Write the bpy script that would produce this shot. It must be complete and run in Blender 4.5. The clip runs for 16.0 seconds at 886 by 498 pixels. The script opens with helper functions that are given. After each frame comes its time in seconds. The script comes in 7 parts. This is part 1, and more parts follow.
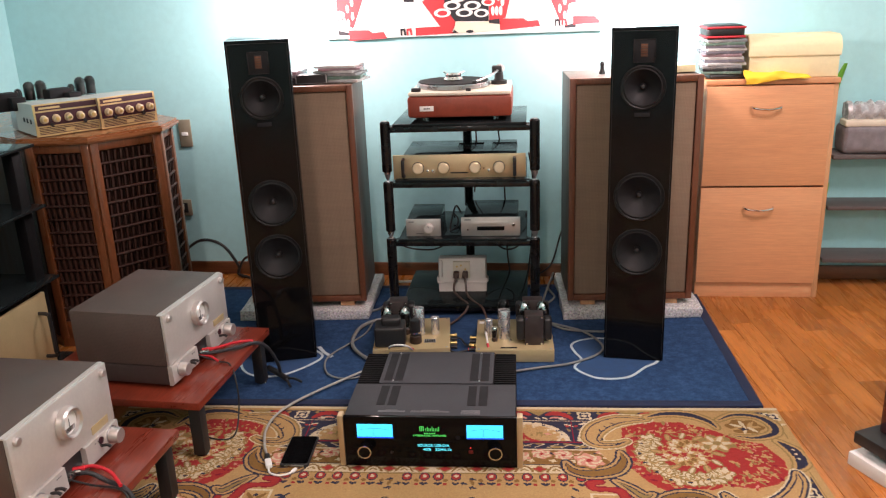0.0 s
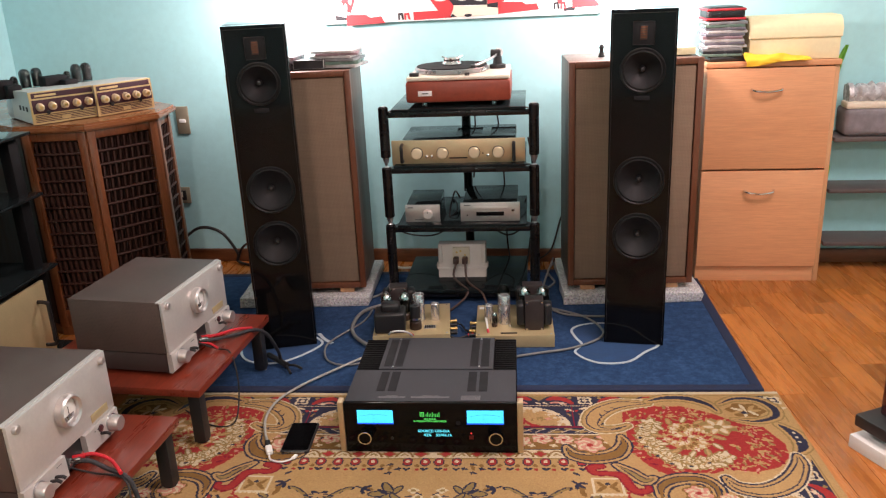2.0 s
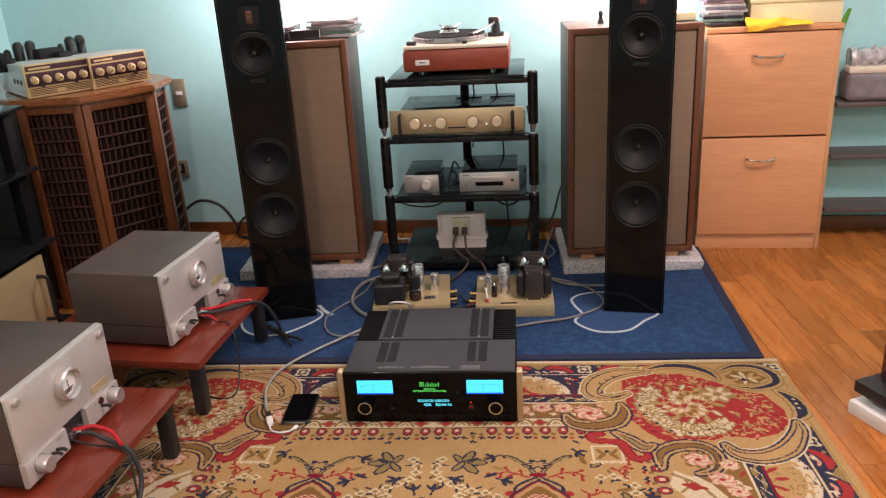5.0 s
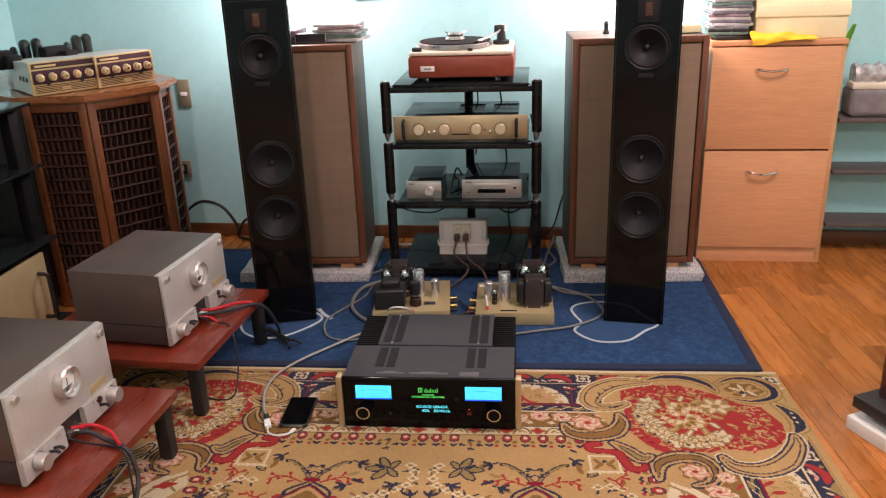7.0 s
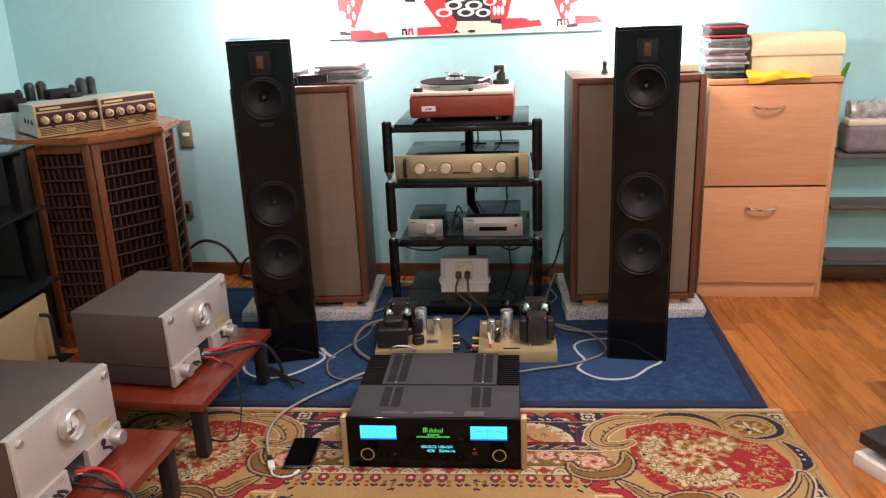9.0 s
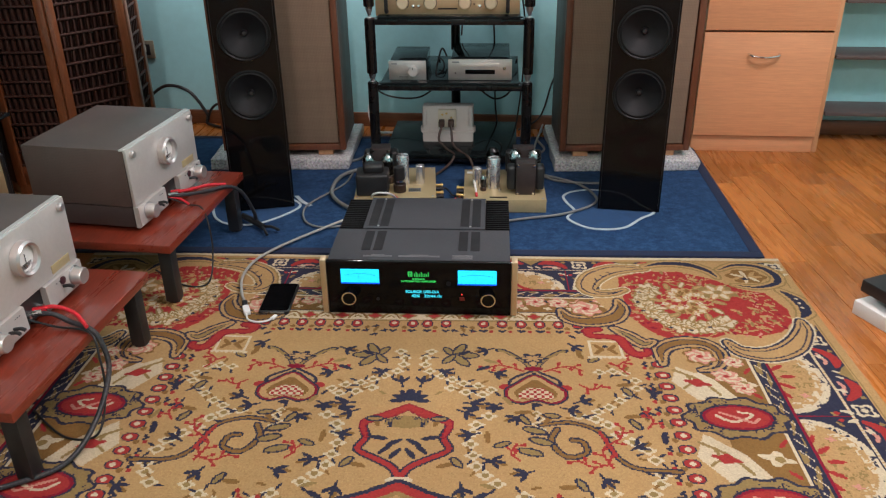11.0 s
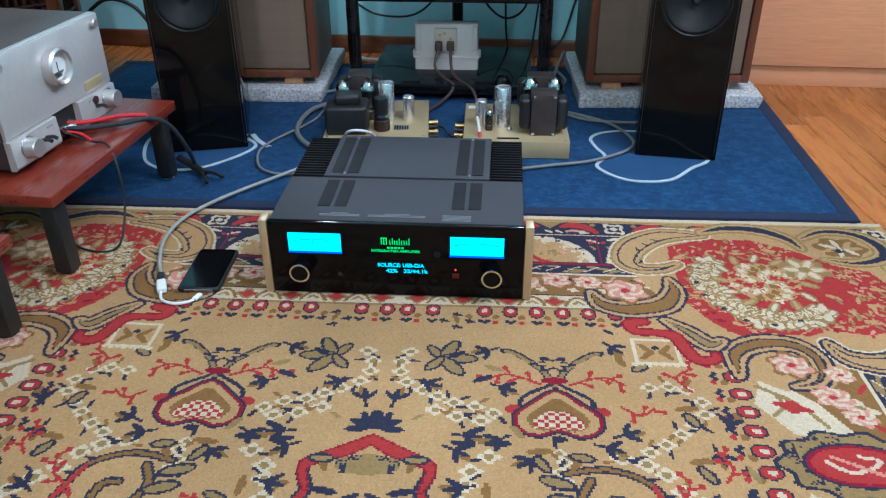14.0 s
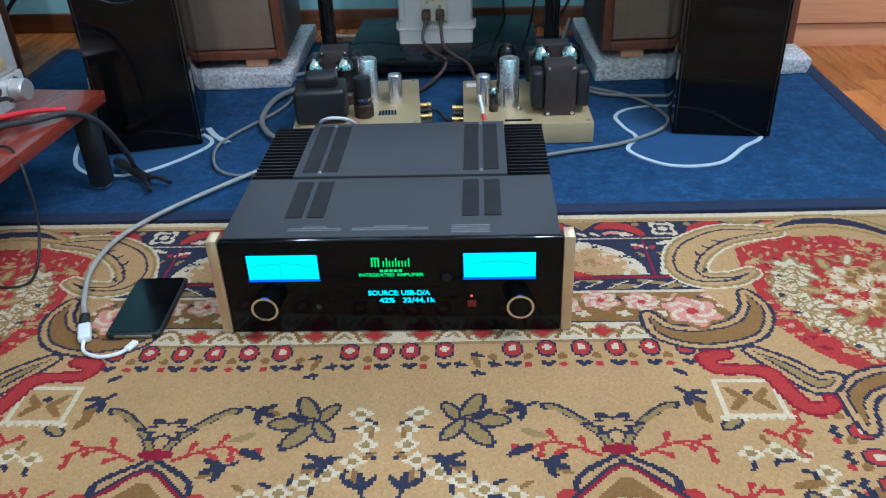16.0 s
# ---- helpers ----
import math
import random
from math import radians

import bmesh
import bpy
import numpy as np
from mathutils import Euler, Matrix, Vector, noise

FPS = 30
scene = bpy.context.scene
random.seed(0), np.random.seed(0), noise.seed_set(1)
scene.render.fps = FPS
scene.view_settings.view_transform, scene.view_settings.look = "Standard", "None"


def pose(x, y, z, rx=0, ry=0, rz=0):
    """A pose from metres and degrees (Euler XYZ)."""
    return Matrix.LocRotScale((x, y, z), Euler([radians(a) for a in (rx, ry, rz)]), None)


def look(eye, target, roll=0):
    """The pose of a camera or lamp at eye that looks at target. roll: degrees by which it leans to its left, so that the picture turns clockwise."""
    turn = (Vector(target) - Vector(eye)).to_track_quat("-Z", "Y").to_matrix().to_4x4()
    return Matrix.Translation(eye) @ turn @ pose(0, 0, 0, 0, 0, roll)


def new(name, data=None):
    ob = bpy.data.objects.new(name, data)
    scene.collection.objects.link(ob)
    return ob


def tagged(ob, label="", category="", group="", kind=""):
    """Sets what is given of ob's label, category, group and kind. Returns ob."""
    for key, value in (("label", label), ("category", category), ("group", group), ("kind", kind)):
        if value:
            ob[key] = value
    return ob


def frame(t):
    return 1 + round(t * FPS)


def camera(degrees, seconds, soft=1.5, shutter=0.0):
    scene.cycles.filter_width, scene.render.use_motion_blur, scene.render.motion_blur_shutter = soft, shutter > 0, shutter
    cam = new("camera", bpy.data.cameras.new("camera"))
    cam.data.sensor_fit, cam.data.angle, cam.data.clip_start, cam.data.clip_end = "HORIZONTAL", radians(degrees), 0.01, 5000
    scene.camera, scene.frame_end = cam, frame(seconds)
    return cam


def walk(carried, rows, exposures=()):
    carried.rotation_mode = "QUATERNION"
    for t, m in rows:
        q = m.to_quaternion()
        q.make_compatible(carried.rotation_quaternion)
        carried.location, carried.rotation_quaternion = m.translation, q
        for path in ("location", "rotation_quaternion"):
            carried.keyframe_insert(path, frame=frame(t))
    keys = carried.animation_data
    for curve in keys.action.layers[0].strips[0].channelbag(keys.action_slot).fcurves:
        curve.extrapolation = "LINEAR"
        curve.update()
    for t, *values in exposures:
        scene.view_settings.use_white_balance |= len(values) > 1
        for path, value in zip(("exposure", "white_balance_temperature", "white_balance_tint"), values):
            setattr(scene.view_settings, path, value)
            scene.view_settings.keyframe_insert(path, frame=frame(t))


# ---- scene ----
cam = camera(56.7, 16.0, soft=1.2)
from itertools import product


def glide(rows):
    return [(t, look(eye, target, roll)) for t, eye, target, roll in rows]


# seconds, eye, a point one metre ahead, lean
PATH = [
    (0, (0.292, -1.692, 1.130), (0.1584, -0.7504, 0.8213), -2.24),
    (0.5, (0.291, -1.686, 1.126), (0.1556, -0.7458, 0.8146), -2.41),
    (1, (0.292, -1.691, 1.129), (0.1538, -0.7512, 0.8180), -2.29),
    (1.5, (0.289, -1.688, 1.130), (0.1518, -0.7492, 0.8149), -2.33),
    (2, (0.294, -1.684, 1.124), (0.1599, -0.7479, 0.8000), -2.66),
    (2.5, (0.297, -1.687, 1.128), (0.1630, -0.7523, 0.7994), -2.98),
    (3, (0.298, -1.686, 1.124), (0.1686, -0.7512, 0.7932), -3.26),
    (3.5, (0.303, -1.678, 1.117), (0.1758, -0.7461, 0.7770), -3.39),
    (4, (0.304, -1.680, 1.118), (0.1694, -0.7516, 0.7707), -3.50),
    (6.5, (0.301, -1.670, 1.111), (0.1639, -0.7468, 0.7514), -2.86),
    (7, (0.298, -1.679, 1.118), (0.1614, -0.7515, 0.7686), -2.04),
    (7.5, (0.296, -1.683, 1.123), (0.1581, -0.7518, 0.7853), -1.60),
    (8, (0.291, -1.688, 1.127), (0.1472, -0.7529, 0.8024), -1.74),
    (8.5, (0.285, -1.689, 1.125), (0.1486, -0.7480, 0.8163), -2.29),
    (9, (0.282, -1.685, 1.128), (0.1489, -0.7432, 0.8197), -2.34),
    (9.5, (0.270, -1.662, 1.086), (0.1320, -0.7213, 0.7773), -3.08),
    (10, (0.258, -1.615, 1.027), (0.1118, -0.7037, 0.6413), -4.92),
    (10.2, (0.249, -1.600, 1.009), (0.1189, -0.6958, 0.6011), -3.83),
    (12.5, (0.221, -1.578, 0.978), (0.1362, -0.6991, 0.5082), 0.48),
    (13, (0.219, -1.435, 0.920), (0.1343, -0.5644, 0.4343), 0.51),
    (13.5, (0.216, -1.176, 0.798), (0.1210, -0.3210, 0.2894), 0.14),
    (14, (0.211, -1.117, 0.773), (0.1097, -0.2584, 0.2693), -0.41),
    (14.5, (0.187, -1.032, 0.733), (0.0867, -0.1723, 0.2318), -1.67),
    (15, (0.178, -0.955, 0.700), (0.0793, -0.1019, 0.1874), -2.59),
    (15.5, (0.169, -0.895, 0.674), (0.0681, -0.0391, 0.1658), -2.98),
    (16, (0.146, -0.817, 0.642), (0.0626, 0.0354, 0.1255), -2.37),
]
walk(cam, glide(PATH), exposures=[(0.0, 0.01, 6900, 35), (6.5, -0.10, 7050, 37), (9.0, -0.08, 6950, 36), (10.0, -0.22, 6800, 32), (12.5, 0.18, 5250, 14), (16.0, 0.17, 4850, 12)])

# ---- world and light ----
world = bpy.data.worlds.new("world")
scene.world = world
world.use_nodes = True
world.node_tree.nodes["Background"].inputs[0].default_value = (0.9, 0.95, 1.0, 1)
world.node_tree.nodes["Background"].inputs[1].default_value = 0.02


def lamp(name, kind, energy, colour, m, size=0.1):
    data = bpy.data.lights.new(name, kind)
    data.energy, data.color = energy, colour
    if kind == "AREA":
        data.shape, data.size, data.size_y = "RECTANGLE", size, size * 0.6
    else:
        data.shadow_soft_size = size
    ob = new(name, data)
    ob.matrix_world = m
    return ob


CEIL = 2.35
lamp("ceiling_lamp", "AREA", 50, (1.0, 0.925, 0.85), pose(1.30, -0.30, CEIL - 0.06), 1.3)
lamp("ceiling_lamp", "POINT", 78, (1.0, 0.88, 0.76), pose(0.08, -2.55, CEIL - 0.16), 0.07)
lamp("lamp_behind_tower", "POINT", 19.5, (1.0, 0.95, 0.88), pose(-0.64, 1.16, 1.07), 0.04)
lamp("lamp_behind_tower", "POINT", 19.5, (1.0, 0.95, 0.88), pose(0.53, 1.18, 1.07), 0.04)


# ---- materials ----
class Graph:
    def __init__(self, name):
        self.mat = bpy.data.materials.new(name)
        self.mat.use_nodes = True
        self.tree = self.mat.node_tree
        self.bsdf = self.tree.nodes["Principled BSDF"]

    def add(self, kind, **values):
        node = self.tree.nodes.new(kind)
        for key, value in values.items():
            node.inputs[key.replace("_", " ")].default_value = value
        return node

    def link(self, a, b):
        self.tree.links.new(a, b)

    def coords(self, stretch=(1, 1, 1)):
        tex = self.add("ShaderNodeTexCoord")
        mapping = self.add("ShaderNodeMapping", Scale=stretch)
        self.link(tex.outputs["Object"], mapping.inputs["Vector"])
        return mapping.outputs[0]

    def noise(self, vec, scale, detail=4.0, rough=0.6):
        node = self.add("ShaderNodeTexNoise", Scale=scale, Detail=detail, Roughness=rough)
        self.link(vec, node.inputs["Vector"])
        return node.outputs["Fac"]

    def ramp(self, fac, stops):
        node = self.add("ShaderNodeValToRGB")
        els = node.color_ramp.elements
        while len(els) < len(stops):
            els.new(0.5)
        for el, (p, c) in zip(els, stops):
            el.position, el.color = p, (*c, 1)
        self.link(fac, node.inputs[0])
        return node.outputs[0]

    def mix(self, fac, a, b, how="MIX"):
        node = self.add("ShaderNodeMix")
        node.data_type, node.blend_type = "RGBA", how
        for sock, v in ((node.inputs[0], fac), (node.inputs[6], a), (node.inputs[7], b)):
            if isinstance(v, (int, float)):
                sock.default_value = v
            elif isinstance(v, tuple):
                sock.default_value = (*v, 1)
            else:
                self.link(v, sock)
        return node.outputs[2]

    def bump(self, fac, strength, distance=0.002):
        node = self.add("ShaderNodeBump", Strength=strength, Distance=distance)
        self.link(fac, node.inputs["Height"])
        self.link(node.outputs[0], self.bsdf.inputs["Normal"])

    def done(self, colour, rough=0.5, metal=0.0, coat=0.0, spec=0.5):
        b = self.bsdf
        if isinstance(colour, tuple):
            b.inputs["Base Color"].default_value = (*colour, 1)
        else:
            self.link(colour, b.inputs["Base Color"])
        if isinstance(rough, (int, float)):
            b.inputs["Roughness"].default_value = rough
        else:
            self.link(rough, b.inputs["Roughness"])
        b.inputs["Metallic"].default_value = metal
        b.inputs["Coat Weight"].default_value = coat
        b.inputs["Coat Roughness"].default_value = 0.08
        b.inputs["Specular IOR Level"].default_value = spec
        return self.mat


def scaled(c, k):
    return tuple(min(1.0, v * k) for v in c)


def paint(name, c, rough=0.5, metal=0.0, coat=0.0, vary=0.12, size=18.0, bump=0.05, spec=0.5):
    """A painted or plain surface with slight large and small variation."""
    g = Graph(name)
    v = g.coords()
    big, fine = g.noise(v, size, 3), g.noise(v, size * 14, 4)
    col = g.ramp(big, [(0.3, scaled(c, 1 - vary)), (0.7, scaled(c, 1 + vary * 0.6))])
    col = g.mix(0.12, col, g.ramp(fine, [(0.35, scaled(c, 0.75)), (0.65, scaled(c, 1.15))]))
    r = g.add("ShaderNodeMapRange", From_Min=0.3, From_Max=0.7, To_Min=max(0.02, rough - 0.06), To_Max=min(1, rough + 0.08))
    g.link(big, r.inputs["Value"])
    if bump:
        g.bump(fine, bump, 0.001)
    return g.done(col, r.outputs[0], metal, coat, spec)


def wood(name, dark, light, stretch=(1, 1, 14), rough=0.4, coat=0.1, per_piece=0.0, scale=5.0, bump=0.08):
    """Wood whose grain runs along the axis with the smallest stretch."""
    g = Graph(name)
    v = g.coords(stretch)
    if per_piece:
        info = g.add("ShaderNodeObjectInfo")
        shift = g.add("ShaderNodeVectorMath")
        shift.operation = "ADD"
        comb = g.add("ShaderNodeCombineXYZ")
        mul = g.add("ShaderNodeMath")
        mul.operation = "MULTIPLY"
        mul.inputs[1].default_value = 57.0
        g.link(info.outputs["Random"], mul.inputs[0])
        for i in range(3):
            g.link(mul.outputs[0], comb.inputs[i])
        g.link(v, shift.inputs[0])
        g.link(comb.outputs[0], shift.inputs[1])
        v = shift.outputs[0]
    warp = g.noise(v, scale, 5, 0.65)
    fine = g.noise(v, scale * 9, 4, 0.7)
    col = g.ramp(warp, [(0.28, dark), (0.5, tuple((a + b) / 2 for a, b in zip(dark, light))), (0.72, light)])
    col = g.mix(0.35, col, g.ramp(fine, [(0.35, scaled(dark, 0.8)), (0.65, scaled(light, 1.1))]))
    if per_piece:
        hsv = g.add("ShaderNodeHueSaturation")
        rng = g.add("ShaderNodeMapRange", To_Min=1 - per_piece, To_Max=1 + per_piece)
        g.link(info.outputs["Random"], rng.inputs["Value"])
        g.link(rng.outputs[0], hsv.inputs["Value"])
        g.link(col, hsv.inputs["Color"])
        col = hsv.outputs[0]
    g.bump(fine, bump, 0.001)
    r = g.add("ShaderNodeMapRange", From_Min=0.3, From_Max=0.7, To_Min=rough - 0.07, To_Max=rough + 0.1)
    g.link(warp, r.inputs["Value"])
    return g.done(col, r.outputs[0], 0, coat)


def cloth(name, c, thread=420.0, vary=0.25):
    g = Graph(name)
    v = g.coords()
    waves = []
    for direction in ("X", "Z"):
        w = g.add("ShaderNodeTexWave", Scale=thread / 6.28, Distortion=2.5, Detail=2.0)
        w.bands_direction = direction
        g.link(v, w.inputs["Vector"])
        waves.append(w.outputs["Fac"])
    weave = g.mix(0.5, waves[0], waves[1])
    streak = g.noise(g.coords((1, 1, 0.06)), 60, 4)
    streak2 = g.noise(g.coords((0.06, 1, 1)), 60, 4)
    blotch = g.noise(v, 6, 3)
    col = g.mix(weave, scaled(c, 1 - vary), scaled(c, 1 + vary))
    col = g.mix(0.22, col, g.ramp(streak, [(0.35, scaled(c, 0.75)), (0.65, scaled(c, 1.2))]))
    col = g.mix(0.2, col, g.ramp(streak2, [(0.35, scaled(c, 0.75)), (0.65, scaled(c, 1.2))]))
    col = g.mix(0.25, col, g.ramp(blotch, [(0.35, scaled(c, 0.8)), (0.65, scaled(c, 1.1))]))
    g.bump(weave, 0.25, 0.001)
    return g.done(col, 0.95, 0, 0, 0.2)


def glow(name, c, strength):
    g = Graph(name)
    g.bsdf.inputs["Emission Color"].default_value = (*c, 1)
    g.bsdf.inputs["Emission Strength"].default_value = strength
    return g.done(scaled(c, 0.2), 0.3)


def glassy(name, tint=(0.85, 0.95, 0.93), rough=0.02):
    g = Graph(name)
    g.bsdf.inputs["Transmission Weight"].default_value = 1.0
    g.bsdf.inputs["IOR"].default_value = 1.45
    return g.done(tint, rough)


M = dict(
    wall=paint("wall_paint", (0.375, 0.71, 0.74), 0.75, vary=0.05, size=2.5, bump=0.15, spec=0.3),
    ceiling=paint("ceiling_paint", (0.80, 0.80, 0.77), 0.85, vary=0.03, size=2),
    skirting=wood("skirting_wood", (0.10, 0.035, 0.015), (0.22, 0.085, 0.035), (0.6, 6, 8), 0.35),
    plank=wood("parquet_oak", (0.27, 0.077, 0.013), (0.60, 0.212, 0.044), (9, 0.7, 3), 0.27, 0.15, per_piece=0.27, scale=4.5, bump=0.05),
    gap=paint("parquet_joint", (0.20, 0.075, 0.024), 0.7),
    beech=wood("beech_laminate", (0.64, 0.292, 0.138), (0.72, 0.345, 0.168), (0.5, 5, 8), 0.42, 0.05, scale=3.0, bump=0.02),
    beech_edge=wood("beech_edging", (0.50, 0.25, 0.12), (0.66, 0.36, 0.18), (8, 8, 0.6), 0.45, 0.02, scale=3.0),
    walnut=wood("walnut_veneer", (0.09, 0.026, 0.010), (0.19, 0.062, 0.025), (9, 9, 0.7), 0.45, 0.05, scale=5),
    walnut_side=wood("walnut_grey_side", (0.07, 0.052, 0.040), (0.13, 0.10, 0.078), (9, 9, 0.6), 0.5, 0.05, scale=5),
    console=wood("console_cherry", (0.12, 0.034, 0.012), (0.24, 0.080, 0.028), (8, 8, 0.7), 0.32, 0.2, scale=4),
    console_top=wood("console_top", (0.19, 0.058, 0.020), (0.34, 0.125, 0.045), (2, 0.7, 8), 0.28, 0.3, scale=4),
    louvre=wood("louvre_dark", (0.026, 0.008, 0.005), (0.060, 0.019, 0.010), (8, 8, 0.8), 0.58, 0.0),
    mahogany=wood("mahogany_table", (0.13, 0.017, 0.008), (0.26, 0.039, 0.017), (6, 0.8, 5), 0.30, 0.25, scale=3.0, bump=0.03),
    cloth=cloth("grille_cloth", (0.228, 0.157, 0.108)),
    lacquer=paint("black_lacquer", (0.004, 0.004, 0.0045), 0.08, coat=0.0, vary=0.3, size=6, bump=0.004, spec=0.20),
    matte=paint("black_plastic", (0.014, 0.014, 0.015), 0.42, vary=0.2),
    cone=paint("woofer_cone", (0.009, 0.0087, 0.010), 0.62, vary=0.25, size=30, spec=0.3),
    rim=paint("satin_black_rim", (0.008, 0.008, 0.0085), 0.42, vary=0.1, spec=0.25),
    rubber=paint("rubber", (0.008, 0.008, 0.0085), 0.65, vary=0.2, spec=0.3),
    tubeframe=paint("black_tube", (0.006, 0.006, 0.0068), 0.25, vary=0.2, coat=0.15, spec=0.35),
    smoked=paint("smoked_glass", (0.010, 0.014, 0.015), 0.06, coat=0.0, vary=0.1, bump=0.0, spec=0.13),
    leather=paint("red_leather", (0.27, 0.048, 0.024), 0.42, vary=0.25, size=30, bump=0.25),
    cream=paint("cream_enamel", (0.70, 0.63, 0.51), 0.35, vary=0.06),
    card=paint("cream_card", (0.78, 0.68, 0.42), 0.75, vary=0.06, size=6),
    yellow=paint("yellow_cloth", (0.85, 0.50, 0.03), 0.9, vary=0.12, size=40, bump=0.3),
    knob_gold=paint("pale_gold_knob", (0.82, 0.70, 0.50), 0.32, 0.55, vary=0.05),
    cable_pale=paint("pale_grey_cable", (0.34, 0.34, 0.31), 0.5, vary=0.2, size=60),
    champagne=paint("champagne_aluminium", (0.62, 0.47, 0.29), 0.38, 0.75, vary=0.06),
    silver=paint("brushed_silver", (0.60, 0.57, 0.55), 0.36, 0.8, vary=0.06),
    face=paint("silver_faceplate", (0.62, 0.59, 0.56), 0.45, 0.45, vary=0.05, size=9),
    chrome=paint("chrome", (0.75, 0.74, 0.72), 0.12, 1.0, vary=0.05),
    steel=paint("dull_steel", (0.45, 0.45, 0.46), 0.3, 0.9, vary=0.1),
    brass=paint("brass", (0.70, 0.48, 0.18), 0.3, 0.9, vary=0.1),
    grey=paint("amplifier_grey_top", (0.027, 0.0295, 0.035), 0.66, vary=0.16, size=900, bump=0.25, spec=0.4),
    vent=paint("vent_dark", (0.010, 0.0105, 0.012), 0.7, spec=0.2),
    sinkblack=paint("heat_sink_black", (0.005, 0.005, 0.0056), 0.55, vary=0.1, spec=0.14),
    blackglass=paint("black_glass", (0.003, 0.003, 0.0035), 0.10, coat=0.0, vary=0.1, bump=0.0, spec=0.16),
    meter=glow("meter_blue", (0.0, 0.62, 1.0), 1.55),
    meter_low=glow("meter_deep_blue", (0.0, 0.12, 0.9), 1.0),
    meter_line=paint("meter_mark", (0.0, 0.16, 0.35), 0.5),
    green=glow("green_letters", (0.02, 0.75, 0.12), 0.9),
    cyan=glow("cyan_letters", (0.03, 0.75, 0.85), 1.1),
    red_led=glow("red_led", (1.0, 0.05, 0.04), 1.5),
    red_dim=paint("red_sensor", (0.11, 0.006, 0.006), 0.3),
    print_grey=paint("grey_print", (0.16, 0.16, 0.165), 0.6),
    white=paint("white_plastic", (0.78, 0.78, 0.76), 0.4, vary=0.04),
    boxgrey=paint("grey_plastic", (0.74, 0.69, 0.65), 0.5, vary=0.06),
    cable_grey=paint("grey_cable", (0.20, 0.205, 0.20), 0.5, vary=0.15, size=60),
    cable_black=paint("black_cable", (0.012, 0.012, 0.013), 0.45, vary=0.2),
    braid=paint("braided_sleeve", (0.03, 0.03, 0.034), 0.5, vary=0.9, size=260),
    cable_red=paint("red_cable", (0.62, 0.02, 0.03), 0.4, vary=0.1),
    cable_brown=paint("brown_cable", (0.07, 0.04, 0.03), 0.5, vary=0.1),
    hammer=paint("grey_brown_enamel", (0.070, 0.047, 0.043), 0.45, 0.3, vary=0.12, size=40),
    transformer=paint("transformer_iron", (0.05, 0.038, 0.036), 0.5, 0.3, vary=0.2, size=40),
    gold=paint("gold_chassis", (0.56, 0.44, 0.24), 0.40, 0.40, vary=0.10, size=12),
    alu=paint("aluminium_can", (0.80, 0.80, 0.82), 0.24, 0.85, vary=0.1),
    tubeglass=glassy("valve_glass"),
    getter=paint("silver_getter", (0.65, 0.65, 0.66), 0.1, 1.0),
    bakelite=paint("brown_base", (0.035, 0.02, 0.014), 0.35),
    maroon=paint("maroon_panel", (0.05, 0.012, 0.02), 0.35, vary=0.2),
    goldline=paint("pale_gold", (0.62, 0.46, 0.22), 0.35, 0.5),
    knob_cream=paint("cream_knob", (0.60, 0.47, 0.30), 0.3, 0.2),
    plate_bronze=paint("bronze_plate", (0.33, 0.29, 0.21), 0.38, 0.35),
    granite=None, mat_blue=None,
    mat_edge=paint("navy_edging", (0.012, 0.022, 0.06), 0.9, vary=0.2, size=60, bump=0.4),
    mat_light=paint("mid_blue_pile", (0.020, 0.070, 0.175), 0.95, vary=0.18, size=50, bump=0.5),
    mat_line=paint("pale_blue_line", (0.50, 0.58, 0.62), 0.95, vary=0.1, size=60, bump=0.4),
    red_body=paint("dark_red_lacquer", (0.07, 0.008, 0.010), 0.15, coat=0.5, vary=0.2),
    leaf=paint("green_leaf", (0.16, 0.50, 0.05), 0.5, vary=0.15),
    paper=paint("white_paper", (0.80, 0.79, 0.76), 0.8, vary=0.04),
    foil=paint("clear_foil", (0.50, 0.49, 0.50), 0.25, 0.1, vary=0.35, size=40, bump=0.5),
    grey_cloth=paint("grey_bag", (0.22, 0.20, 0.215), 0.8, vary=0.25, size=30, bump=0.4),
    art_white=paint("print_white", (0.82, 0.80, 0.77), 0.7, vary=0.03),
    art_red=paint("print_red", (0.60, 0.045, 0.05), 0.7, vary=0.1),
    art_black=paint("print_black", (0.02, 0.02, 0.025), 0.7, vary=0.1),
    art_cream=paint("print_cream", (0.78, 0.66, 0.52), 0.7, vary=0.05),
    amt=paint("tweeter_ribbon", (0.16, 0.055, 0.022), 0.4, 0.5, vary=0.2),
)


def granite_mat():
    g = Graph("granite")
    v = g.coords()
    n = g.noise(v, 140, 3)
    vor = g.add("ShaderNodeTexVoronoi", Scale=220.0)
    g.link(v, vor.inputs["Vector"])
    col = g.ramp(n, [(0.36, (0.16, 0.14, 0.13)), (0.5, (0.50, 0.46, 0.43)), (0.66, (0.72, 0.69, 0.66))])
    col = g.mix(0.3, col, vor.outputs["Color"])
    hsv = g.add("ShaderNodeHueSaturation", Saturation=0.25)
    g.link(col, hsv.inputs["Color"])
    g.bump(n, 0.3, 0.002)
    return g.done(hsv.outputs[0], 0.45)


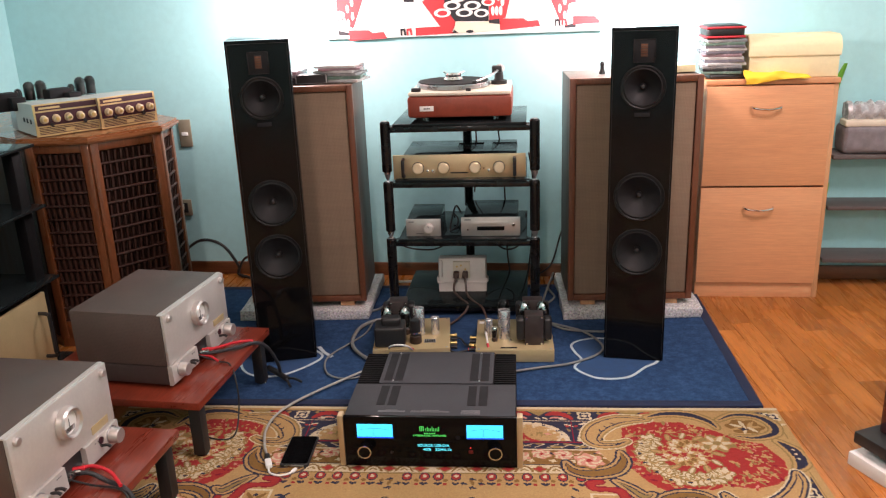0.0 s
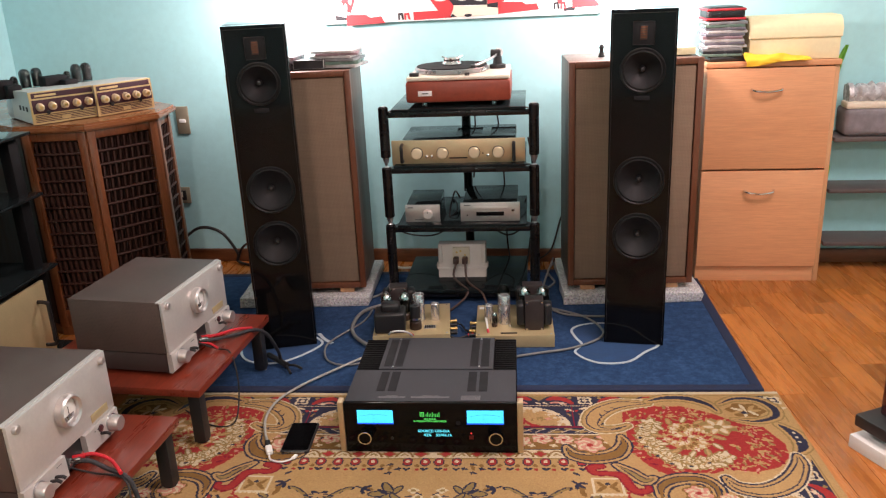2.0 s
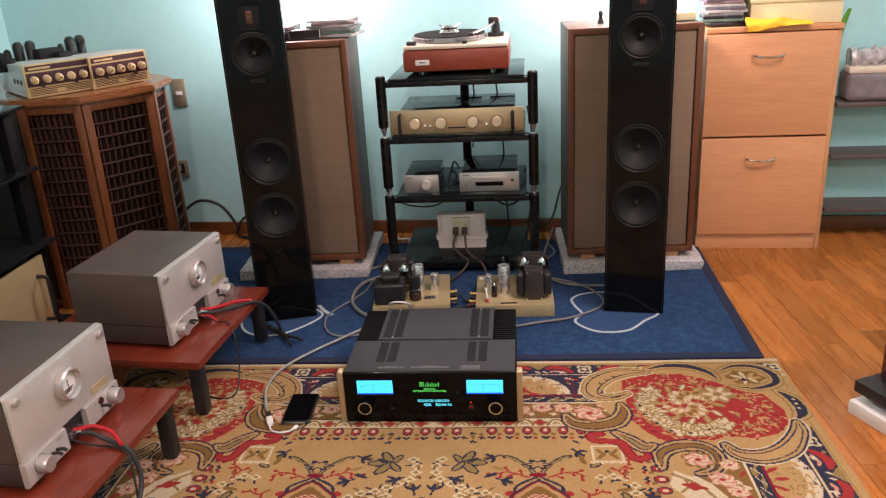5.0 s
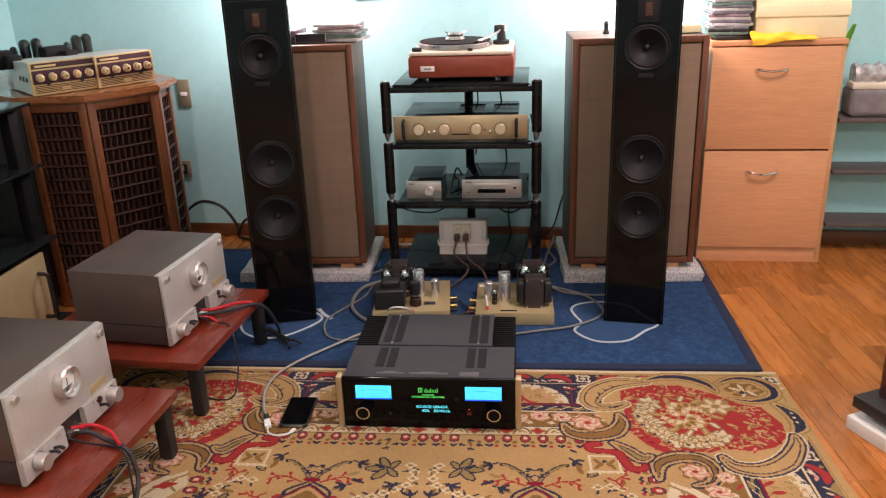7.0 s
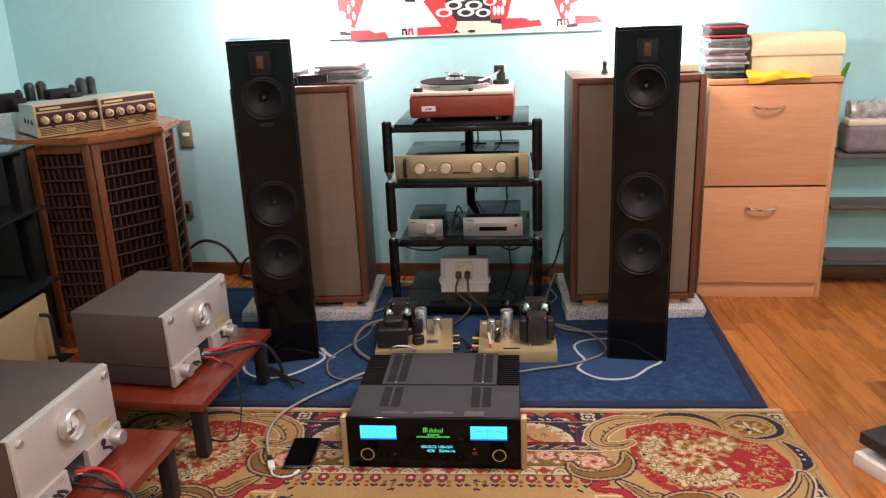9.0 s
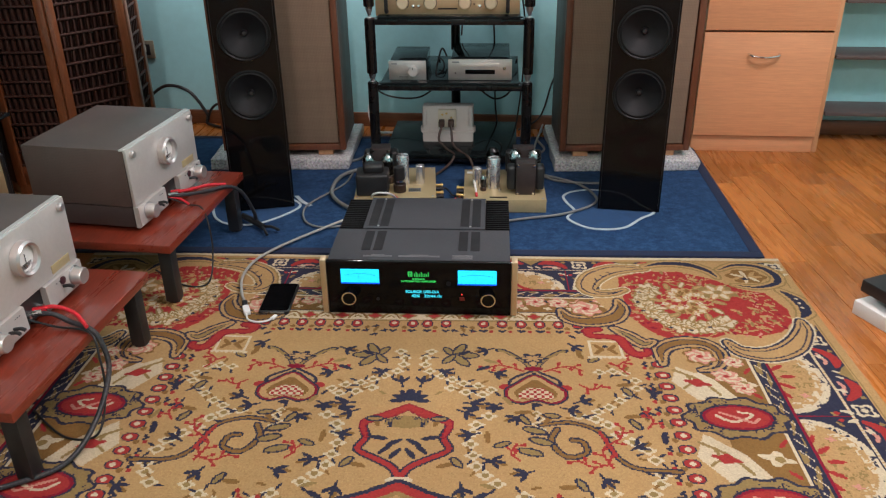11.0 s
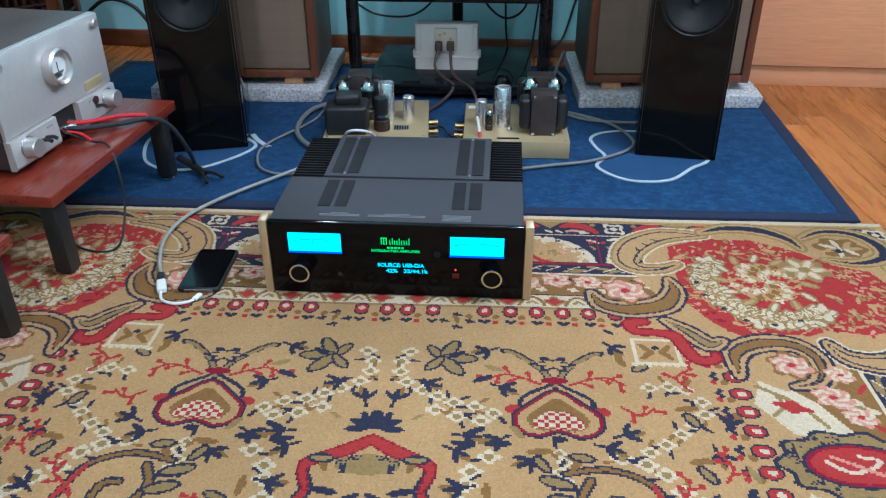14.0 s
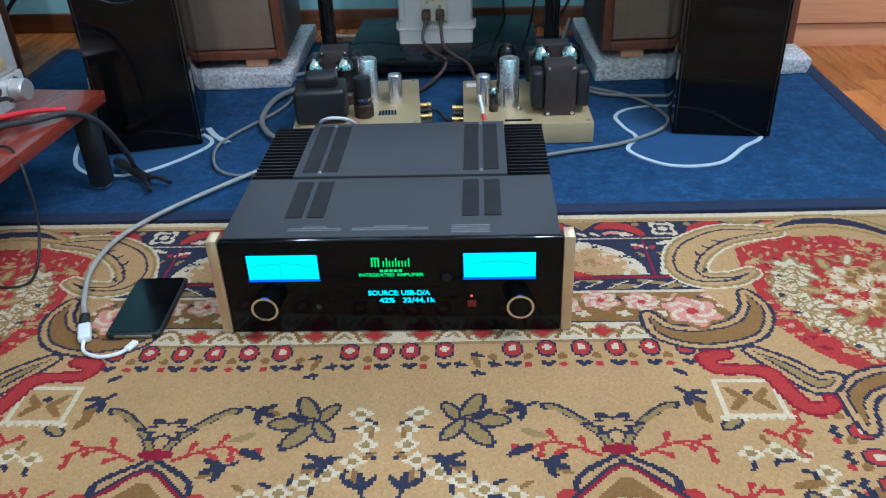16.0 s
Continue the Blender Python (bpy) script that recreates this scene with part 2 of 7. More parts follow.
def pile_mat():
    g = Graph("blue_pile")
    v = g.coords()
    fine, mid, big = g.noise(v, 420, 3), g.noise(v, 45, 4, 0.75), g.noise(v, 5, 3)
    col = g.ramp(mid, [(0.34, (0.010, 0.028, 0.075)), (0.52, (0.019, 0.056, 0.138)), (0.70, (0.046, 0.122, 0.25))])
    col = g.mix(0.3, col, g.ramp(fine, [(0.35, (0.008, 0.024, 0.062)), (0.65, (0.045, 0.11, 0.23))]))
    col = g.mix(0.25, col, g.ramp(big, [(0.35, (0.012, 0.038, 0.10)), (0.65, (0.027, 0.078, 0.18))]))
    g.bump(fine, 0.6, 0.003)
    return g.done(col, 0.97, 0, 0, 0.15)


def mesh_screen(name, light, dark):
    """Sheet metal punched with rows of small holes."""
    g = Graph(name)
    v = g.coords()
    vor = g.add("ShaderNodeTexVoronoi", Scale=270.0, Randomness=0.0)
    g.link(v, vor.inputs["Vector"])
    col = g.ramp(vor.outputs["Distance"], [(0.28, dark), (0.36, light)])
    n = g.noise(v, 14, 3)
    col = g.mix(0.2, col, g.ramp(n, [(0.3, scaled(light, 0.6)), (0.7, scaled(light, 1.3))]))
    return g.done(col, 0.5, 0.3)


M["granite"], M["mat_blue"] = granite_mat(), pile_mat()
M["screen"] = mesh_screen("punched_grey_steel", (0.128, 0.088, 0.076), (0.036, 0.024, 0.021))


# ---- mesh tools ----
def bm_new():
    return bmesh.new()


def put(bm, verts, m):
    bmesh.ops.transform(bm, matrix=m, verts=verts)


def box(bm, cx, cy, cz, sx, sy, sz, bevel=0.0, m=None, seg=2):
    r = bmesh.ops.create_cube(bm, size=1.0)["verts"]
    put(bm, r, Matrix.Translation((cx, cy, cz)) @ Matrix.Diagonal((sx, sy, sz, 1)))
    if bevel:
        edges = list({e for v in r for e in v.link_edges})
        out = bmesh.ops.bevel(bm, geom=edges, offset=bevel, segments=seg, affect="EDGES", profile=0.5)
        r = list({v for f in out["faces"] for v in f.verts} | {v for v in r if v.is_valid})
    if m is not None:
        put(bm, r, m)
    return r


def lathe(bm, profile, seg=32, m=None, caps=True):
    """Turns (radius, height) pairs round z."""
    rings, verts = [], []
    for r, z in profile:
        if r < 1e-6:
            ring = [bm.verts.new((0, 0, z))]
        else:
            ring = [bm.verts.new((r * math.cos(2 * math.pi * i / seg), r * math.sin(2 * math.pi * i / seg), z)) for i in range(seg)]
        rings.append(ring)
        verts += ring
    for a, b in zip(rings, rings[1:]):
        for i in range(seg):
            j = (i + 1) % seg
            if len(a) == 1 and len(b) > 1:
                bm.faces.new((a[0], b[j], b[i]))
            elif len(b) == 1 and len(a) > 1:
                bm.faces.new((a[i], a[j], b[0]))
            elif len(a) > 1:
                bm.faces.new((a[i], a[j], b[j], b[i]))
    for ring, flip in ((rings[0], True), (rings[-1], False)):
        if caps and len(ring) > 1:
            bm.faces.new(ring[::-1] if flip else ring)
    for f in bm.faces:
        f.smooth = True
    if m is not None:
        put(bm, verts, m)
    return verts


def prism(bm, outline, z0, z1, m=None):
    lo = [bm.verts.new((x, y, z0)) for x, y in outline]
    hi = [bm.verts.new((x, y, z1)) for x, y in outline]
    bm.faces.new(lo[::-1])
    bm.faces.new(hi)
    n = len(lo)
    for i in range(n):
        j = (i + 1) % n
        bm.faces.new((lo[i], lo[j], hi[j], hi[i]))
    if m is not None:
        put(bm, lo + hi, m)
    return lo + hi


def smooth_line(points, steps=10, closed=False):
    p = [Vector(q) for q in points]
    n = len(p)
    out = []
    for i in range(n if closed else n - 1):
        a, b, c, d = (p[(i + k) % n] if closed else p[min(max(i + k, 0), n - 1)] for k in (-1, 0, 1, 2))
        for s in range(steps):
            t = s / steps
            out.append(0.5 * ((2 * b) + (c - a) * t + (2 * a - 5 * b + 4 * c - d) * t * t + (3 * b - a - 3 * c + d) * t ** 3))
    if not closed:
        out.append(p[-1])
    return out


def tube(bm, points, radius, seg=10, steps=10):
    line = smooth_line(points, steps)
    rings = []
    up = Vector((0.01, 0.02, 1)).normalized()
    for i, p in enumerate(line):
        d = (line[min(i + 1, len(line) - 1)] - line[max(i - 1, 0)]).normalized()
        side = d.cross(up)
        if side.length < 0.05:
            side = d.cross(Vector((1, 0, 0)))
        side.normalize()
        top = side.cross(d)
        rings.append([bm.verts.new(p + radius * (math.cos(2 * math.pi * k / seg) * side + math.sin(2 * math.pi * k / seg) * top)) for k in range(seg)])
    for a, b in zip(rings, rings[1:]):
        for k in range(seg):
            f = bm.faces.new((a[k], b[k], b[(k + 1) % seg], a[(k + 1) % seg]))
            f.smooth = True
    bm.faces.new(rings[0])
    bm.faces.new(rings[-1][::-1])


def ribbon(bm, points, width, z0, z1, closed=False):
    """A flat band along a line on the floor, with thickness."""
    line = smooth_line(points, 10, closed)
    n = len(line)
    rows = []
    for i, p in enumerate(line):
        a, b = (line[(i - 1) % n], line[(i + 1) % n]) if closed else (line[max(i - 1, 0)], line[min(i + 1, n - 1)])
        d = (b - a).normalized()
        s = Vector((-d.y, d.x, 0)) * width / 2
        rows.append([bm.verts.new((p.x + k * s.x, p.y + k * s.y, z)) for k, z in ((1, z0), (1, z1), (-1, z1), (-1, z0))])
    for i in range(n if closed else n - 1):
        a, b = rows[i], rows[(i + 1) % n]
        for k in range(4):
            bm.faces.new((a[k], b[k], b[(k + 1) % 4], a[(k + 1) % 4]))


def mesh_of(name, bm, material, crease=35):
    bmesh.ops.recalc_face_normals(bm, faces=bm.faces)
    me = bpy.data.meshes.new(name)
    bm.to_mesh(me)
    bm.free()
    if material is not None:
        me.materials.append(material)
    me.set_sharp_from_angle(angle=radians(crease))
    return me


def part(name, bm, material, parent, label=""):
    ob = new(name, mesh_of(name, bm, material))
    ob.parent = parent
    if label:
        tagged(ob, label)
    return ob


def solid(name, bm, material, label, category, group="", kind=""):
    return tagged(new(name, mesh_of(name, bm, material)), label, category, group, kind)


def thing(name, label, category, m=None, group="", kind=""):
    ob = tagged(new(name), label, category, group, kind)
    if m is not None:
        ob.matrix_world = m
    return ob


def box_part(name, parent, material, cx, cy, cz, sx, sy, sz, bevel=0.002, label=""):
    bm = bm_new()
    box(bm, cx, cy, cz, sx, sy, sz, bevel)
    return part(name, bm, material, parent, label)


FRONT = pose(0, 0, 0, 90, 0, 0)  # turns z into -y, for round things on a front that faces -y


def round_part(name, parent, material, profile, x, y, z, turn=FRONT, seg=32, label="", caps=True):
    bm = bm_new()
    lathe(bm, profile, seg, Matrix.Translation((x, y, z)) @ turn, caps)
    return part(name, bm, material, parent, label)


def words(name, parent, body, size, material, m, width=None):
    """Flat lettering in the built-in font, as a mesh."""
    data = bpy.data.curves.new(name, "FONT")
    data.body, data.size, data.align_x, data.align_y, data.extrude, data.offset = body, size, "CENTER", "CENTER", 0.0002, size * 0.028
    ob = bpy.data.objects.new(name, data)
    scene.collection.objects.link(ob)
    bpy.context.view_layer.update()
    me = bpy.data.meshes.new_from_object(ob.evaluated_get(bpy.context.evaluated_depsgraph_get()))
    bpy.data.objects.remove(ob)
    if width:
        xs = [v.co.x for v in me.vertices]
        k = width / (max(xs) - min(xs))
        for v in me.vertices:
            v.co.x *= k
    me.materials.clear()
    me.materials.append(material)
    out = new(name, me)
    out.parent = parent
    out.matrix_basis = m
    return out


# ---- the room ----
WALL_Y, WEST, EAST, SOUTH = 1.42, -1.85, 2.70, -4.40


def slab(name, x0, x1, y0, y1, z0, z1, material, label, category):
    bm = bm_new()
    box(bm, (x0 + x1) / 2, (y0 + y1) / 2, (z0 + z1) / 2, x1 - x0, y1 - y0, z1 - z0)
    return solid(name, bm, material, label, category, kind="structure")


slab("wall_north", WEST - 0.15, EAST + 0.15, WALL_Y, WALL_Y + 0.15, 0, CEIL, M["wall"], "pale turquoise painted plaster wall behind the stereo", "wall")
slab("wall_west", WEST - 0.15, WEST, SOUTH, WALL_Y, 0, CEIL, M["wall"], "pale turquoise painted plaster side wall", "wall")
slab("wall_east", EAST, EAST + 0.15, SOUTH, WALL_Y, 0, CEIL, M["wall"], "pale turquoise painted plaster side wall", "wall")
slab("wall_south", WEST - 0.15, EAST + 0.15, SOUTH - 0.15, SOUTH, 0, CEIL, M["wall"], "pale turquoise painted plaster rear wall", "wall")
slab("ceiling", WEST - 0.15, EAST + 0.15, SOUTH - 0.15, WALL_Y + 0.15, CEIL, CEIL + 0.1, M["ceiling"], "plain white painted ceiling", "ceiling")
floor = slab("floor", WEST - 0.15, EAST + 0.15, SOUTH - 0.15, WALL_Y + 0.15, -0.12, -0.006, M["gap"], "polished oak strip parquet floor", "floor")


def skirting(name, x0, x1, y0, y1):
    bm = bm_new()
    box(bm, (x0 + x1) / 2, (y0 + y1) / 2, 0.027, x1 - x0, y1 - y0, 0.054, 0.004)
    solid(name, bm, M["skirting"], "dark brown stained wooden skirting board", "baseboard", kind="structure")


skirting("baseboard", WEST + 0.014, EAST - 0.014, WALL_Y - 0.014, WALL_Y - 0.0005)
skirting("baseboard", WEST + 0.0005, WEST + 0.013, SOUTH + 0.014, WALL_Y - 0.001)


def ceiling_light():
    t = thing("ceiling_light", "flat white ceiling light, switched on", "ceiling light", pose(1.30, -0.30, CEIL))
    box_part("housing", t, M["white"], 0, 0, -0.02, 1.34, 0.84, 0.04, 0.004)


ceiling_light()


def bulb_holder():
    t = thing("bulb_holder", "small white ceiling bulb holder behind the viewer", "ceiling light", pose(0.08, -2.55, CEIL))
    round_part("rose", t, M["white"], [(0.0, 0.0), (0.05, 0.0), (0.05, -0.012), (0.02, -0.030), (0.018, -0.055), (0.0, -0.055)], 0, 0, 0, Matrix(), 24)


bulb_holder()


# ---- things along the wall ----
def holed_block(bm, x0, x1, z0, z1, y0, y1, zc, r, seg=44):
    """A block with a round hole through its front, which faces -y."""
    xc = (x0 + x1) / 2
    angles = sorted([2 * math.pi * k / seg for k in range(seg)] + [math.atan2(z - zc, x - xc) % (2 * math.pi) for x, z in product((x0, x1), (z0, z1))])
    rings = [[], [], [], []]
    for a in angles:
        c, s = math.cos(a), math.sin(a)
        k = min(((x1 if c > 0 else x0) - xc) / c if abs(c) > 1e-9 else 9, ((z1 if s > 0 else z0) - zc) / s if abs(s) > 1e-9 else 9)
        for ring, x, y, z in ((rings[0], xc + c * k, y1, zc + s * k), (rings[1], xc + c * k, y0, zc + s * k), (rings[2], xc + c * r, y0, zc + s * r), (rings[3], xc + c * r, y1, zc + s * r)):
            ring.append(bm.verts.new((x, y, z)))
    n = len(angles)
    for a, b in zip(rings, rings[1:]):
        for i in range(n):
            j = (i + 1) % n
            bm.faces.new((a[i], a[j], b[j], b[i]))


def tower_speaker(m, group):
    t = thing("tower_speaker", "tall slim gloss black floorstanding loudspeaker on the blue mat", "loudspeaker", m, group)
    w, d, h = 0.178, 0.27, 0.985
    box_part("cabinet", t, M["lacquer"], 0, d / 2 + 0.025, h / 2, w, d - 0.05, h, 0.003)
    drivers = ((0.345, 0.070), (0.512, 0.070), (0.823, 0.060))
    bm = bm_new()
    bw = w - 0.002
    z = 0.0
    for zc, r in drivers:
        box(bm, 0, 0.025, (z + zc - 0.078) / 2, bw, 0.050, zc - 0.078 - z)
        holed_block(bm, -bw / 2, bw / 2, zc - 0.078, zc + 0.078, 0.0, 0.050, zc, r - 0.004)
        z = zc + 0.078
    box(bm, 0, 0.025, (z + h) / 2, bw, 0.050, h - z)
    bmesh.ops.remove_doubles(bm, verts=list(bm.verts), dist=0.0002)
    part("baffle", bm, M["lacquer"], t)
    bm = bm_new()
    for sx in (-1, 1):
        box(bm, sx * (w / 2 - 0.006), -0.0008, h / 2, 0.0012, 0.0012, h - 0.02)
    box(bm, 0, -0.0008, h - 0.010, w - 0.012, 0.0012, 0.0012)
    part("baffle_groove", bm, M["matte"], t)
    for z, r in drivers:
        bm = bm_new()
        lathe(bm, [(r - 0.0045, 0.0), (r + 0.002, 0.0), (r + 0.001, 0.0028), (r - 0.002, 0.0034), (r - 0.0045, 0.0015), (r - 0.0045, 0.0)], 44, pose(0, 0, z) @ FRONT, False)
        wf = part("woofer", bm, M["rim"], t, "black cone woofer with a rubber surround")
        round_part("surround", wf, M["rubber"], [(r - 0.0042, -0.004), (r - 0.006, 0.001), (r - 0.010, 0.002), (r - 0.014, -0.003)], 0, 0, z, seg=44, caps=False)
        round_part("cone", wf, M["cone"], [(r - 0.0135, -0.0025), (r * 0.62, -0.013), (r * 0.35, -0.024), (0.0095, -0.033), (0.0, -0.033)], 0, 0, z, seg=44, caps=False)
        round_part("phase_plug", wf, M["matte"], [(0.0090, -0.033), (0.0085, -0.022), (0.0055, -0.016), (0.0, -0.0145)], 0, 0, z, seg=24, caps=False)
    bm = bm_new()
    box(bm, 0, -0.0015, 0.922, 0.058, 0.003, 0.062, 0.0013)
    tw = part("tweeter_plate", bm, M["vent"], t, "square black tweeter plate")
    for sx in (-1, 1):
        box_part("plate_rim", tw, M["rim"], sx * 0.0285, -0.003, 0.922, 0.002, 0.003, 0.058, 0.0005)
    for sz in (-1, 1):
        box_part("plate_rim", tw, M["rim"], 0, -0.003, 0.922 + sz * 0.0305, 0.057, 0.003, 0.002, 0.0005)
    box_part("ribbon", tw, M["amt"], 0, -0.0038, 0.924, 0.018, 0.002, 0.036, 0.0005, "copper-coloured pleated ribbon")
    for k in range(6):
        box_part("slot_bar", tw, M["matte"], 0, -0.0052, 0.9085 + 0.0066 * k, 0.020, 0.0015, 0.0022, 0.0003)
    box_part("badge", t, M["vent"], 0, -0.0010, 0.748, 0.042, 0.002, 0.012, 0.0006, "dark nameplate with no readable letters")
    return t


tower_speaker(pose(-0.537, 0.586, 0.011, 0, 0, 17.0), "tower loudspeakers")
tower_speaker(pose(0.534, 0.648, 0.011, 0, 0, -5.5), "tower loudspeakers")


def cloth_speaker(m, w, group):
    t = thing("vintage_speaker", "large old walnut loudspeaker with beige woven grille cloth", "loudspeaker", m, group)
    d, z0, z1 = 0.27, 0.066, 0.823
    h = z1 - z0
    e = 0.020
    bm = bm_new()
    box(bm, 0, d / 2 + 0.012, z0 + h / 2, w - 0.004, d - 0.02, h - 0.004, 0.002)
    part("cabinet", bm, M["walnut_side"], t, "greyish walnut cabinet side")
    for sx in (-1, 1):
        box_part("frame_stile", t, M["walnut"], sx * (w / 2 - e / 2), 0.012, z0 + h / 2, e, 0.026, h, 0.002)
    for z in (z0 + e / 2, z1 - e / 2):
        box_part("frame_rail", t, M["walnut"], 0, 0.012, z, w - 2 * e, 0.026, e, 0.002)
    bm = bm_new()
    box(bm, 0, 0.012, z0 + h / 2, w - 2 * e - 0.004, 0.014, h - 2 * e - 0.004, 0.004)
    part("grille_cloth", bm, M["cloth"], t, "faded beige woven grille cloth")
    for sx, y in product((-1, 1), (0.03, d - 0.04)):
        box_part("foot", t, M["beech_edge"], sx * (w / 2 - 0.07), y, z0 - 0.010, 0.05, 0.04, 0.02, 0.002, "small pale wooden block")
    return t


cloth_speaker(pose(-0.568, 0.940, 0, 0, 0, 5.0), 0.408, "vintage loudspeakers")
cloth_speaker(pose(0.551, 1.003, 0, 0, 0, 5.0), 0.422, "vintage loudspeakers")


def granite(m, w, d):
    bm = bm_new()
    box(bm, 0, 0, 0.027, w, d, 0.036, 0.003)
    bmesh.ops.subdivide_edges(bm, edges=list(bm.edges), cuts=5, use_grid_fill=True)
    for v in bm.verts:
        v.co += Vector((noise.noise(v.co * 45), noise.noise(v.co * 37 + Vector((5, 0, 0))), 0.0)) * 0.006
    ob = solid("granite_slab", bm, M["granite"], "speckled grey granite slab with rough edges under the loudspeaker", "stone slab", "granite slabs")
    ob.matrix_world = m


granite(pose(-0.594, 1.099, 0, 0, 0, 3.6), 0.465, 0.385)
granite(pose(0.545, 1.160, 0, 0, 0, 4.7), 0.470, 0.385)


def hifi_rack():
    t = thing("hifi_rack", "black tube hi-fi rack with smoked glass shelves on the mat", "rack", pose(-0.018, 0.978, 0, 0, 0, 1.5))
    legs = ((-0.247, 0.0), (0.247, 0.0), (0.0, 0.33))
    for x, y in legs:
        for z0, z1 in ((0.530, 0.700), (0.322, 0.497), (0.030, 0.297)):
            bm = bm_new()
            r = 0.0165
            lathe(bm, [(r - 0.002, z0), (r, z0 + 0.002), (r, z1 - 0.006), (r - 0.004, z1 - 0.001), (0, z1)], 24, pose(x, y, 0))
            leg = part("leg", bm, M["tubeframe"], t)
            if z0 > 0.1:
                round_part("spike", leg, M["steel"], [(0.003, -0.030), (0.011, -0.008), (0.011, 0.0)], x, y, z0, Matrix(), 16)
            else:
                round_part("foot", leg, M["steel"], [(0.012, -0.018), (0.012, 0.0)], x, y, z0, Matrix(), 16)
            round_part("cap", leg, M["steel"], [(0.010, 0.0), (0.009, 0.0025), (0.0, 0.003)], x, y, z1 - 0.001, Matrix(), 16)
    for z in (0.672, 0.484, 0.277, 0.036):
        box_part("front_bar", t, M["tubeframe"], 0, 0.0, z, 0.462, 0.018, 0.019, 0.003)
        for sx in (-1, 1):
            bm = bm_new()
            ang = math.degrees(math.atan2(0.33, -sx * 0.247))
            ln = math.hypot(0.247, 0.33) - 0.03
            box(bm, 0, 0, 0, ln, 0.018, 0.019, 0.003, pose(sx * 0.1235, 0.165, z, 0, 0, ang))
            part("side_bar", bm, M["tubeframe"], t)
        bm = bm_new()
        box(bm, 0, 0.165, z + 0.0145, 0.44, 0.36, 0.009, 0.002)
        part("glass_shelf", bm, M["smoked"], t, "dark smoked glass shelf")


hifi_rack()


def turntable():
    t = thing("turntable", "turntable with red leather plinth and cream top, on the rack", "turntable", pose(-0.017, 0.995, 0.684, 0, 0, 2.0))
    w, d = 0.344, 0.31
    for sx, y in product((-1, 1), (0.05, d - 0.05)):
        round_part("foot", t, M["chrome"], [(0.013, 0.0), (0.014, 0.004), (0.011, 0.007), (0.012, 0.022), (0.0, 0.022)], sx * 0.115, y, 0.0, Matrix(), 20)
    box_part("plinth", t, M["leather"], 0, d / 2, 0.056, w, d, 0.070, 0.010, "red-brown leather plinth")
    box_part("badge", t, M["white"], -0.108, -0.0012, 0.052, 0.046, 0.002, 0.017, 0.0006, "silver maker's plate")
    box_part("badge_mark", t, M["vent"], -0.108, -0.0024, 0.052, 0.022, 0.001, 0.003, 0.0002)
    box_part("top_plate", t, M["cream"], 0, d / 2, 0.098, w - 0.006, d - 0.006, 0.012, 0.004)
    pl = round_part("platter", t, M["steel"], [(0.124, 0.0), (0.126, 0.002), (0.126, 0.012), (0.122, 0.015), (0.0, 0.015)], -0.03, 0.16, 0.106, Matrix(), 48)
    round_part("mat", pl, M["rubber"], [(0.120, 0.0), (0.120, 0.003), (0.0, 0.003)], -0.03, 0.16, 0.1215, Matrix(), 48, "black rubber mat")
    cl = round_part("clamp", t, M["chrome"], [(0.032, 0.0), (0.034, 0.004), (0.030, 0.010), (0.026, 0.013), (0.028, 0.020), (0.022, 0.026), (0.0, 0.027)], -0.03, 0.16, 0.1245, Matrix(), 28, "chrome record clamp")
    for k in range(3):
        a = 2 * math.pi * k / 3 + 0.5
        bm = bm_new()
        tube(bm, [(-0.03 + 0.026 * math.cos(a), 0.16 + 0.026 * math.sin(a), 0.146), (-0.03 + 0.040 * math.cos(a), 0.16 + 0.040 * math.sin(a), 0.151)], 0.003, 8, 3)
        part("clamp_arm", bm, M["chrome"], cl)
    round_part("arm_base", t, M["matte"], [(0.028, 0.0), (0.028, 0.012), (0.016, 0.015), (0.014, 0.040), (0.0, 0.041)], 0.125, 0.20, 0.104, Matrix(), 24)
    box_part("arm_pivot", t, M["matte"], 0.118, 0.21, 0.152, 0.034, 0.030, 0.026, 0.004)
    bm = bm_new()
    tube(bm, [(0.122, 0.21, 0.150), (0.110, 0.14, 0.146), (0.07, 0.06, 0.136), (0.055, 0.045, 0.134)], 0.0042, 8, 6)
    arm = part("tonearm", bm, M["steel"], t, "slim metal tonearm")
    box_part("headshell", arm, M["matte"], 0.05, 0.04, 0.130, 0.016, 0.026, 0.010, 0.002)
    round_part("counterweight", arm, M["steel"], [(0.015, -0.014), (0.016, 0.0), (0.015, 0.014)], 0.128, 0.236, 0.152, pose(0, 0, 0, 80, 0, 0), 20)
    box_part("switch_block", t, M["matte"], -0.145, 0.035, 0.110, 0.030, 0.022, 0.012, 0.002)
    box_part("lever", t, M["matte"], 0.030, 0.022, 0.108, 0.016, 0.012, 0.010, 0.002)


turntable()


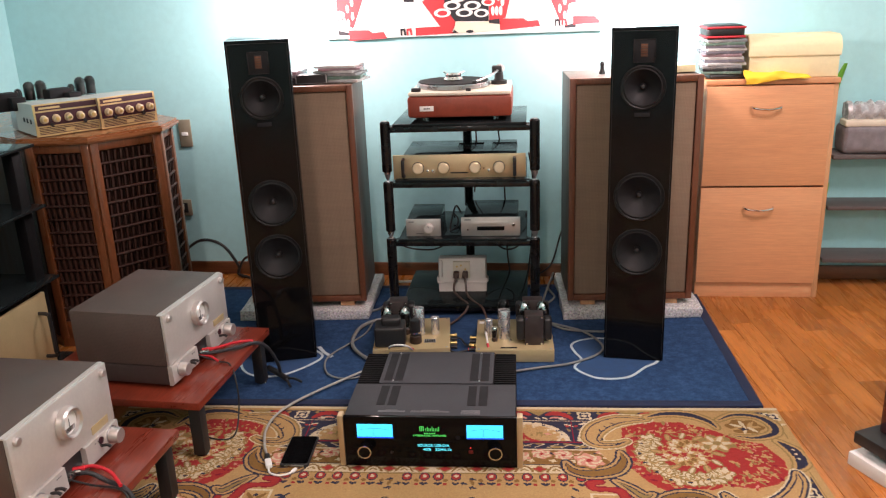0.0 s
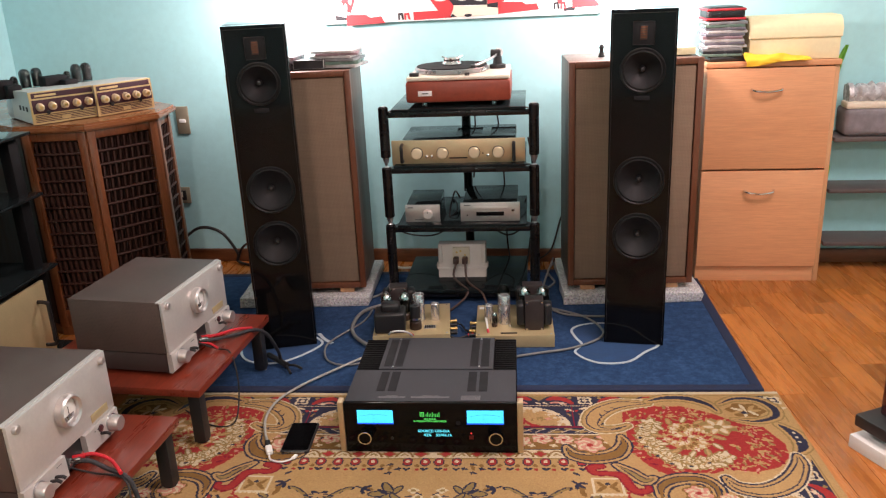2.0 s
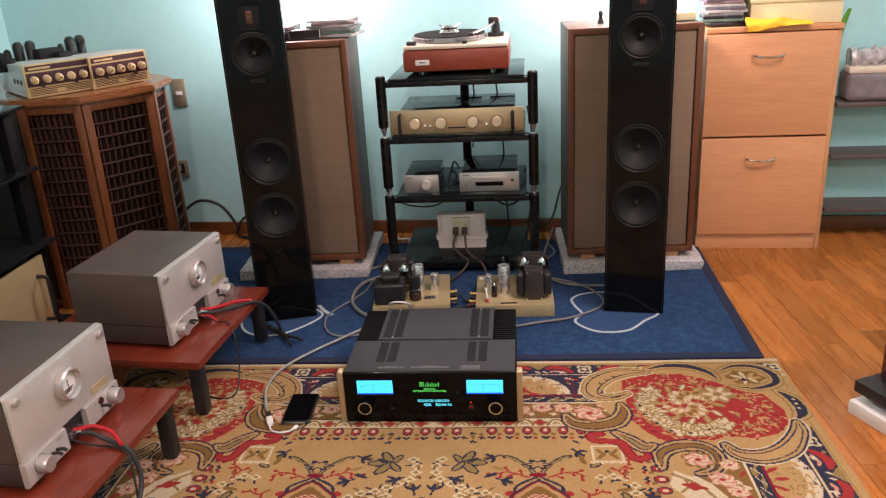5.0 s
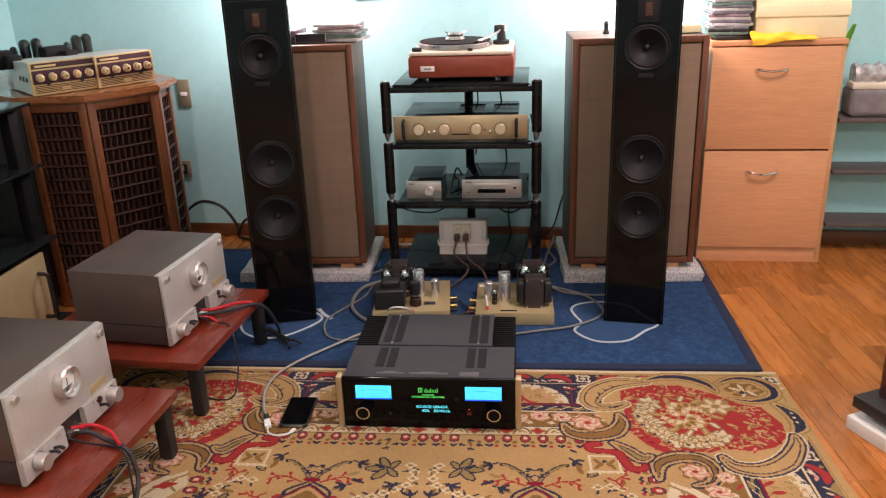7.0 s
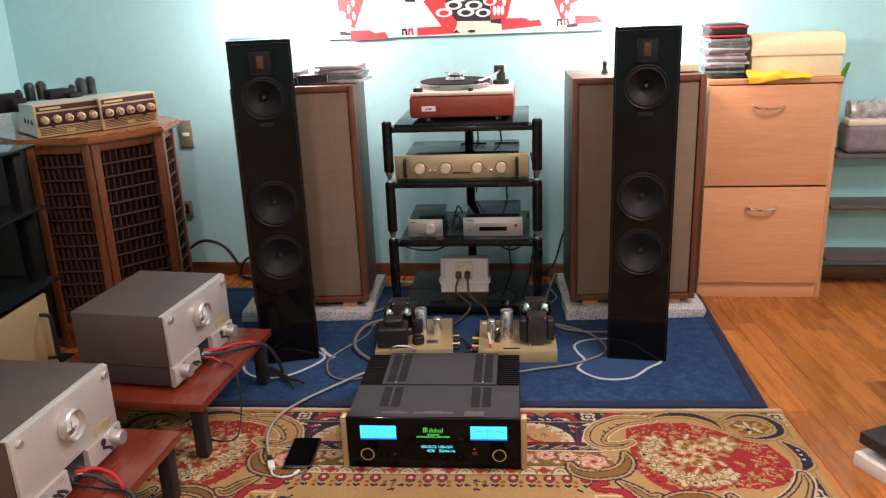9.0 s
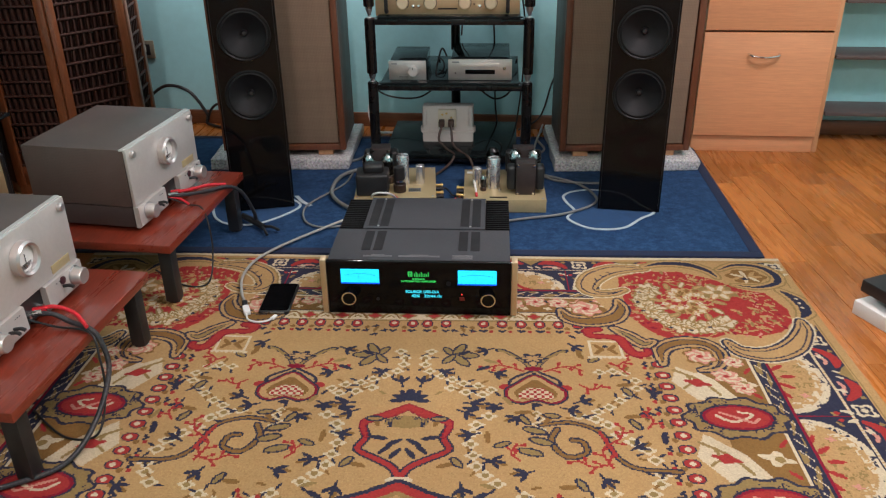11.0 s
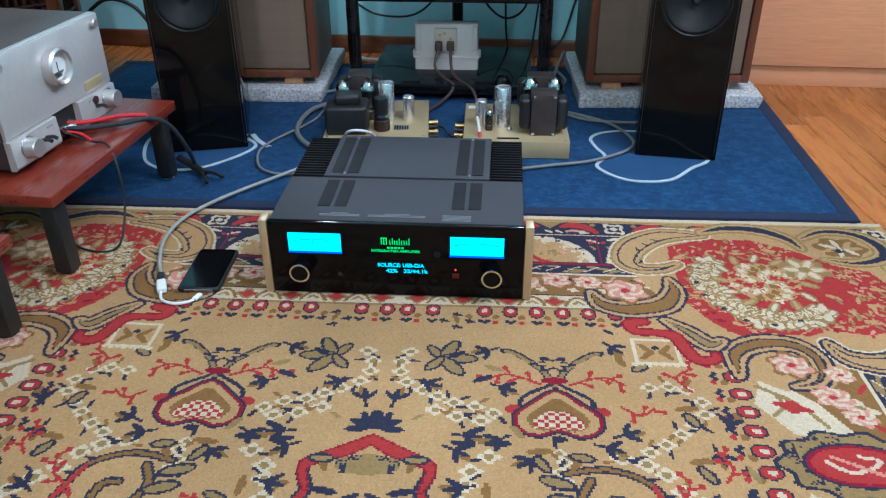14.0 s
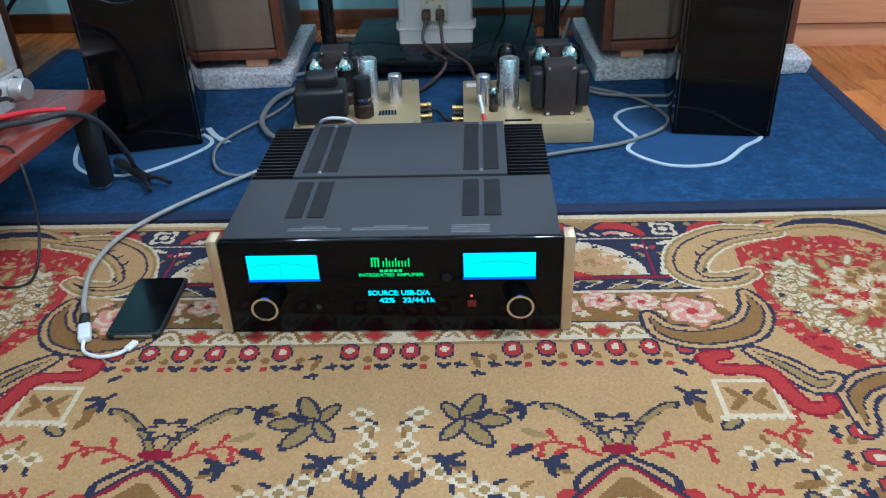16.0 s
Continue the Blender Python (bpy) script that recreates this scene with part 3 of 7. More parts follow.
def gold_preamp():
    t = thing("preamplifier", "champagne-gold preamplifier with four round knobs and black handles", "amplifier", pose(-0.024, 0.992, 0.498, 0, 0, 2.0))
    w, h = 0.446, 0.084
    box_part("body", t, M["smoked"], 0.0, 0.15, h / 2 + 0.001, 0.385, 0.27, h - 0.012, 0.003, "dark case behind the faceplate")
    box_part("faceplate", t, M["champagne"], 0, 0.006, h / 2, w, 0.010, h, 0.0015, "champagne-gold brushed faceplate")
    for x in (-0.138, -0.052, 0.054, 0.134):
        k = round_part("knob", t, M["knob_gold"], [(0.0185, 0.0), (0.0185, 0.014), (0.0155, 0.0165), (0.0, 0.0165)], x, 0.001, 0.040, seg=32)
        round_part("ring", k, M["transformer"], [(0.0205, 0.0), (0.0205, 0.003), (0.0186, 0.003), (0.0186, 0.0)], x, 0.001, 0.040, seg=32)
    for x in (-0.187, 0.186):
        bm = bm_new()
        tube(bm, [(x, 0.002, 0.014), (x, -0.018, 0.016), (x, -0.022, 0.024), (x, -0.022, 0.060), (x, -0.018, 0.068), (x, 0.002, 0.070)], 0.0058, 10, 6)
        part("handle", bm, M["matte"], t, "black grab handle")
    for x in (-0.105, -0.088, 0.100):
        round_part("toggle", t, M["chrome"], [(0.005, 0.0), (0.005, 0.003), (0.0025, 0.004), (0.003, 0.012), (0.0, 0.013)], x, 0.001, 0.030, seg=14)
    for x, wd in ((0.001, 0.060), (0.083, 0.004)):
        box_part("marking", t, M["vent"], x, 0.0007, 0.022 if wd > 0.01 else 0.036, wd, 0.0006, 0.0045, 0.0)
    for sx in (-1, 1):
        for k in range(6):
            box_part("top_slot", t, M["vent"], sx * 0.06 + 0.09, 0.12 + 0.022 * k, h - 0.0048, 0.09, 0.0025, 0.0008, 0.0)
    for sx, y in product((-1, 1), (0.04, 0.25)):
        round_part("foot", t, M["rubber"], [(0.012, 0.0), (0.012, 0.009)], sx * 0.15, y, -0.003, Matrix(), 14)


gold_preamp()


def small_box_amp():
    t = thing("headphone_amplifier", "small silver box amplifier with one large volume knob", "amplifier", pose(-0.155, 0.995, 0.289, 0, 0, 2.0))
    box_part("body", t, M["smoked"], 0, 0.11, 0.036, 0.114, 0.20, 0.060, 0.002)
    box_part("faceplate", t, M["silver"], 0, 0.005, 0.036, 0.120, 0.009, 0.062, 0.0015)
    k = round_part("knob", t, M["face"], [(0.017, 0.0), (0.017, 0.016), (0.0145, 0.0185), (0.0, 0.0185)], 0.019, 0.0, 0.036, seg=32)
    box_part("pointer", k, M["vent"], 0.019, -0.0190, 0.046, 0.0015, 0.0006, 0.008, 0.0)
    box_part("marking", t, M["print_grey"], -0.042, 0.0, 0.058, 0.018, 0.0006, 0.004, 0.0)
    box_part("marking", t, M["print_grey"], -0.012, 0.0, 0.016, 0.030, 0.0006, 0.0025, 0.0)
    for sx, y in product((-1, 1), (0.03, 0.18)):
        round_part("foot", t, M["rubber"], [(0.008, -0.003), (0.008, 0.006)], sx * 0.045, y, 0.0, Matrix(), 12)


small_box_amp()


def disc_player():
    t = thing("disc_player", "silver compact disc player with a dark display window", "disc player", pose(0.078, 0.995, 0.289, 0, 0, 2.0))
    box_part("body", t, M["smoked"], 0, 0.13, 0.041, 0.188, 0.24, 0.058, 0.002)
    box_part("faceplate", t, M["silver"], 0, 0.005, 0.041, 0.202, 0.009, 0.066, 0.0015)
    box_part("disc_tray", t, M["face"], 0.0, -0.0004, 0.056, 0.118, 0.003, 0.011, 0.001)
    box_part("display", t, M["blackglass"], 0.0, 0.0002, 0.035, 0.094, 0.002, 0.014, 0.0005)
    box_part("marking", t, M["print_grey"], -0.078, 0.0, 0.066, 0.022, 0.0006, 0.004, 0.0)
    for x, z, r in ((0.078, 0.047, 0.0055), (-0.078, 0.032, 0.003)):
        round_part("button", t, M["chrome"], [(r, 0.0), (r, 0.004), (r * 0.8, 0.005), (0.0, 0.005)], x, 0.001, z, seg=18)
    for sx, y in product((-1, 1), (0.03, 0.22)):
        round_part("foot", t, M["rubber"], [(0.010, -0.003), (0.010, 0.010)], sx * 0.075, y, 0.0, Matrix(), 12)


disc_player()


def outlet_box():
    t = thing("outlet_box", "grey plastic mains outlet box with two plugs, on the lower shelf", "power outlet", pose(-0.036, 1.085, 0.045, 0, 0, 2.5))
    lean = pose(0, 0, 0, -5, 0, 0)
    bm = bm_new()
    box(bm, 0, 0.034, 0.069, 0.174, 0.056, 0.132, 0.005, lean)
    part("housing", bm, M["boxgrey"], t)
    for sx in (-1, 1):
        bm = bm_new()
        box(bm, sx * 0.078, 0.002, 0.098, 0.014, 0.010, 0.064, 0.003, lean)
        part("rib", bm, M["boxgrey"], t)
        box_part("latch", t, M["boxgrey"], sx * 0.089, 0.030, 0.050, 0.010, 0.024, 0.018, 0.002)
    bm = bm_new()
    box(bm, 0, 0.034, 0.044, 0.180, 0.062, 0.006, 0.002, lean)
    part("lid_lip", bm, M["boxgrey"], t)
    bm = bm_new()
    box(bm, -0.002, 0.0, 0.094, 0.062, 0.018, 0.062, 0.003, lean)
    pl = part("socket_plate", bm, M["cream"], t, "cream socket plate with brass screws")
    for x, z in ((-0.018, 0.108), (-0.004, 0.112), (0.012, 0.098)):
        round_part("screw", pl, M["brass"], [(0.004, 0.0), (0.003, 0.002), (0, 0.002)], x, -0.0105 + z * 0.09 + 0.001, z, seg=10)
    for x in (-0.020, 0.012):
        bm = bm_new()
        box(bm, x, -0.012, 0.082, 0.020, 0.030, 0.022, 0.004)
        part("plug", bm, M["cable_brown"], t, "dark mains plug")


outlet_box()


def filing_cabinet():
    t = thing("shoe_cabinet", "beech laminate cabinet with two tall tip-out fronts", "cabinet", pose(0.802, 1.208, 0, 0, 0, 0.6))
    w, d, h, e = 0.428, 0.20, 0.782, 0.017
    for x in (e / 2, w - e / 2):
        box_part("side_panel", t, M["beech_edge"], x, d / 2 + 0.004, (h - 0.018) / 2, e, d, h - 0.018, 0.001)
    box_part("back_panel", t, M["beech_edge"], w / 2, d - 0.004, h / 2, w - 2 * e - 0.002, 0.006, h - 0.04, 0.0)
    box_part("top_board", t, M["beech"], w / 2, d / 2 - 0.001, h - 0.0085, w + 0.004, d + 0.008, 0.017, 0.0015)
    box_part("bottom_board", t, M["beech_edge"], w / 2, d / 2 + 0.01, 0.064, w - 2 * e - 0.002, d - 0.03, 0.012, 0.0)
    box_part("plinth", t, M["beech"], w / 2 - e / 2 + 0.0, 0.008, 0.0275, w - e - 0.003, 0.012, 0.055, 0.001)
    for z0, z1 in ((0.060, 0.411), (0.418, 0.761)):
        door = box_part("tip_out_front", t, M["beech"], (w - e) / 2 - 0.001, -0.004, (z0 + z1) / 2, w - e - 0.003, 0.016, z1 - z0, 0.0015)
        zc = z1 - 0.073
        bm = bm_new()
        tube(bm, [(0.148, -0.012, zc + 0.004), (0.151, -0.026, zc + 0.003), (0.165, -0.034, zc), (0.197, -0.038, zc - 0.003), (0.229, -0.034, zc), (0.243, -0.026, zc + 0.003), (0.246, -0.012, zc + 0.004)], 0.0042, 10, 8)
        part("handle", bm, M["chrome"], door, "curved satin metal handle")


filing_cabinet()


def cd_case(x, y, z, w, d, h, rz, colour, group):
    bm = bm_new()
    box(bm, 0, 0, h / 2, w, d, h, 0.001)
    ob = solid("disc_case", bm, colour, "thin plastic compact disc case lying in a stack", "disc case", group)
    ob.matrix_world = pose(x, y, z, 0, 0, rz)


rnd = random.Random(4)
case_mats = [paint("case_%s" % n, c, 0.25, vary=0.2) for n, c in (
    ("grey", (0.16, 0.15, 0.175)), ("white", (0.50, 0.49, 0.48)), ("dark", (0.03, 0.03, 0.035)), ("pink", (0.30, 0.20, 0.22)), ("green", (0.13, 0.21, 0.17)), ("clear", (0.24, 0.245, 0.25)))]


def disc_stacks():
    bm = bm_new()
    box(bm, 0, 0, 0.008, 0.125, 0.10, 0.016, 0.006)
    ob = solid("pouch", bm, M["matte"], "flat black zipped pouch under the disc stack", "pouch")
    ob.matrix_world = pose(0.872, 1.275, 0.783, 0, 0, 4)
    z = 0.800
    for k in range(12):
        h = 0.0095
        cd_case(0.858 + rnd.uniform(-0.006, 0.006), 1.285, z, 0.128, 0.122, h - 0.0006, rnd.uniform(-5, 5), case_mats[[4, 2, 5, 1, 0, 1, 3, 0, 1, 0, 4, 5][k]], "disc cases on the cabinet")
        z += h
    t = thing("zip_case", "round-cornered black zip case with red piping on the stack", "case", pose(0.855, 1.285, z, 0, 0, 3))
    bm = bm_new()
    box(bm, 0, 0, 0.0245, 0.126, 0.122, 0.045, 0.016, seg=4)
    part("body", bm, M["matte"], t)
    for zz in (0.0075, 0.0375):
        bm = bm_new()
        box(bm, 0, 0, zz, 0.130, 0.126, 0.008, 0.0039, seg=3)
        part("piping", bm, paint("red_piping", (0.50, 0.02, 0.03), 0.5), t, "red piping")
    # on the vintage cabinet by the window-side tower
    z = 0.824
    for k in range(3):
        cd_case(-0.425 + rnd.uniform(-0.01, 0.01), 1.085, z, 0.14, 0.124, 0.0098, rnd.uniform(-10, 10), case_mats[[1, 4, 5][k]], "disc cases on the speaker")
        z += 0.0105
    for k in range(3):
        cd_case(-0.435 + rnd.uniform(-0.01, 0.01), 1.085, z, 0.142, 0.124, 0.0075, rnd.uniform(-8, 8), case_mats[[1, 3, 1][k]], "disc cases on the speaker")
        z += 0.008
    z = 0.824
    for k in range(4):
        cd_case(-0.63 + rnd.uniform(-0.008, 0.008), 1.06, z, 0.14, 0.124, 0.0098, rnd.uniform(-6, 6), case_mats[[2, 2, 0, 3][k]], "disc cases on the speaker")
        z += 0.0105
    t = thing("black_box", "small open black box on the walnut speaker", "box", pose(-0.515, 1.035, 0.824, 0, 0, 6))
    box_part("body", t, M["matte"], 0, 0, 0.015, 0.105, 0.06, 0.029, 0.003)
    box_part("rim", t, case_mats[1], 0, -0.0312, 0.015, 0.104, 0.002, 0.028, 0.0)
    box_part("front", t, M["matte"], 0, -0.0325, 0.0155, 0.098, 0.003, 0.026, 0.0)


disc_stacks()


def small_things_on_speaker():
    bm = bm_new()
    lathe(bm, [(0.010, 0.0), (0.011, 0.004), (0.007, 0.012), (0.006, 0.026), (0.008, 0.032), (0.004, 0.040), (0.0, 0.041)], 16)
    ob = solid("bottle", bm, M["matte"], "tiny dark bottle standing on the walnut speaker", "bottle")
    ob.matrix_world = pose(0.447, 1.10, 0.824)
    bm = bm_new()
    box(bm, 0, 0, 0.012, 0.075, 0.10, 0.024, 0.003)
    ob = solid("cream_box", bm, M["card"], "small flat cream box on the walnut speaker", "box")
    ob.matrix_world = pose(0.700, 1.14, 0.824, 0, 0, 10)


small_things_on_speaker()


def document_box():
    t = thing("document_box", "cream cardboard storage box with a folded lid", "box", pose(1.083, 1.305, 0.783, 0, 0, 0.5))
    w, d, h = 0.296, 0.155, 0.138
    box_part("body", t, M["card"], 0, 0, 0.040, w - 0.008, d - 0.006, 0.079, 0.002)
    bm = bm_new()
    prof = [(-d / 2 - 0.002, 0.070), (-d / 2 - 0.003, 0.100), (-d / 2 + 0.012, 0.128), (-d / 2 + 0.03, h), (d / 2 - 0.02, h), (d / 2, 0.128), (d / 2, 0.070)]
    prism(bm, prof, -w / 2, w / 2, Matrix(((0, 0, 1, 0), (1, 0, 0, 0), (0, 1, 0, 0), (0, 0, 0, 1))))
    bmesh.ops.bevel(bm, geom=list(bm.edges), offset=0.002, segments=2, affect="EDGES")
    part("lid", bm, M["card"], t, "cream lid with rounded front flap")


document_box()


def duster():
    bm = bm_new()
    nx, ny = 36, 20
    side = ((1.252, 0.786), (1.240, 0.800), (1.222, 0.806), (1.204, 0.799), (1.189, 0.790), (1.186, 0.778), (1.1865, 0.768))
    prof = smooth_line([(0, y, z) for y, z in side], 4)
    n = len(prof)
    rows = []
    for i in range(nx + 1):
        u = i / nx
        k = (1 - u) ** 0.6
        row = []
        for j, p in enumerate(prof):
            v = j / (n - 1)
            hang = max(0.0, (v - 0.62) / 0.38)
            y = p.y + 0.004 * noise.noise(Vector((u * 7, v * 3, 2)))
            z = 0.786 + (p.z - 0.786) * (0.35 + 0.65 * k if p.z > 0.786 else k * (0.55 + 0.45 * math.sin(5 * u + 1)))
            z += (1 - hang) * 0.006 * max(0.0, math.sin(11 * u + 5 * v))
            if p.z > 0.786:
                z = max(z, 0.7855)
            row.append(bm.verts.new((0.922 + 0.205 * u + 0.004 * math.sin(9 * v), min(y, 1.254) if hang < 0.3 else min(y, 1.189), z)))
        rows.append(row)
    for a, b in zip(rows, rows[1:]):
        for j in range(n - 1):
            bm.faces.new((a[j], b[j], b[j + 1], a[j + 1])).smooth = True
    solid("duster", bm, M["yellow"], "crumpled bright yellow cleaning cloth on the cabinet", "cloth")


duster()


def wall_shelves():
    for z, h in ((0.497, 0.016), (0.312, 0.014), (0.116, 0.016)):
        bm = bm_new()
        box(bm, 1.72, 1.352, z, 0.92, 0.134, h, 0.003)
        solid("wall_shelf", bm, wood("shelf_dark", (0.06, 0.05, 0.05), (0.13, 0.105, 0.10), (0.7, 6, 6), 0.5), "dark brown narrow wooden shelf fixed to the wall", "shelf", "wall shelves")
    bm = bm_new()
    box(bm, 1.52, 1.345, 0.556, 0.46, 0.11, 0.102, 0.02, seg=3)
    bmesh.ops.subdivide_edges(bm, edges=list(bm.edges), cuts=3, use_grid_fill=True)
    for v in bm.verts:
        if v.co.z > 0.52:
            v.co += Vector((0, 0.008, 0.010)) * noise.noise(v.co * 22)
    for f in bm.faces:
        f.smooth = True
    solid("storage_bag", bm, M["grey_cloth"], "grey quilted storage bag lying on the wall shelf", "bag")
    t = thing("plastic_roll", "crumpled roll of clear plastic foil on the bag", "plastic foil", pose(1.50, 1.34, 0.607))
    bm = bm_new()
    lathe(bm, [(0.0, -0.2), (0.034, -0.2)] + [(0.032 + 0.006 * math.sin(k * 2.3), -0.2 + 0.4 * k / 30) for k in range(1, 30)] + [(0.034, 0.2), (0.0, 0.2)], 28, pose(0, 0, 0.042, 0, 90, 0))
    for v in bm.verts:
        v.co += Vector((0, 1, 1)) * 0.010 * noise.noise(v.co * 60)
    part("foil", bm, M["foil"], t)
    bm = bm_new()
    box(bm, 0, -0.012, 0.006, 0.42, 0.07, 0.024, 0.008)
    part("wrapper", bm, M["cream"], t, "pale cardboard strip under the foil")


wall_shelves()


def leaf_plant():
    t = thing("potted_leaf", "long bright green leaf rising beside the cabinet", "plant", pose(1.250, 1.335, 0.0))
    for pts, wid in ((((0.0, 0, 0.0), (0.002, 0, 0.35), (-0.004, 0, 0.62), (0.010, 0, 0.74), (0.034, 0.0, 0.815)), 0.011), (((0.006, 0.02, 0.0), (0.008, 0.02, 0.25), (0.024, 0.02, 0.39)), 0.008)):
        line = smooth_line(pts, 8)
        bm = bm_new()
        rows = []
        n = len(line)
        for i, p in enumerate(line):
            k = i / (n - 1)
            ww = wid * (0.45 + 1.2 * math.sin(math.pi * min(1, k * 0.97 + 0.02)) * k)
            rows.append([bm.verts.new((p.x + s * ww, p.y + 0.003 * abs(s), p.z)) for s in (-1, 0, 1)])
        for a, b in zip(rows, rows[1:]):
            for s in (0, 1):
                bm.faces.new((a[s], a[s + 1], b[s + 1], b[s])).smooth = True
        bmesh.ops.solidify(bm, geom=list(bm.faces), thickness=0.0015)
        part("leaf", bm, M["leaf"], t)


leaf_plant()


def wall_plate(x, z, w, h, socket):
    t = thing("wall_socket" if socket else "light_switch", "pale brass wall socket plate" if socket else "tall pale brass switch plate with a white rocker", "wall socket" if socket else "light switch", pose(x, WALL_Y, z))
    box_part("plate", t, M["plate_bronze"], 0, -0.004, 0, w, 0.008, h, 0.003)
    if socket:
        box_part("module", t, M["matte"], 0.0, -0.0085, 0, w * 0.5, 0.002, h * 0.6, 0.0008)
        box_part("slot", t, M["cream"], -0.001, -0.010, 0.004, 0.003, 0.001, h * 0.35, 0.0)
    else:
        box_part("rocker", t, M["white"], 0.0, -0.009, -0.002, 0.026, 0.005, 0.014, 0.001)


wall_plate(-1.172, 0.594, 0.052, 0.110, False)
wall_plate(-1.217, 0.286, 0.062, 0.068, True)


def wall_print():
    t = thing("wall_print", "wide unframed print with red, black and white shapes", "picture", pose(-0.049, WALL_Y - 0.004, 0.943, 0, -0.2, 0))
    w = 1.02
    box_part("canvas", t, M["art_white"], 0, -0.007, 0.24, w, 0.02, 0.48, 0.002)
    S, OX, OZ = 0.000708, 717.0, 195.0

    def shape(pts, material, layer, name):
        bm = bm_new()
        y = -0.0172 - 0.0009 * layer
        prism(bm, [((px - OX) * S, (OZ - py) * S * 1.05) for px, py in pts], 0, 0.0009, Matrix(((1, 0, 0, 0), (0, 0, -1, y + 0.0009), (0, 1, 0, 0), (0, 0, 0, 1))))
        part(name, bm, material, t)

    def oval(cx, cy, rx, ry):
        return [(cx + rx * math.cos(k * math.pi / 12), cy + ry * math.sin(k * math.pi / 12)) for k in range(24)]

    R, K, W, C = M["art_red"], M["art_black"], M["art_white"], M["art_cream"]
    for mir in (False, True):
        f = (lambda pts: [(2 * OX - 60 - px, py) for px, py in pts]) if mir else (lambda pts: pts)
        shape(f([(62, -200), (260, -200), (215, 0), (150, 145), (70, 110)]), R, 0, "red_shape")
        shape(f(oval(78, 78, 30, 18)), W, 1, "white_shape")
        for cx, cy in ((125, 50), (150, 20), (150, 85), (85, 105), (105, 112), (125, 118)):
            shape(f(oval(cx, cy, 8, 20)), W, 1, "white_shape")
        shape(f([(68, 152), (92, 158), (125, 165), (125, 178), (68, 176)]), K, 0, "black_shape")
    shape([(125, 153), (230, 155), (255, 170), (310, 165), (328, 198), (125, 204)], R, 1, "red_shape")
    shape([(480, 152), (615, 150), (690, 185), (480, 191)], R, 0, "red_shape")
    shape([(520, 30), (600, -20), (660, 0), (700, 125), (670, 180), (610, 150)], R, 1, "red_shape")
    shape([(640, -180), (870, -180), (862, 132), (690, 128), (636, 60)], K, 2, "black_shape")
    shape([(680, 185), (692, 128), (770, 136), (860, 133), (920, 150), (915, 178)], C, 3, "cream_shape")
    shape([(866, -180), (1030, -180), (950, 120), (866, 132)], R, 3, "red_shape")
    shape([(918, 122), (1040, 125), (1062, 138), (1115, 135), (1126, 165), (920, 178)], R, 1, "red_shape")
    shape([(1290, 122), (1400, 126), (1425, 150), (1425, 160), (1292, 163)], R, 1, "red_shape")
    shape([(425, -30), (478, -30), (478, 30), (425, 28)], K, 1, "black_shape")
    for cx in (885,):
        shape([(864, 128), (918, 122), (918, 148), (864, 142)], K, 4, "black_shape")
    for cx, cy, rx, ry, core in ((708, 16, 44, 21, K), (676, 52, 44, 21, K), (780, 56, 44, 21, K), (862, 42, 34, 19, R), (625, 86, 44, 21, R), (738, 88, 44, 20, K), (826, 93, 38, 20, K), (818, -4, 36, 14, K), (740, -50, 40, 20, K), (690, -90, 40, 20, K), (790, -110, 40, 20, K)):
        shape(oval(cx, cy, rx, ry), W, 4, "white_shape")
        shape(oval(cx, cy + 1, rx * 0.58, ry * 0.58), core, 5, "ring_core")
    for k in range(3):
        shape(oval(885 + 20 * k, 85, 9, 22), W, 4, "white_shape")
    for cx, cy in ((915, 20), (935, 45), (955, 5)):
        shape(oval(cx, cy, 9, 20), W, 4, "white_shape")
    for x0 in (400, 1200):  # small looped marks
        for dx, mat_ in ((0, K), (33, R)):
            shape([(x0 + dx, 165 - x0 * 0.025), (x0 + dx + 24, 163 - x0 * 0.025), (x0 + dx + 30, 196 - x0 * 0.025), (x0 + dx + 20, 196 - x0 * 0.025), (x0 + dx + 16, 174 - x0 * 0.025), (x0 + dx + 8, 174 - x0 * 0.025), (x0 + dx + 8, 197 - x0 * 0.025), (x0 + dx, 197 - x0 * 0.025)], mat_, 2, "loop_mark")
    shape([(672, 183), (685, 168), (705, 183)], K, 4, "black_shape")
    shape(oval(765, 178, 20, 7), K, 4, "black_shape")


wall_print()
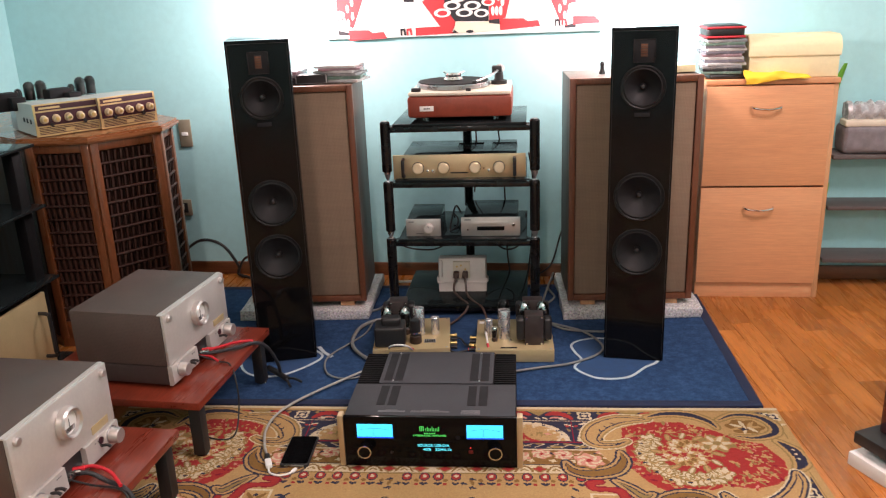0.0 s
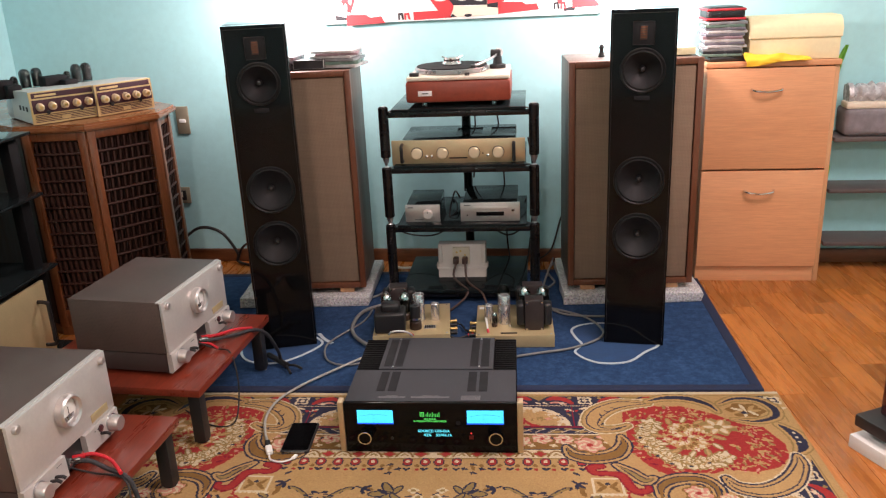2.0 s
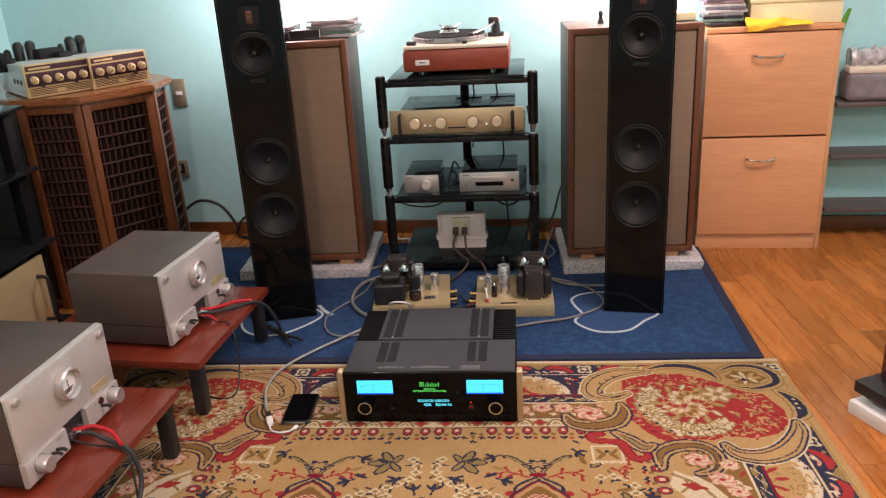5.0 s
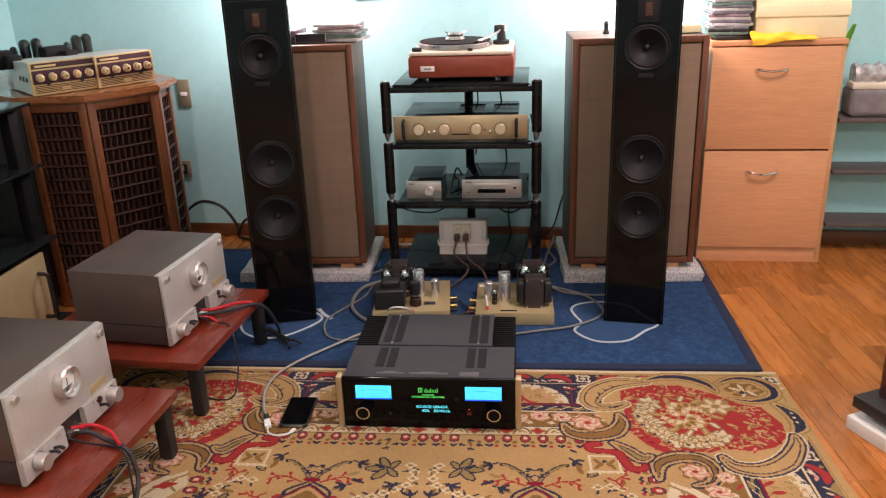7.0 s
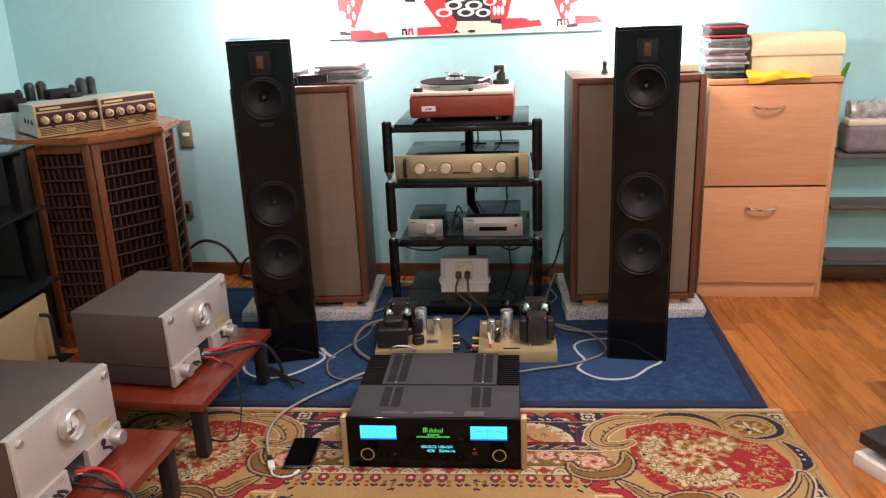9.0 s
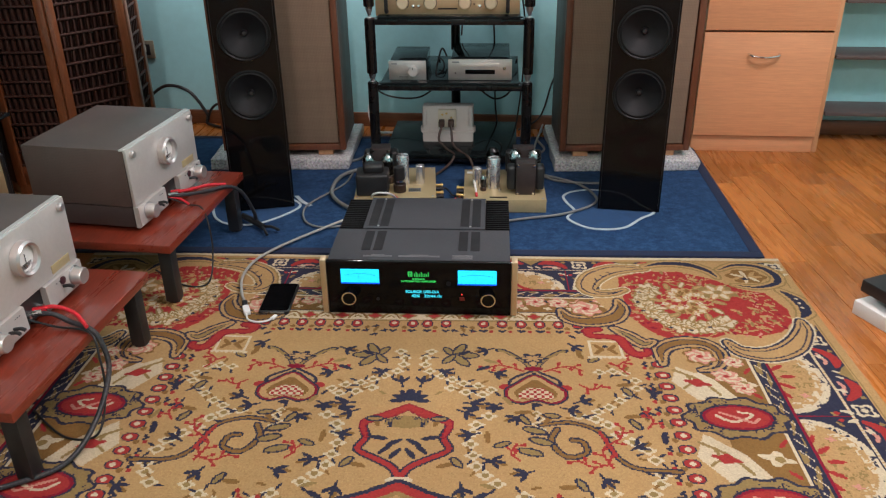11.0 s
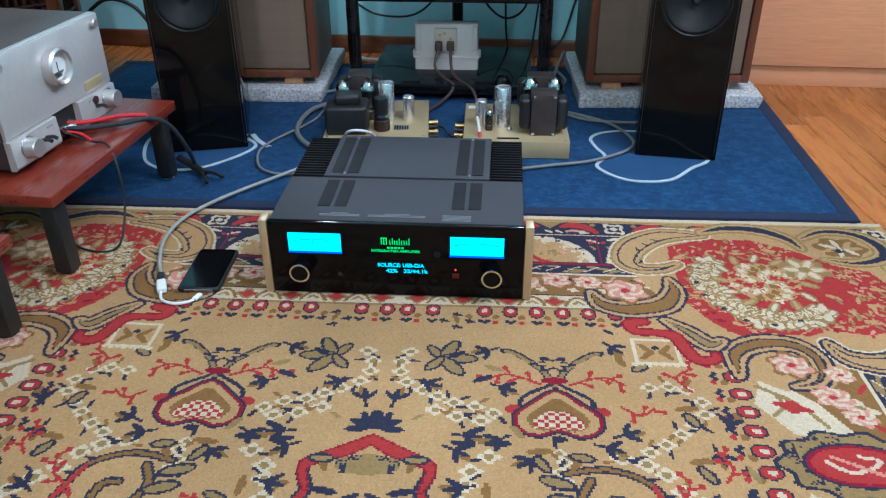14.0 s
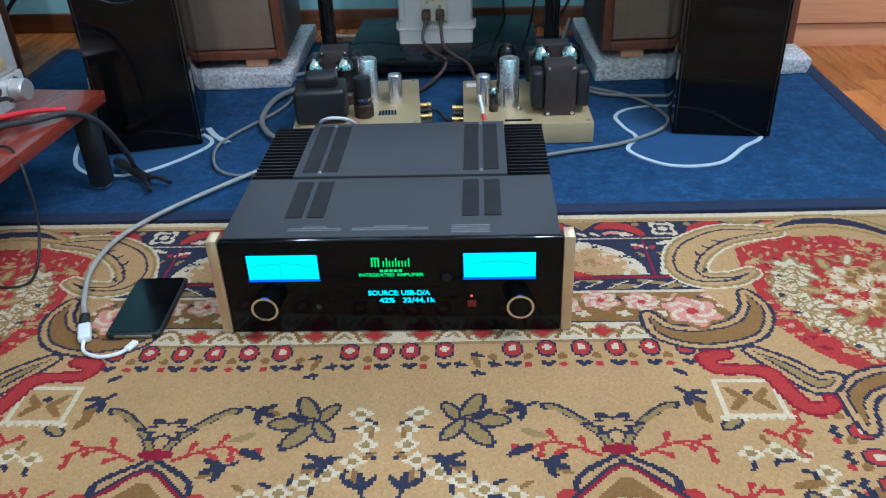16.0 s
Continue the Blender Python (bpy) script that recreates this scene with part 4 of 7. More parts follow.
# ---- beside the tables ----
def console_speaker():
    t = thing("console_cabinet", "faceted cherry-wood radiogram speaker cabinet with dark lattice panels", "cabinet")
    plan = [(-1.358, 0.672), (-1.160, 0.700), (-1.014, 0.880), (-1.046, 1.035), (-1.50, 1.395), (-1.80, 1.395), (-1.80, 0.93)]
    z0, z1 = 0.03, 0.690
    bm = bm_new()
    inner = [(x - 0.022, y + 0.018) for x, y in plan[:4]] + [(plan[4][0], plan[4][1] - 0.004), (plan[5][0], plan[5][1] - 0.004), (plan[6][0], plan[6][1] + 0.02)]
    prism(bm, inner, z0 + 0.001, z1 - 0.001)
    part("carcass", bm, M["louvre"], t, "dark inside behind the lattice")
    bm = bm_new()
    prism(bm, [(-1.371, 0.648), (-1.148, 0.678), (-0.994, 0.872), (-1.016, 1.045), (-1.48, 1.40), (-1.82, 1.40), (-1.82, 0.91)], z1, z1 + 0.024)
    bmesh.ops.bevel(bm, geom=[e for e in bm.edges if abs(e.verts[0].co.z - e.verts[1].co.z) < 0.001], offset=0.006, segments=2, affect="EDGES")
    part("top_board", bm, M["console_top"], t, "polished cherry top board")
    bm = bm_new()
    prism(bm, [(x + 0.004, y - 0.003) for x, y in plan], 0.0, 0.032)
    part("base", bm, M["console"], t)
    step = (z1 - 0.03 - z0 - 0.062) / 13
    bm = bm_new()
    for v in box(bm, 0, 0, 0, 0.0055, 0.016, step * 0.86):
        v.co.x += 0.004 * math.cos(v.co.z / step * 3)
        v.co.y -= 0.005 * v.co.z / step
    bar = mesh_of("lattice_bar", bm, M["louvre"])
    for (ax, ay), (bx, by) in zip(plan[:3], plan[1:4]):
        a, b = Vector((ax, ay, 0)), Vector((bx, by, 0))
        d = b - a
        ln = d.length
        m = Matrix.Translation(a) @ pose(0, 0, 0, 0, 0, math.degrees(math.atan2(d.y, d.x)))
        # posts and rails of one facet, its front along local x, outside at -y
        e = 0.026
        for x in (e / 2, ln - e / 2):
            bm = bm_new()
            box(bm, x, 0.006, (z0 + z1) / 2, e, 0.030, z1 - z0, 0.003, m)
            part("stile", bm, M["console"], t)
        for z, hh in ((z0 + 0.03, 0.06), (z1 - 0.014, 0.028)):
            bm = bm_new()
            box(bm, ln / 2, 0.008, z, ln - 2 * e, 0.024, hh, 0.002, m)
            part("rail", bm, M["console"], t)
        # lattice: shelves of small upright scoops
        lo, hi = z0 + 0.062, z1 - 0.03
        rows_n = 13
        cols = max(3, int(round((ln - 2 * e) / 0.0195)))
        for r in range(rows_n):
            z = lo + (hi - lo) * (r + 0.5) / rows_n
            bm = bm_new()
            box(bm, ln / 2, 0.004, z - (hi - lo) / rows_n * 0.42, ln - 2 * e, 0.018, 0.006, 0.0015, m)
            part("lattice_ledge", bm, M["louvre"], t, "dark carved lattice ledge")
            for c in range(cols):
                x = e + (ln - 2 * e) * (c + 0.5) / cols
                ob = new("lattice_bar", bar)
                ob.matrix_basis = m @ pose(x, 0.006, z)
                ob.parent = t


console_speaker()


def valve(t, x, y, z, r, h, base=M["bakelite"], dark=False, smoke=False):
    b = round_part("valve_base", t, base, [(r * 0.9, 0.0), (r, 0.002), (r, h * 0.22), (r * 0.85, h * 0.25)], x, y, z, Matrix(), 16)
    round_part("bulb", b, M["tubeglass"], [(r * 0.8, h * 0.24), (r * 0.98, h * 0.36), (r, h * 0.72), (r * 0.92, h * 0.86), (r * 0.6, h * 0.96), (r * 0.2, h * 0.995), (0, h)], x, y, z, Matrix(), 18)
    round_part("plate_cage", b, M["matte"] if dark else M["transformer"], [(r * 0.62, h * 0.28), (r * 0.62, h * 0.74)], x, y, z, Matrix(), 12)
    round_part("getter", b, M["matte"] if smoke else M["sinkblack"] if dark else M["getter"], [(r * 0.93, h * 0.75), (r * 0.85, h * 0.86), (r * 0.54, h * 0.945), (r * 0.15, h * 0.978), (0.0, h * 0.98)], x, y, z, Matrix(), 14)


def valve_integrated(m, group):
    t = thing("valve_amplifier", "vintage valve amplifier with gold and maroon front and cream knobs", "amplifier", m, group)
    w, h, d = 0.212, 0.098, 0.21
    prof = [(0.0, 0.004), (-0.004, h * 0.5), (0.006, h), (0.016, h + 0.001), (d * 0.4, h - 0.002), (d, h - 0.008), (d, 0.004)]
    swap = Matrix(((0, 0, 1, 0), (1, 0, 0, 0), (0, 1, 0, 0), (0, 0, 0, 1)))
    bm = bm_new()
    prism(bm, prof, -w / 2 + 0.003, w / 2 - 0.003, swap)
    part("case", bm, M["face"], t, "pale silver metal case")

    def panel(name, z0, z1, x0, x1, material, off):
        bm = bm_new()
        pts = []
        for k in range(9):
            z = z0 + (z1 - z0) * k / 8
            y = -0.004 + 0.010 * ((z / h - 0.45) ** 2) * 1.2
            pts.append((y - off, z))
        back = [(y + 0.0035 + off * 0.6, z) for y, z in reversed(pts)]
        prism(bm, pts + back, x0, x1, swap)
        return part(name, bm, material, t)

    panel("gold_panel", 0.002, h, -w / 2, w / 2, M["goldline"], 0.0025)
    panel("maroon_band", 0.034, 0.074, -w / 2 + 0.006, w / 2 - 0.006, M["maroon"], 0.0042)
    panel("maroon_strip", 0.079, 0.094, -w / 2 + 0.008, w / 2 - 0.008, M["maroon"], 0.0042)
    for k in range(5):
        panel("groove", 0.008 + 0.0048 * k, 0.0102 + 0.0048 * k, -w / 2 + 0.010, w / 2 - 0.010, M["maroon"], 0.0034)
    panel("nameplate", 0.010, 0.022, -0.014, 0.014, M["goldline"], 0.005)
    panel("script", 0.083, 0.089, -w / 2 + 0.018, -w / 2 + 0.085, M["goldline"], 0.0052)
    for k in range(5):
        x = -0.078 + 0.039 * k
        kn = round_part("knob", t, M["knob_cream"], [(0.0125, 0.0), (0.0125, 0.004), (0.0105, 0.006), (0.0105, 0.018), (0.008, 0.020), (0.0, 0.020)], x, -0.007, 0.053, seg=20)
        round_part("cap", kn, M["brass"], [(0.006, 0.0), (0.005, 0.0015), (0.0, 0.002)], x, -0.027, 0.053, seg=14)
    for x in (-0.055, 0.052):
        round_part("small_knob", t, M["matte"], [(0.006, 0.0), (0.006, 0.008), (0, 0.009)], x, -0.007, 0.036, seg=12)
    for k in range(3):
        box_part("side_socket", t, M["matte"], -w / 2 + 0.0025, 0.045 + 0.036 * k, 0.045, 0.004, 0.012, 0.014, 0.001)
    box_part("chassis", t, M["steel"], 0, d + 0.035, 0.035, w - 0.008, 0.07, 0.066, 0.002)
    for x, y, r, hh in ((-0.076, 0.165, 0.013, 0.062), (-0.036, 0.175, 0.0195, 0.080), (0.006, 0.185, 0.0195, 0.080)):
        valve(t, x, y + 0.07, 0.068, r, hh, dark=True, smoke=True)
    box_part("transformer", t, M["vent"], -0.125, 0.240, 0.092, 0.080, 0.055, 0.056, 0.004)
    box_part("transformer", t, M["vent"], -0.095, 0.190, 0.088, 0.045, 0.045, 0.040, 0.004)
    return t


GROW = Matrix.Diagonal((0.95, 0.95, 1.04, 1))
valve_integrated(pose(-1.241, 0.742, 0.7145, 0, 0, 49.5) @ GROW, "valve amplifiers on the cabinet")
valve_integrated(pose(-1.113, 0.887, 0.7145, 0, 0, 57.0) @ GROW, "valve amplifiers on the cabinet")


def glass_stand():
    t = thing("equipment_stand", "black equipment stand with dark glass shelves full of gear", "rack", pose(-1.285, 0.13, 0.0))
    for x, y in product((0.0, -0.42), (0.365, -0.42)):
        box_part("post", t, M["sinkblack"], x, y, 0.352, 0.035, 0.045, 0.704, 0.004)
    for z in (0.03, 0.2935, 0.520, 0.705):
        box_part("glass_shelf", t, M["smoked"], -0.20, -0.02, z + 0.012, 0.50, 0.86, 0.009, 0.002, "dark glass shelf edge")
        for y in (0.365, -0.42):
            box_part("cross_bar", t, M["sinkblack"], -0.21, y, z, 0.385, 0.022, 0.012, 0.002)


glass_stand()


def gold_power_amp():
    t = thing("power_amplifier", "amplifier with dull gold front and black handles on the stand", "amplifier", pose(-1.238, 0.215, 0.047))
    box_part("body", t, M["matte"], -0.17, 0.0, 0.105, 0.30, 0.42, 0.19, 0.003)
    box_part("faceplate", t, M["gold"], -0.012, 0.0, 0.118, 0.012, 0.50, 0.232, 0.002, "dull gold faceplate")
    for y in (0.205, -0.205):
        bm = bm_new()
        tube(bm, [(-0.006, y, 0.04), (0.020, y, 0.042), (0.026, y, 0.055), (0.026, y, 0.165), (0.020, y, 0.178), (-0.006, y, 0.18)], 0.006, 8, 5)
        part("handle", bm, M["matte"], t)
    round_part("button", t, M["chrome"], [(0.006, 0.0), (0.006, 0.006), (0, 0.007)], -0.006, 0.10, 0.045, pose(0, 0, 0, 0, 90, 0), 14)


gold_power_amp()


def dark_components():
    for z, hh, lab in ((0.3105, 0.15, "black hi-fi component on the glass shelf"), (0.5370, 0.14, "black hi-fi component on the upper glass shelf")):
        t = thing("hifi_component", lab, "amplifier", pose(-1.285, 0.10, z))
        box_part("body", t, M["matte"], -0.17, 0, hh / 2, 0.30, 0.42, hh, 0.003)
        box_part("faceplate", t, M["lacquer"], -0.012, 0, hh / 2, 0.012, 0.43, hh, 0.002)
        if z > 0.5:
            box_part("window", t, glow("amber_window", (1.0, 0.33, 0.04), 0.8), -0.004, 0.205, 0.045, 0.004, 0.012, 0.035, 0.0, "amber lit window")


dark_components()


def low_table(m, ln, group):
    t = thing("low_table", "low red mahogany table with square black legs on the rug", "table", m, group)
    w, z1 = 0.50, 0.176
    box_part("tabletop", t, M["mahogany"], -w / 2, ln / 2, z1 - 0.0105, w, ln, 0.021, 0.003)
    for x, y in product((-0.028, -w + 0.028), (0.034, ln - 0.034)):
        lg = box_part("leg", t, M["matte"], x, y, (z1 - 0.021 + 0.016) / 2, 0.031, 0.031, z1 - 0.021 - 0.018, 0.002)
        round_part("glide", lg, M["chrome"], [(0.016, 0.0), (0.016, 0.003), (0.011, 0.006), (0.0, 0.006)], x, y, 0.0115, Matrix(), 16, "small chrome foot")
    return t


low_table(pose(-0.564, 0.000, 0, 0, 0, -2.6), 0.463, "low tables")
low_table(pose(-0.578, -0.606, 0, 0, 0, -2.0), 0.486, "low tables")
ACROSS = pose(0, 0, 0, 0, 90, 0)  # turns z into +x


def mono_amp(m, group):
    t = thing("mono_amplifier", "silver-fronted valve power amplifier in a punched grey case, on a table", "amplifier", m, group)
    w, d, z0, z1 = 0.318, 0.252, 0.012, 0.203
    box_part("cover", t, M["screen"], -d / 2 - 0.004, w / 2, (0.064 + z1) / 2, d, w - 0.002, z1 - 0.064, 0.002, "punched grey steel cover")
    box_part("chassis", t, M["hammer"], -d / 2 - 0.004, w / 2, (z0 + 0.062) / 2, d - 0.002, w - 0.004, 0.062 - z0, 0.002, "grey-brown enamelled chassis")
    box_part("cover_edge", t, M["face"], -0.006, w / 2, z1 - 0.0015, 0.010, w, 0.004, 0.001)
    box_part("faceplate", t, M["face"], 0.002, w / 2, (0.066 + z1) / 2, 0.008, w, z1 - 0.068, 0.0015, "satin silver faceplate")
    # lower front, split by a recess for the sockets
    swap = Matrix(((1, 0, 0, 0), (0, 0, 1, 0), (0, 1, 0, 0), (0, 0, 0, 1)))
    for y0, y1 in ((0.0, 0.127), (0.197, w)):
        bm = bm_new()
        prism(bm, [(-0.002, z0), (0.007, z0), (0.0125, 0.018), (0.0105, 0.064), (-0.002, 0.066)], y0, y1, swap)
        part("lower_front", bm, M["face"], t, "sloping silver lower front")
    box_part("socket_recess", t, M["matte"], -0.006, 0.162, 0.038, 0.008, 0.068, 0.048, 0.0)
    for y in (0.144, 0.157, 0.170, 0.184):
        round_part("socket", t, M["chrome"], [(0.0045, 0.0), (0.0045, 0.010), (0.0, 0.010)], -0.003, y, 0.032, ACROSS, 12)
    for y in (0.040, w - 0.028):
        k = round_part("knob", t, M["silver"], [(0.0175, 0.0), (0.0175, 0.020), (0.0155, 0.023), (0.0, 0.023)], 0.010, y, 0.042, ACROSS, 28)
        round_part("collar", k, M["steel"], [(0.020, 0.0), (0.020, 0.003), (0.0, 0.003)], 0.0095, y, 0.042, ACROSS, 28)
    for y in (0.074, 0.088, w - 0.070):
        bm = bm_new()
        tube(bm, [(0.012, y, 0.040), (0.026, y, 0.043), (0.034, y, 0.040)], 0.0035, 8, 4)
        part("toggle", bm, M["matte"], t)
    round_part("lamp_lens", t, M["maroon"], [(0.008, 0.0), (0.008, 0.003), (0, 0.004)], 0.0105, w - 0.068, 0.052, ACROSS, 16)
    for y, z in ((0.020, 0.187), (w - 0.020, 0.187)):
        round_part("thumb_screw", t, M["silver"], [(0.0085, 0.0), (0.0085, 0.008), (0.007, 0.010), (0.0, 0.010)], 0.005, y, z, ACROSS, 18)
    me = round_part("meter", t, M["silver"], [(0.031, 0.0), (0.034, 0.002), (0.034, 0.016), (0.030, 0.020), (0.025, 0.017), (0.025, 0.006), (0.0, 0.006)], 0.005, 0.160, 0.146, ACROSS, 40, "round level meter in a silver bezel")
    round_part("dial", me, M["paper"], [(0.0245, 0.0), (0.0245, 0.0012), (0.0, 0.0012)], 0.0125, 0.160, 0.146, ACROSS, 32)
    bm = bm_new()
    box(bm, 0.0145, 0.160, 0.142, 0.0008, 0.0012, 0.026, 0.0)
    part("needle", bm, M["matte"], me)
    bm = bm_new()
    box(bm, 0.0142, 0.160, 0.132, 0.001, 0.030, 0.010, 0.0)
    part("dial_cover", bm, M["steel"], me)
    box_part("nameplate", t, M["gold"], 0.0065, w - 0.055, 0.082, 0.0015, 0.060, 0.018, 0.0005, "gold nameplate with no readable letters")
    for k in range(6):
        box_part("marking", t, M["print_grey"], 0.0116, 0.098 + 0.006 * k if k < 3 else 0.200 + 0.010 * k, 0.055, 0.0008, 0.003, 0.002, 0.0)
    for y, x in product((0.04, w - 0.04), (-0.03, -d + 0.03)):
        round_part("foot", t, M["rubber"], [(0.011, 0.0), (0.011, 0.014)], x, y, 0.0, Matrix(), 14)
    return t


mono_amp(pose(-0.663, 0.062, 0.1765, 0, 0, -5.0), "mono amplifiers")
mono_amp(pose(-0.686, -0.512, 0.1765, 0, 0, -2.5), "mono amplifiers")


def cable(name, pts, radius, material, label, seg=10, steps=10):
    bm = bm_new()
    tube(bm, pts, radius, seg, steps)
    return solid(name, bm, material, label, "cable", "cables")


T = 0.1765
for sx, sy, tail in ((-0.643, 0.228, [(-0.545, 0.345, T + 0.004), (-0.524, 0.385, T - 0.030), (-0.516, 0.430, 0.075), (-0.525, 0.465, 0.030)]), (-0.676, -0.348, [(-0.566, -0.362, T + 0.006), (-0.548, -0.366, T - 0.020), (-0.535, -0.385, 0.105), (-0.535, -0.460, 0.050), (-0.555, -0.540, 0.020), (-0.62, -0.60, 0.019), (-0.74, -0.66, 0.019)])):
    hx, hy = (sx + tail[0][0]) / 2 + 0.012, (sy + tail[0][1]) / 2 + 0.016
    cable("red_cable", [(sx, sy, T + 0.034), (sx + 0.030, sy + 0.016, T + 0.034), (hx, hy + 0.006, T + 0.022), (tail[0][0] - 0.004, tail[0][1] - 0.004, tail[0][2] + 0.008)], 0.0040, M["cable_red"], "bright red cable plugged into the silver amplifier")
    cable("black_cable", [(sx, sy - 0.014, T + 0.032), (sx + 0.030, sy, T + 0.028), (hx, hy - 0.010, T + 0.012)] + tail, 0.0050, M["braid"], "thick black braided cable hanging off the table")
    cable("thin_cable", [(sx, sy - 0.028, T + 0.030), (sx + 0.040, sy - 0.010, T + 0.006), (-0.566, sy - 0.02, T + 0.003), (-0.545, sy - 0.04, T - 0.04), (-0.538, sy - 0.06, 0.07), (-0.54, sy - 0.11, 0.016), (-0.60, sy - 0.12, 0.0145), (-0.70, sy - 0.05, 0.0145)], 0.0022, M["cable_black"], "thin black wire looping down to the rug", 8)
    for y, col in ((sy, M["cable_red"]), (sy - 0.014, M["chrome"])):
        bm = bm_new()
        tube(bm, [(sx - 0.005, y, T + 0.033), (sx + 0.017, y + 0.008, T + 0.034)], 0.0056, 10, 3)
        solid("cable_plug", bm, col, "plug pushed into the silver amplifier's socket", "plug", "cables")
cable("red_lead", [(-0.643, 0.212, 0.203), (-0.62, 0.216, 0.198), (-0.598, 0.212, 0.186)], 0.003, M["cable_red"], "short red plug lead of the amplifier", 8)


def cable_splitter():
    t = thing("cable_splitter", "black cable splitter lying on the mat by the table", "cable", pose(-0.535, 0.470, 0.012, 0, 0, -38))
    bm = bm_new()
    tube(bm, [(-0.05, 0.0, 0.012), (0.0, 0.0, 0.012), (0.05, 0.0, 0.008)], 0.009, 12, 4)
    part("body", bm, M["matte"], t)
    for s in (-1, 1):
        bm = bm_new()
        tube(bm, [(0.045, 0, 0.008), (0.07, 0.012 * s, 0.012), (0.095, 0.02 * s, 0.006)], 0.004, 8, 5)
        part("plug_lead", bm, M["cable_black"], t)


cable_splitter()


# ---- valve amplifiers on the mat ----
def rect_transformer(t, x, y, z, lam, bell, h, turn=0, bell_mat=None):
    """Stack of iron with a rounded coil cover on either side."""
    m = pose(x, y, z, 0, 0, turn)
    bm = bm_new()
    box(bm, 0, 0, h / 2, lam[0], lam[1], h, 0.002, m)
    core = part("transformer", bm, M["transformer"], t, "iron-cored transformer")
    for s in (-1, 1):
        bm = bm_new()
        box(bm, s * (lam[0] / 2 + bell / 2), 0, h * 0.5, bell, lam[1] * 0.86, h * 0.74, min(bell, 0.02) * 0.45, m, 3)
        part("coil_cover", bm, bell_mat or M["matte"], core)
    for sx, sz in product((-1, 1), (0.06, 0.94)):
        bm = bm_new()
        lathe(bm, [(0.004, 0.0), (0.004, 0.004), (0.0, 0.005)], 10, m @ pose(sx * lam[0] * 0.4, -lam[1] / 2, h * sz) @ FRONT)
        part("bolt", bm, M["chrome"], core)


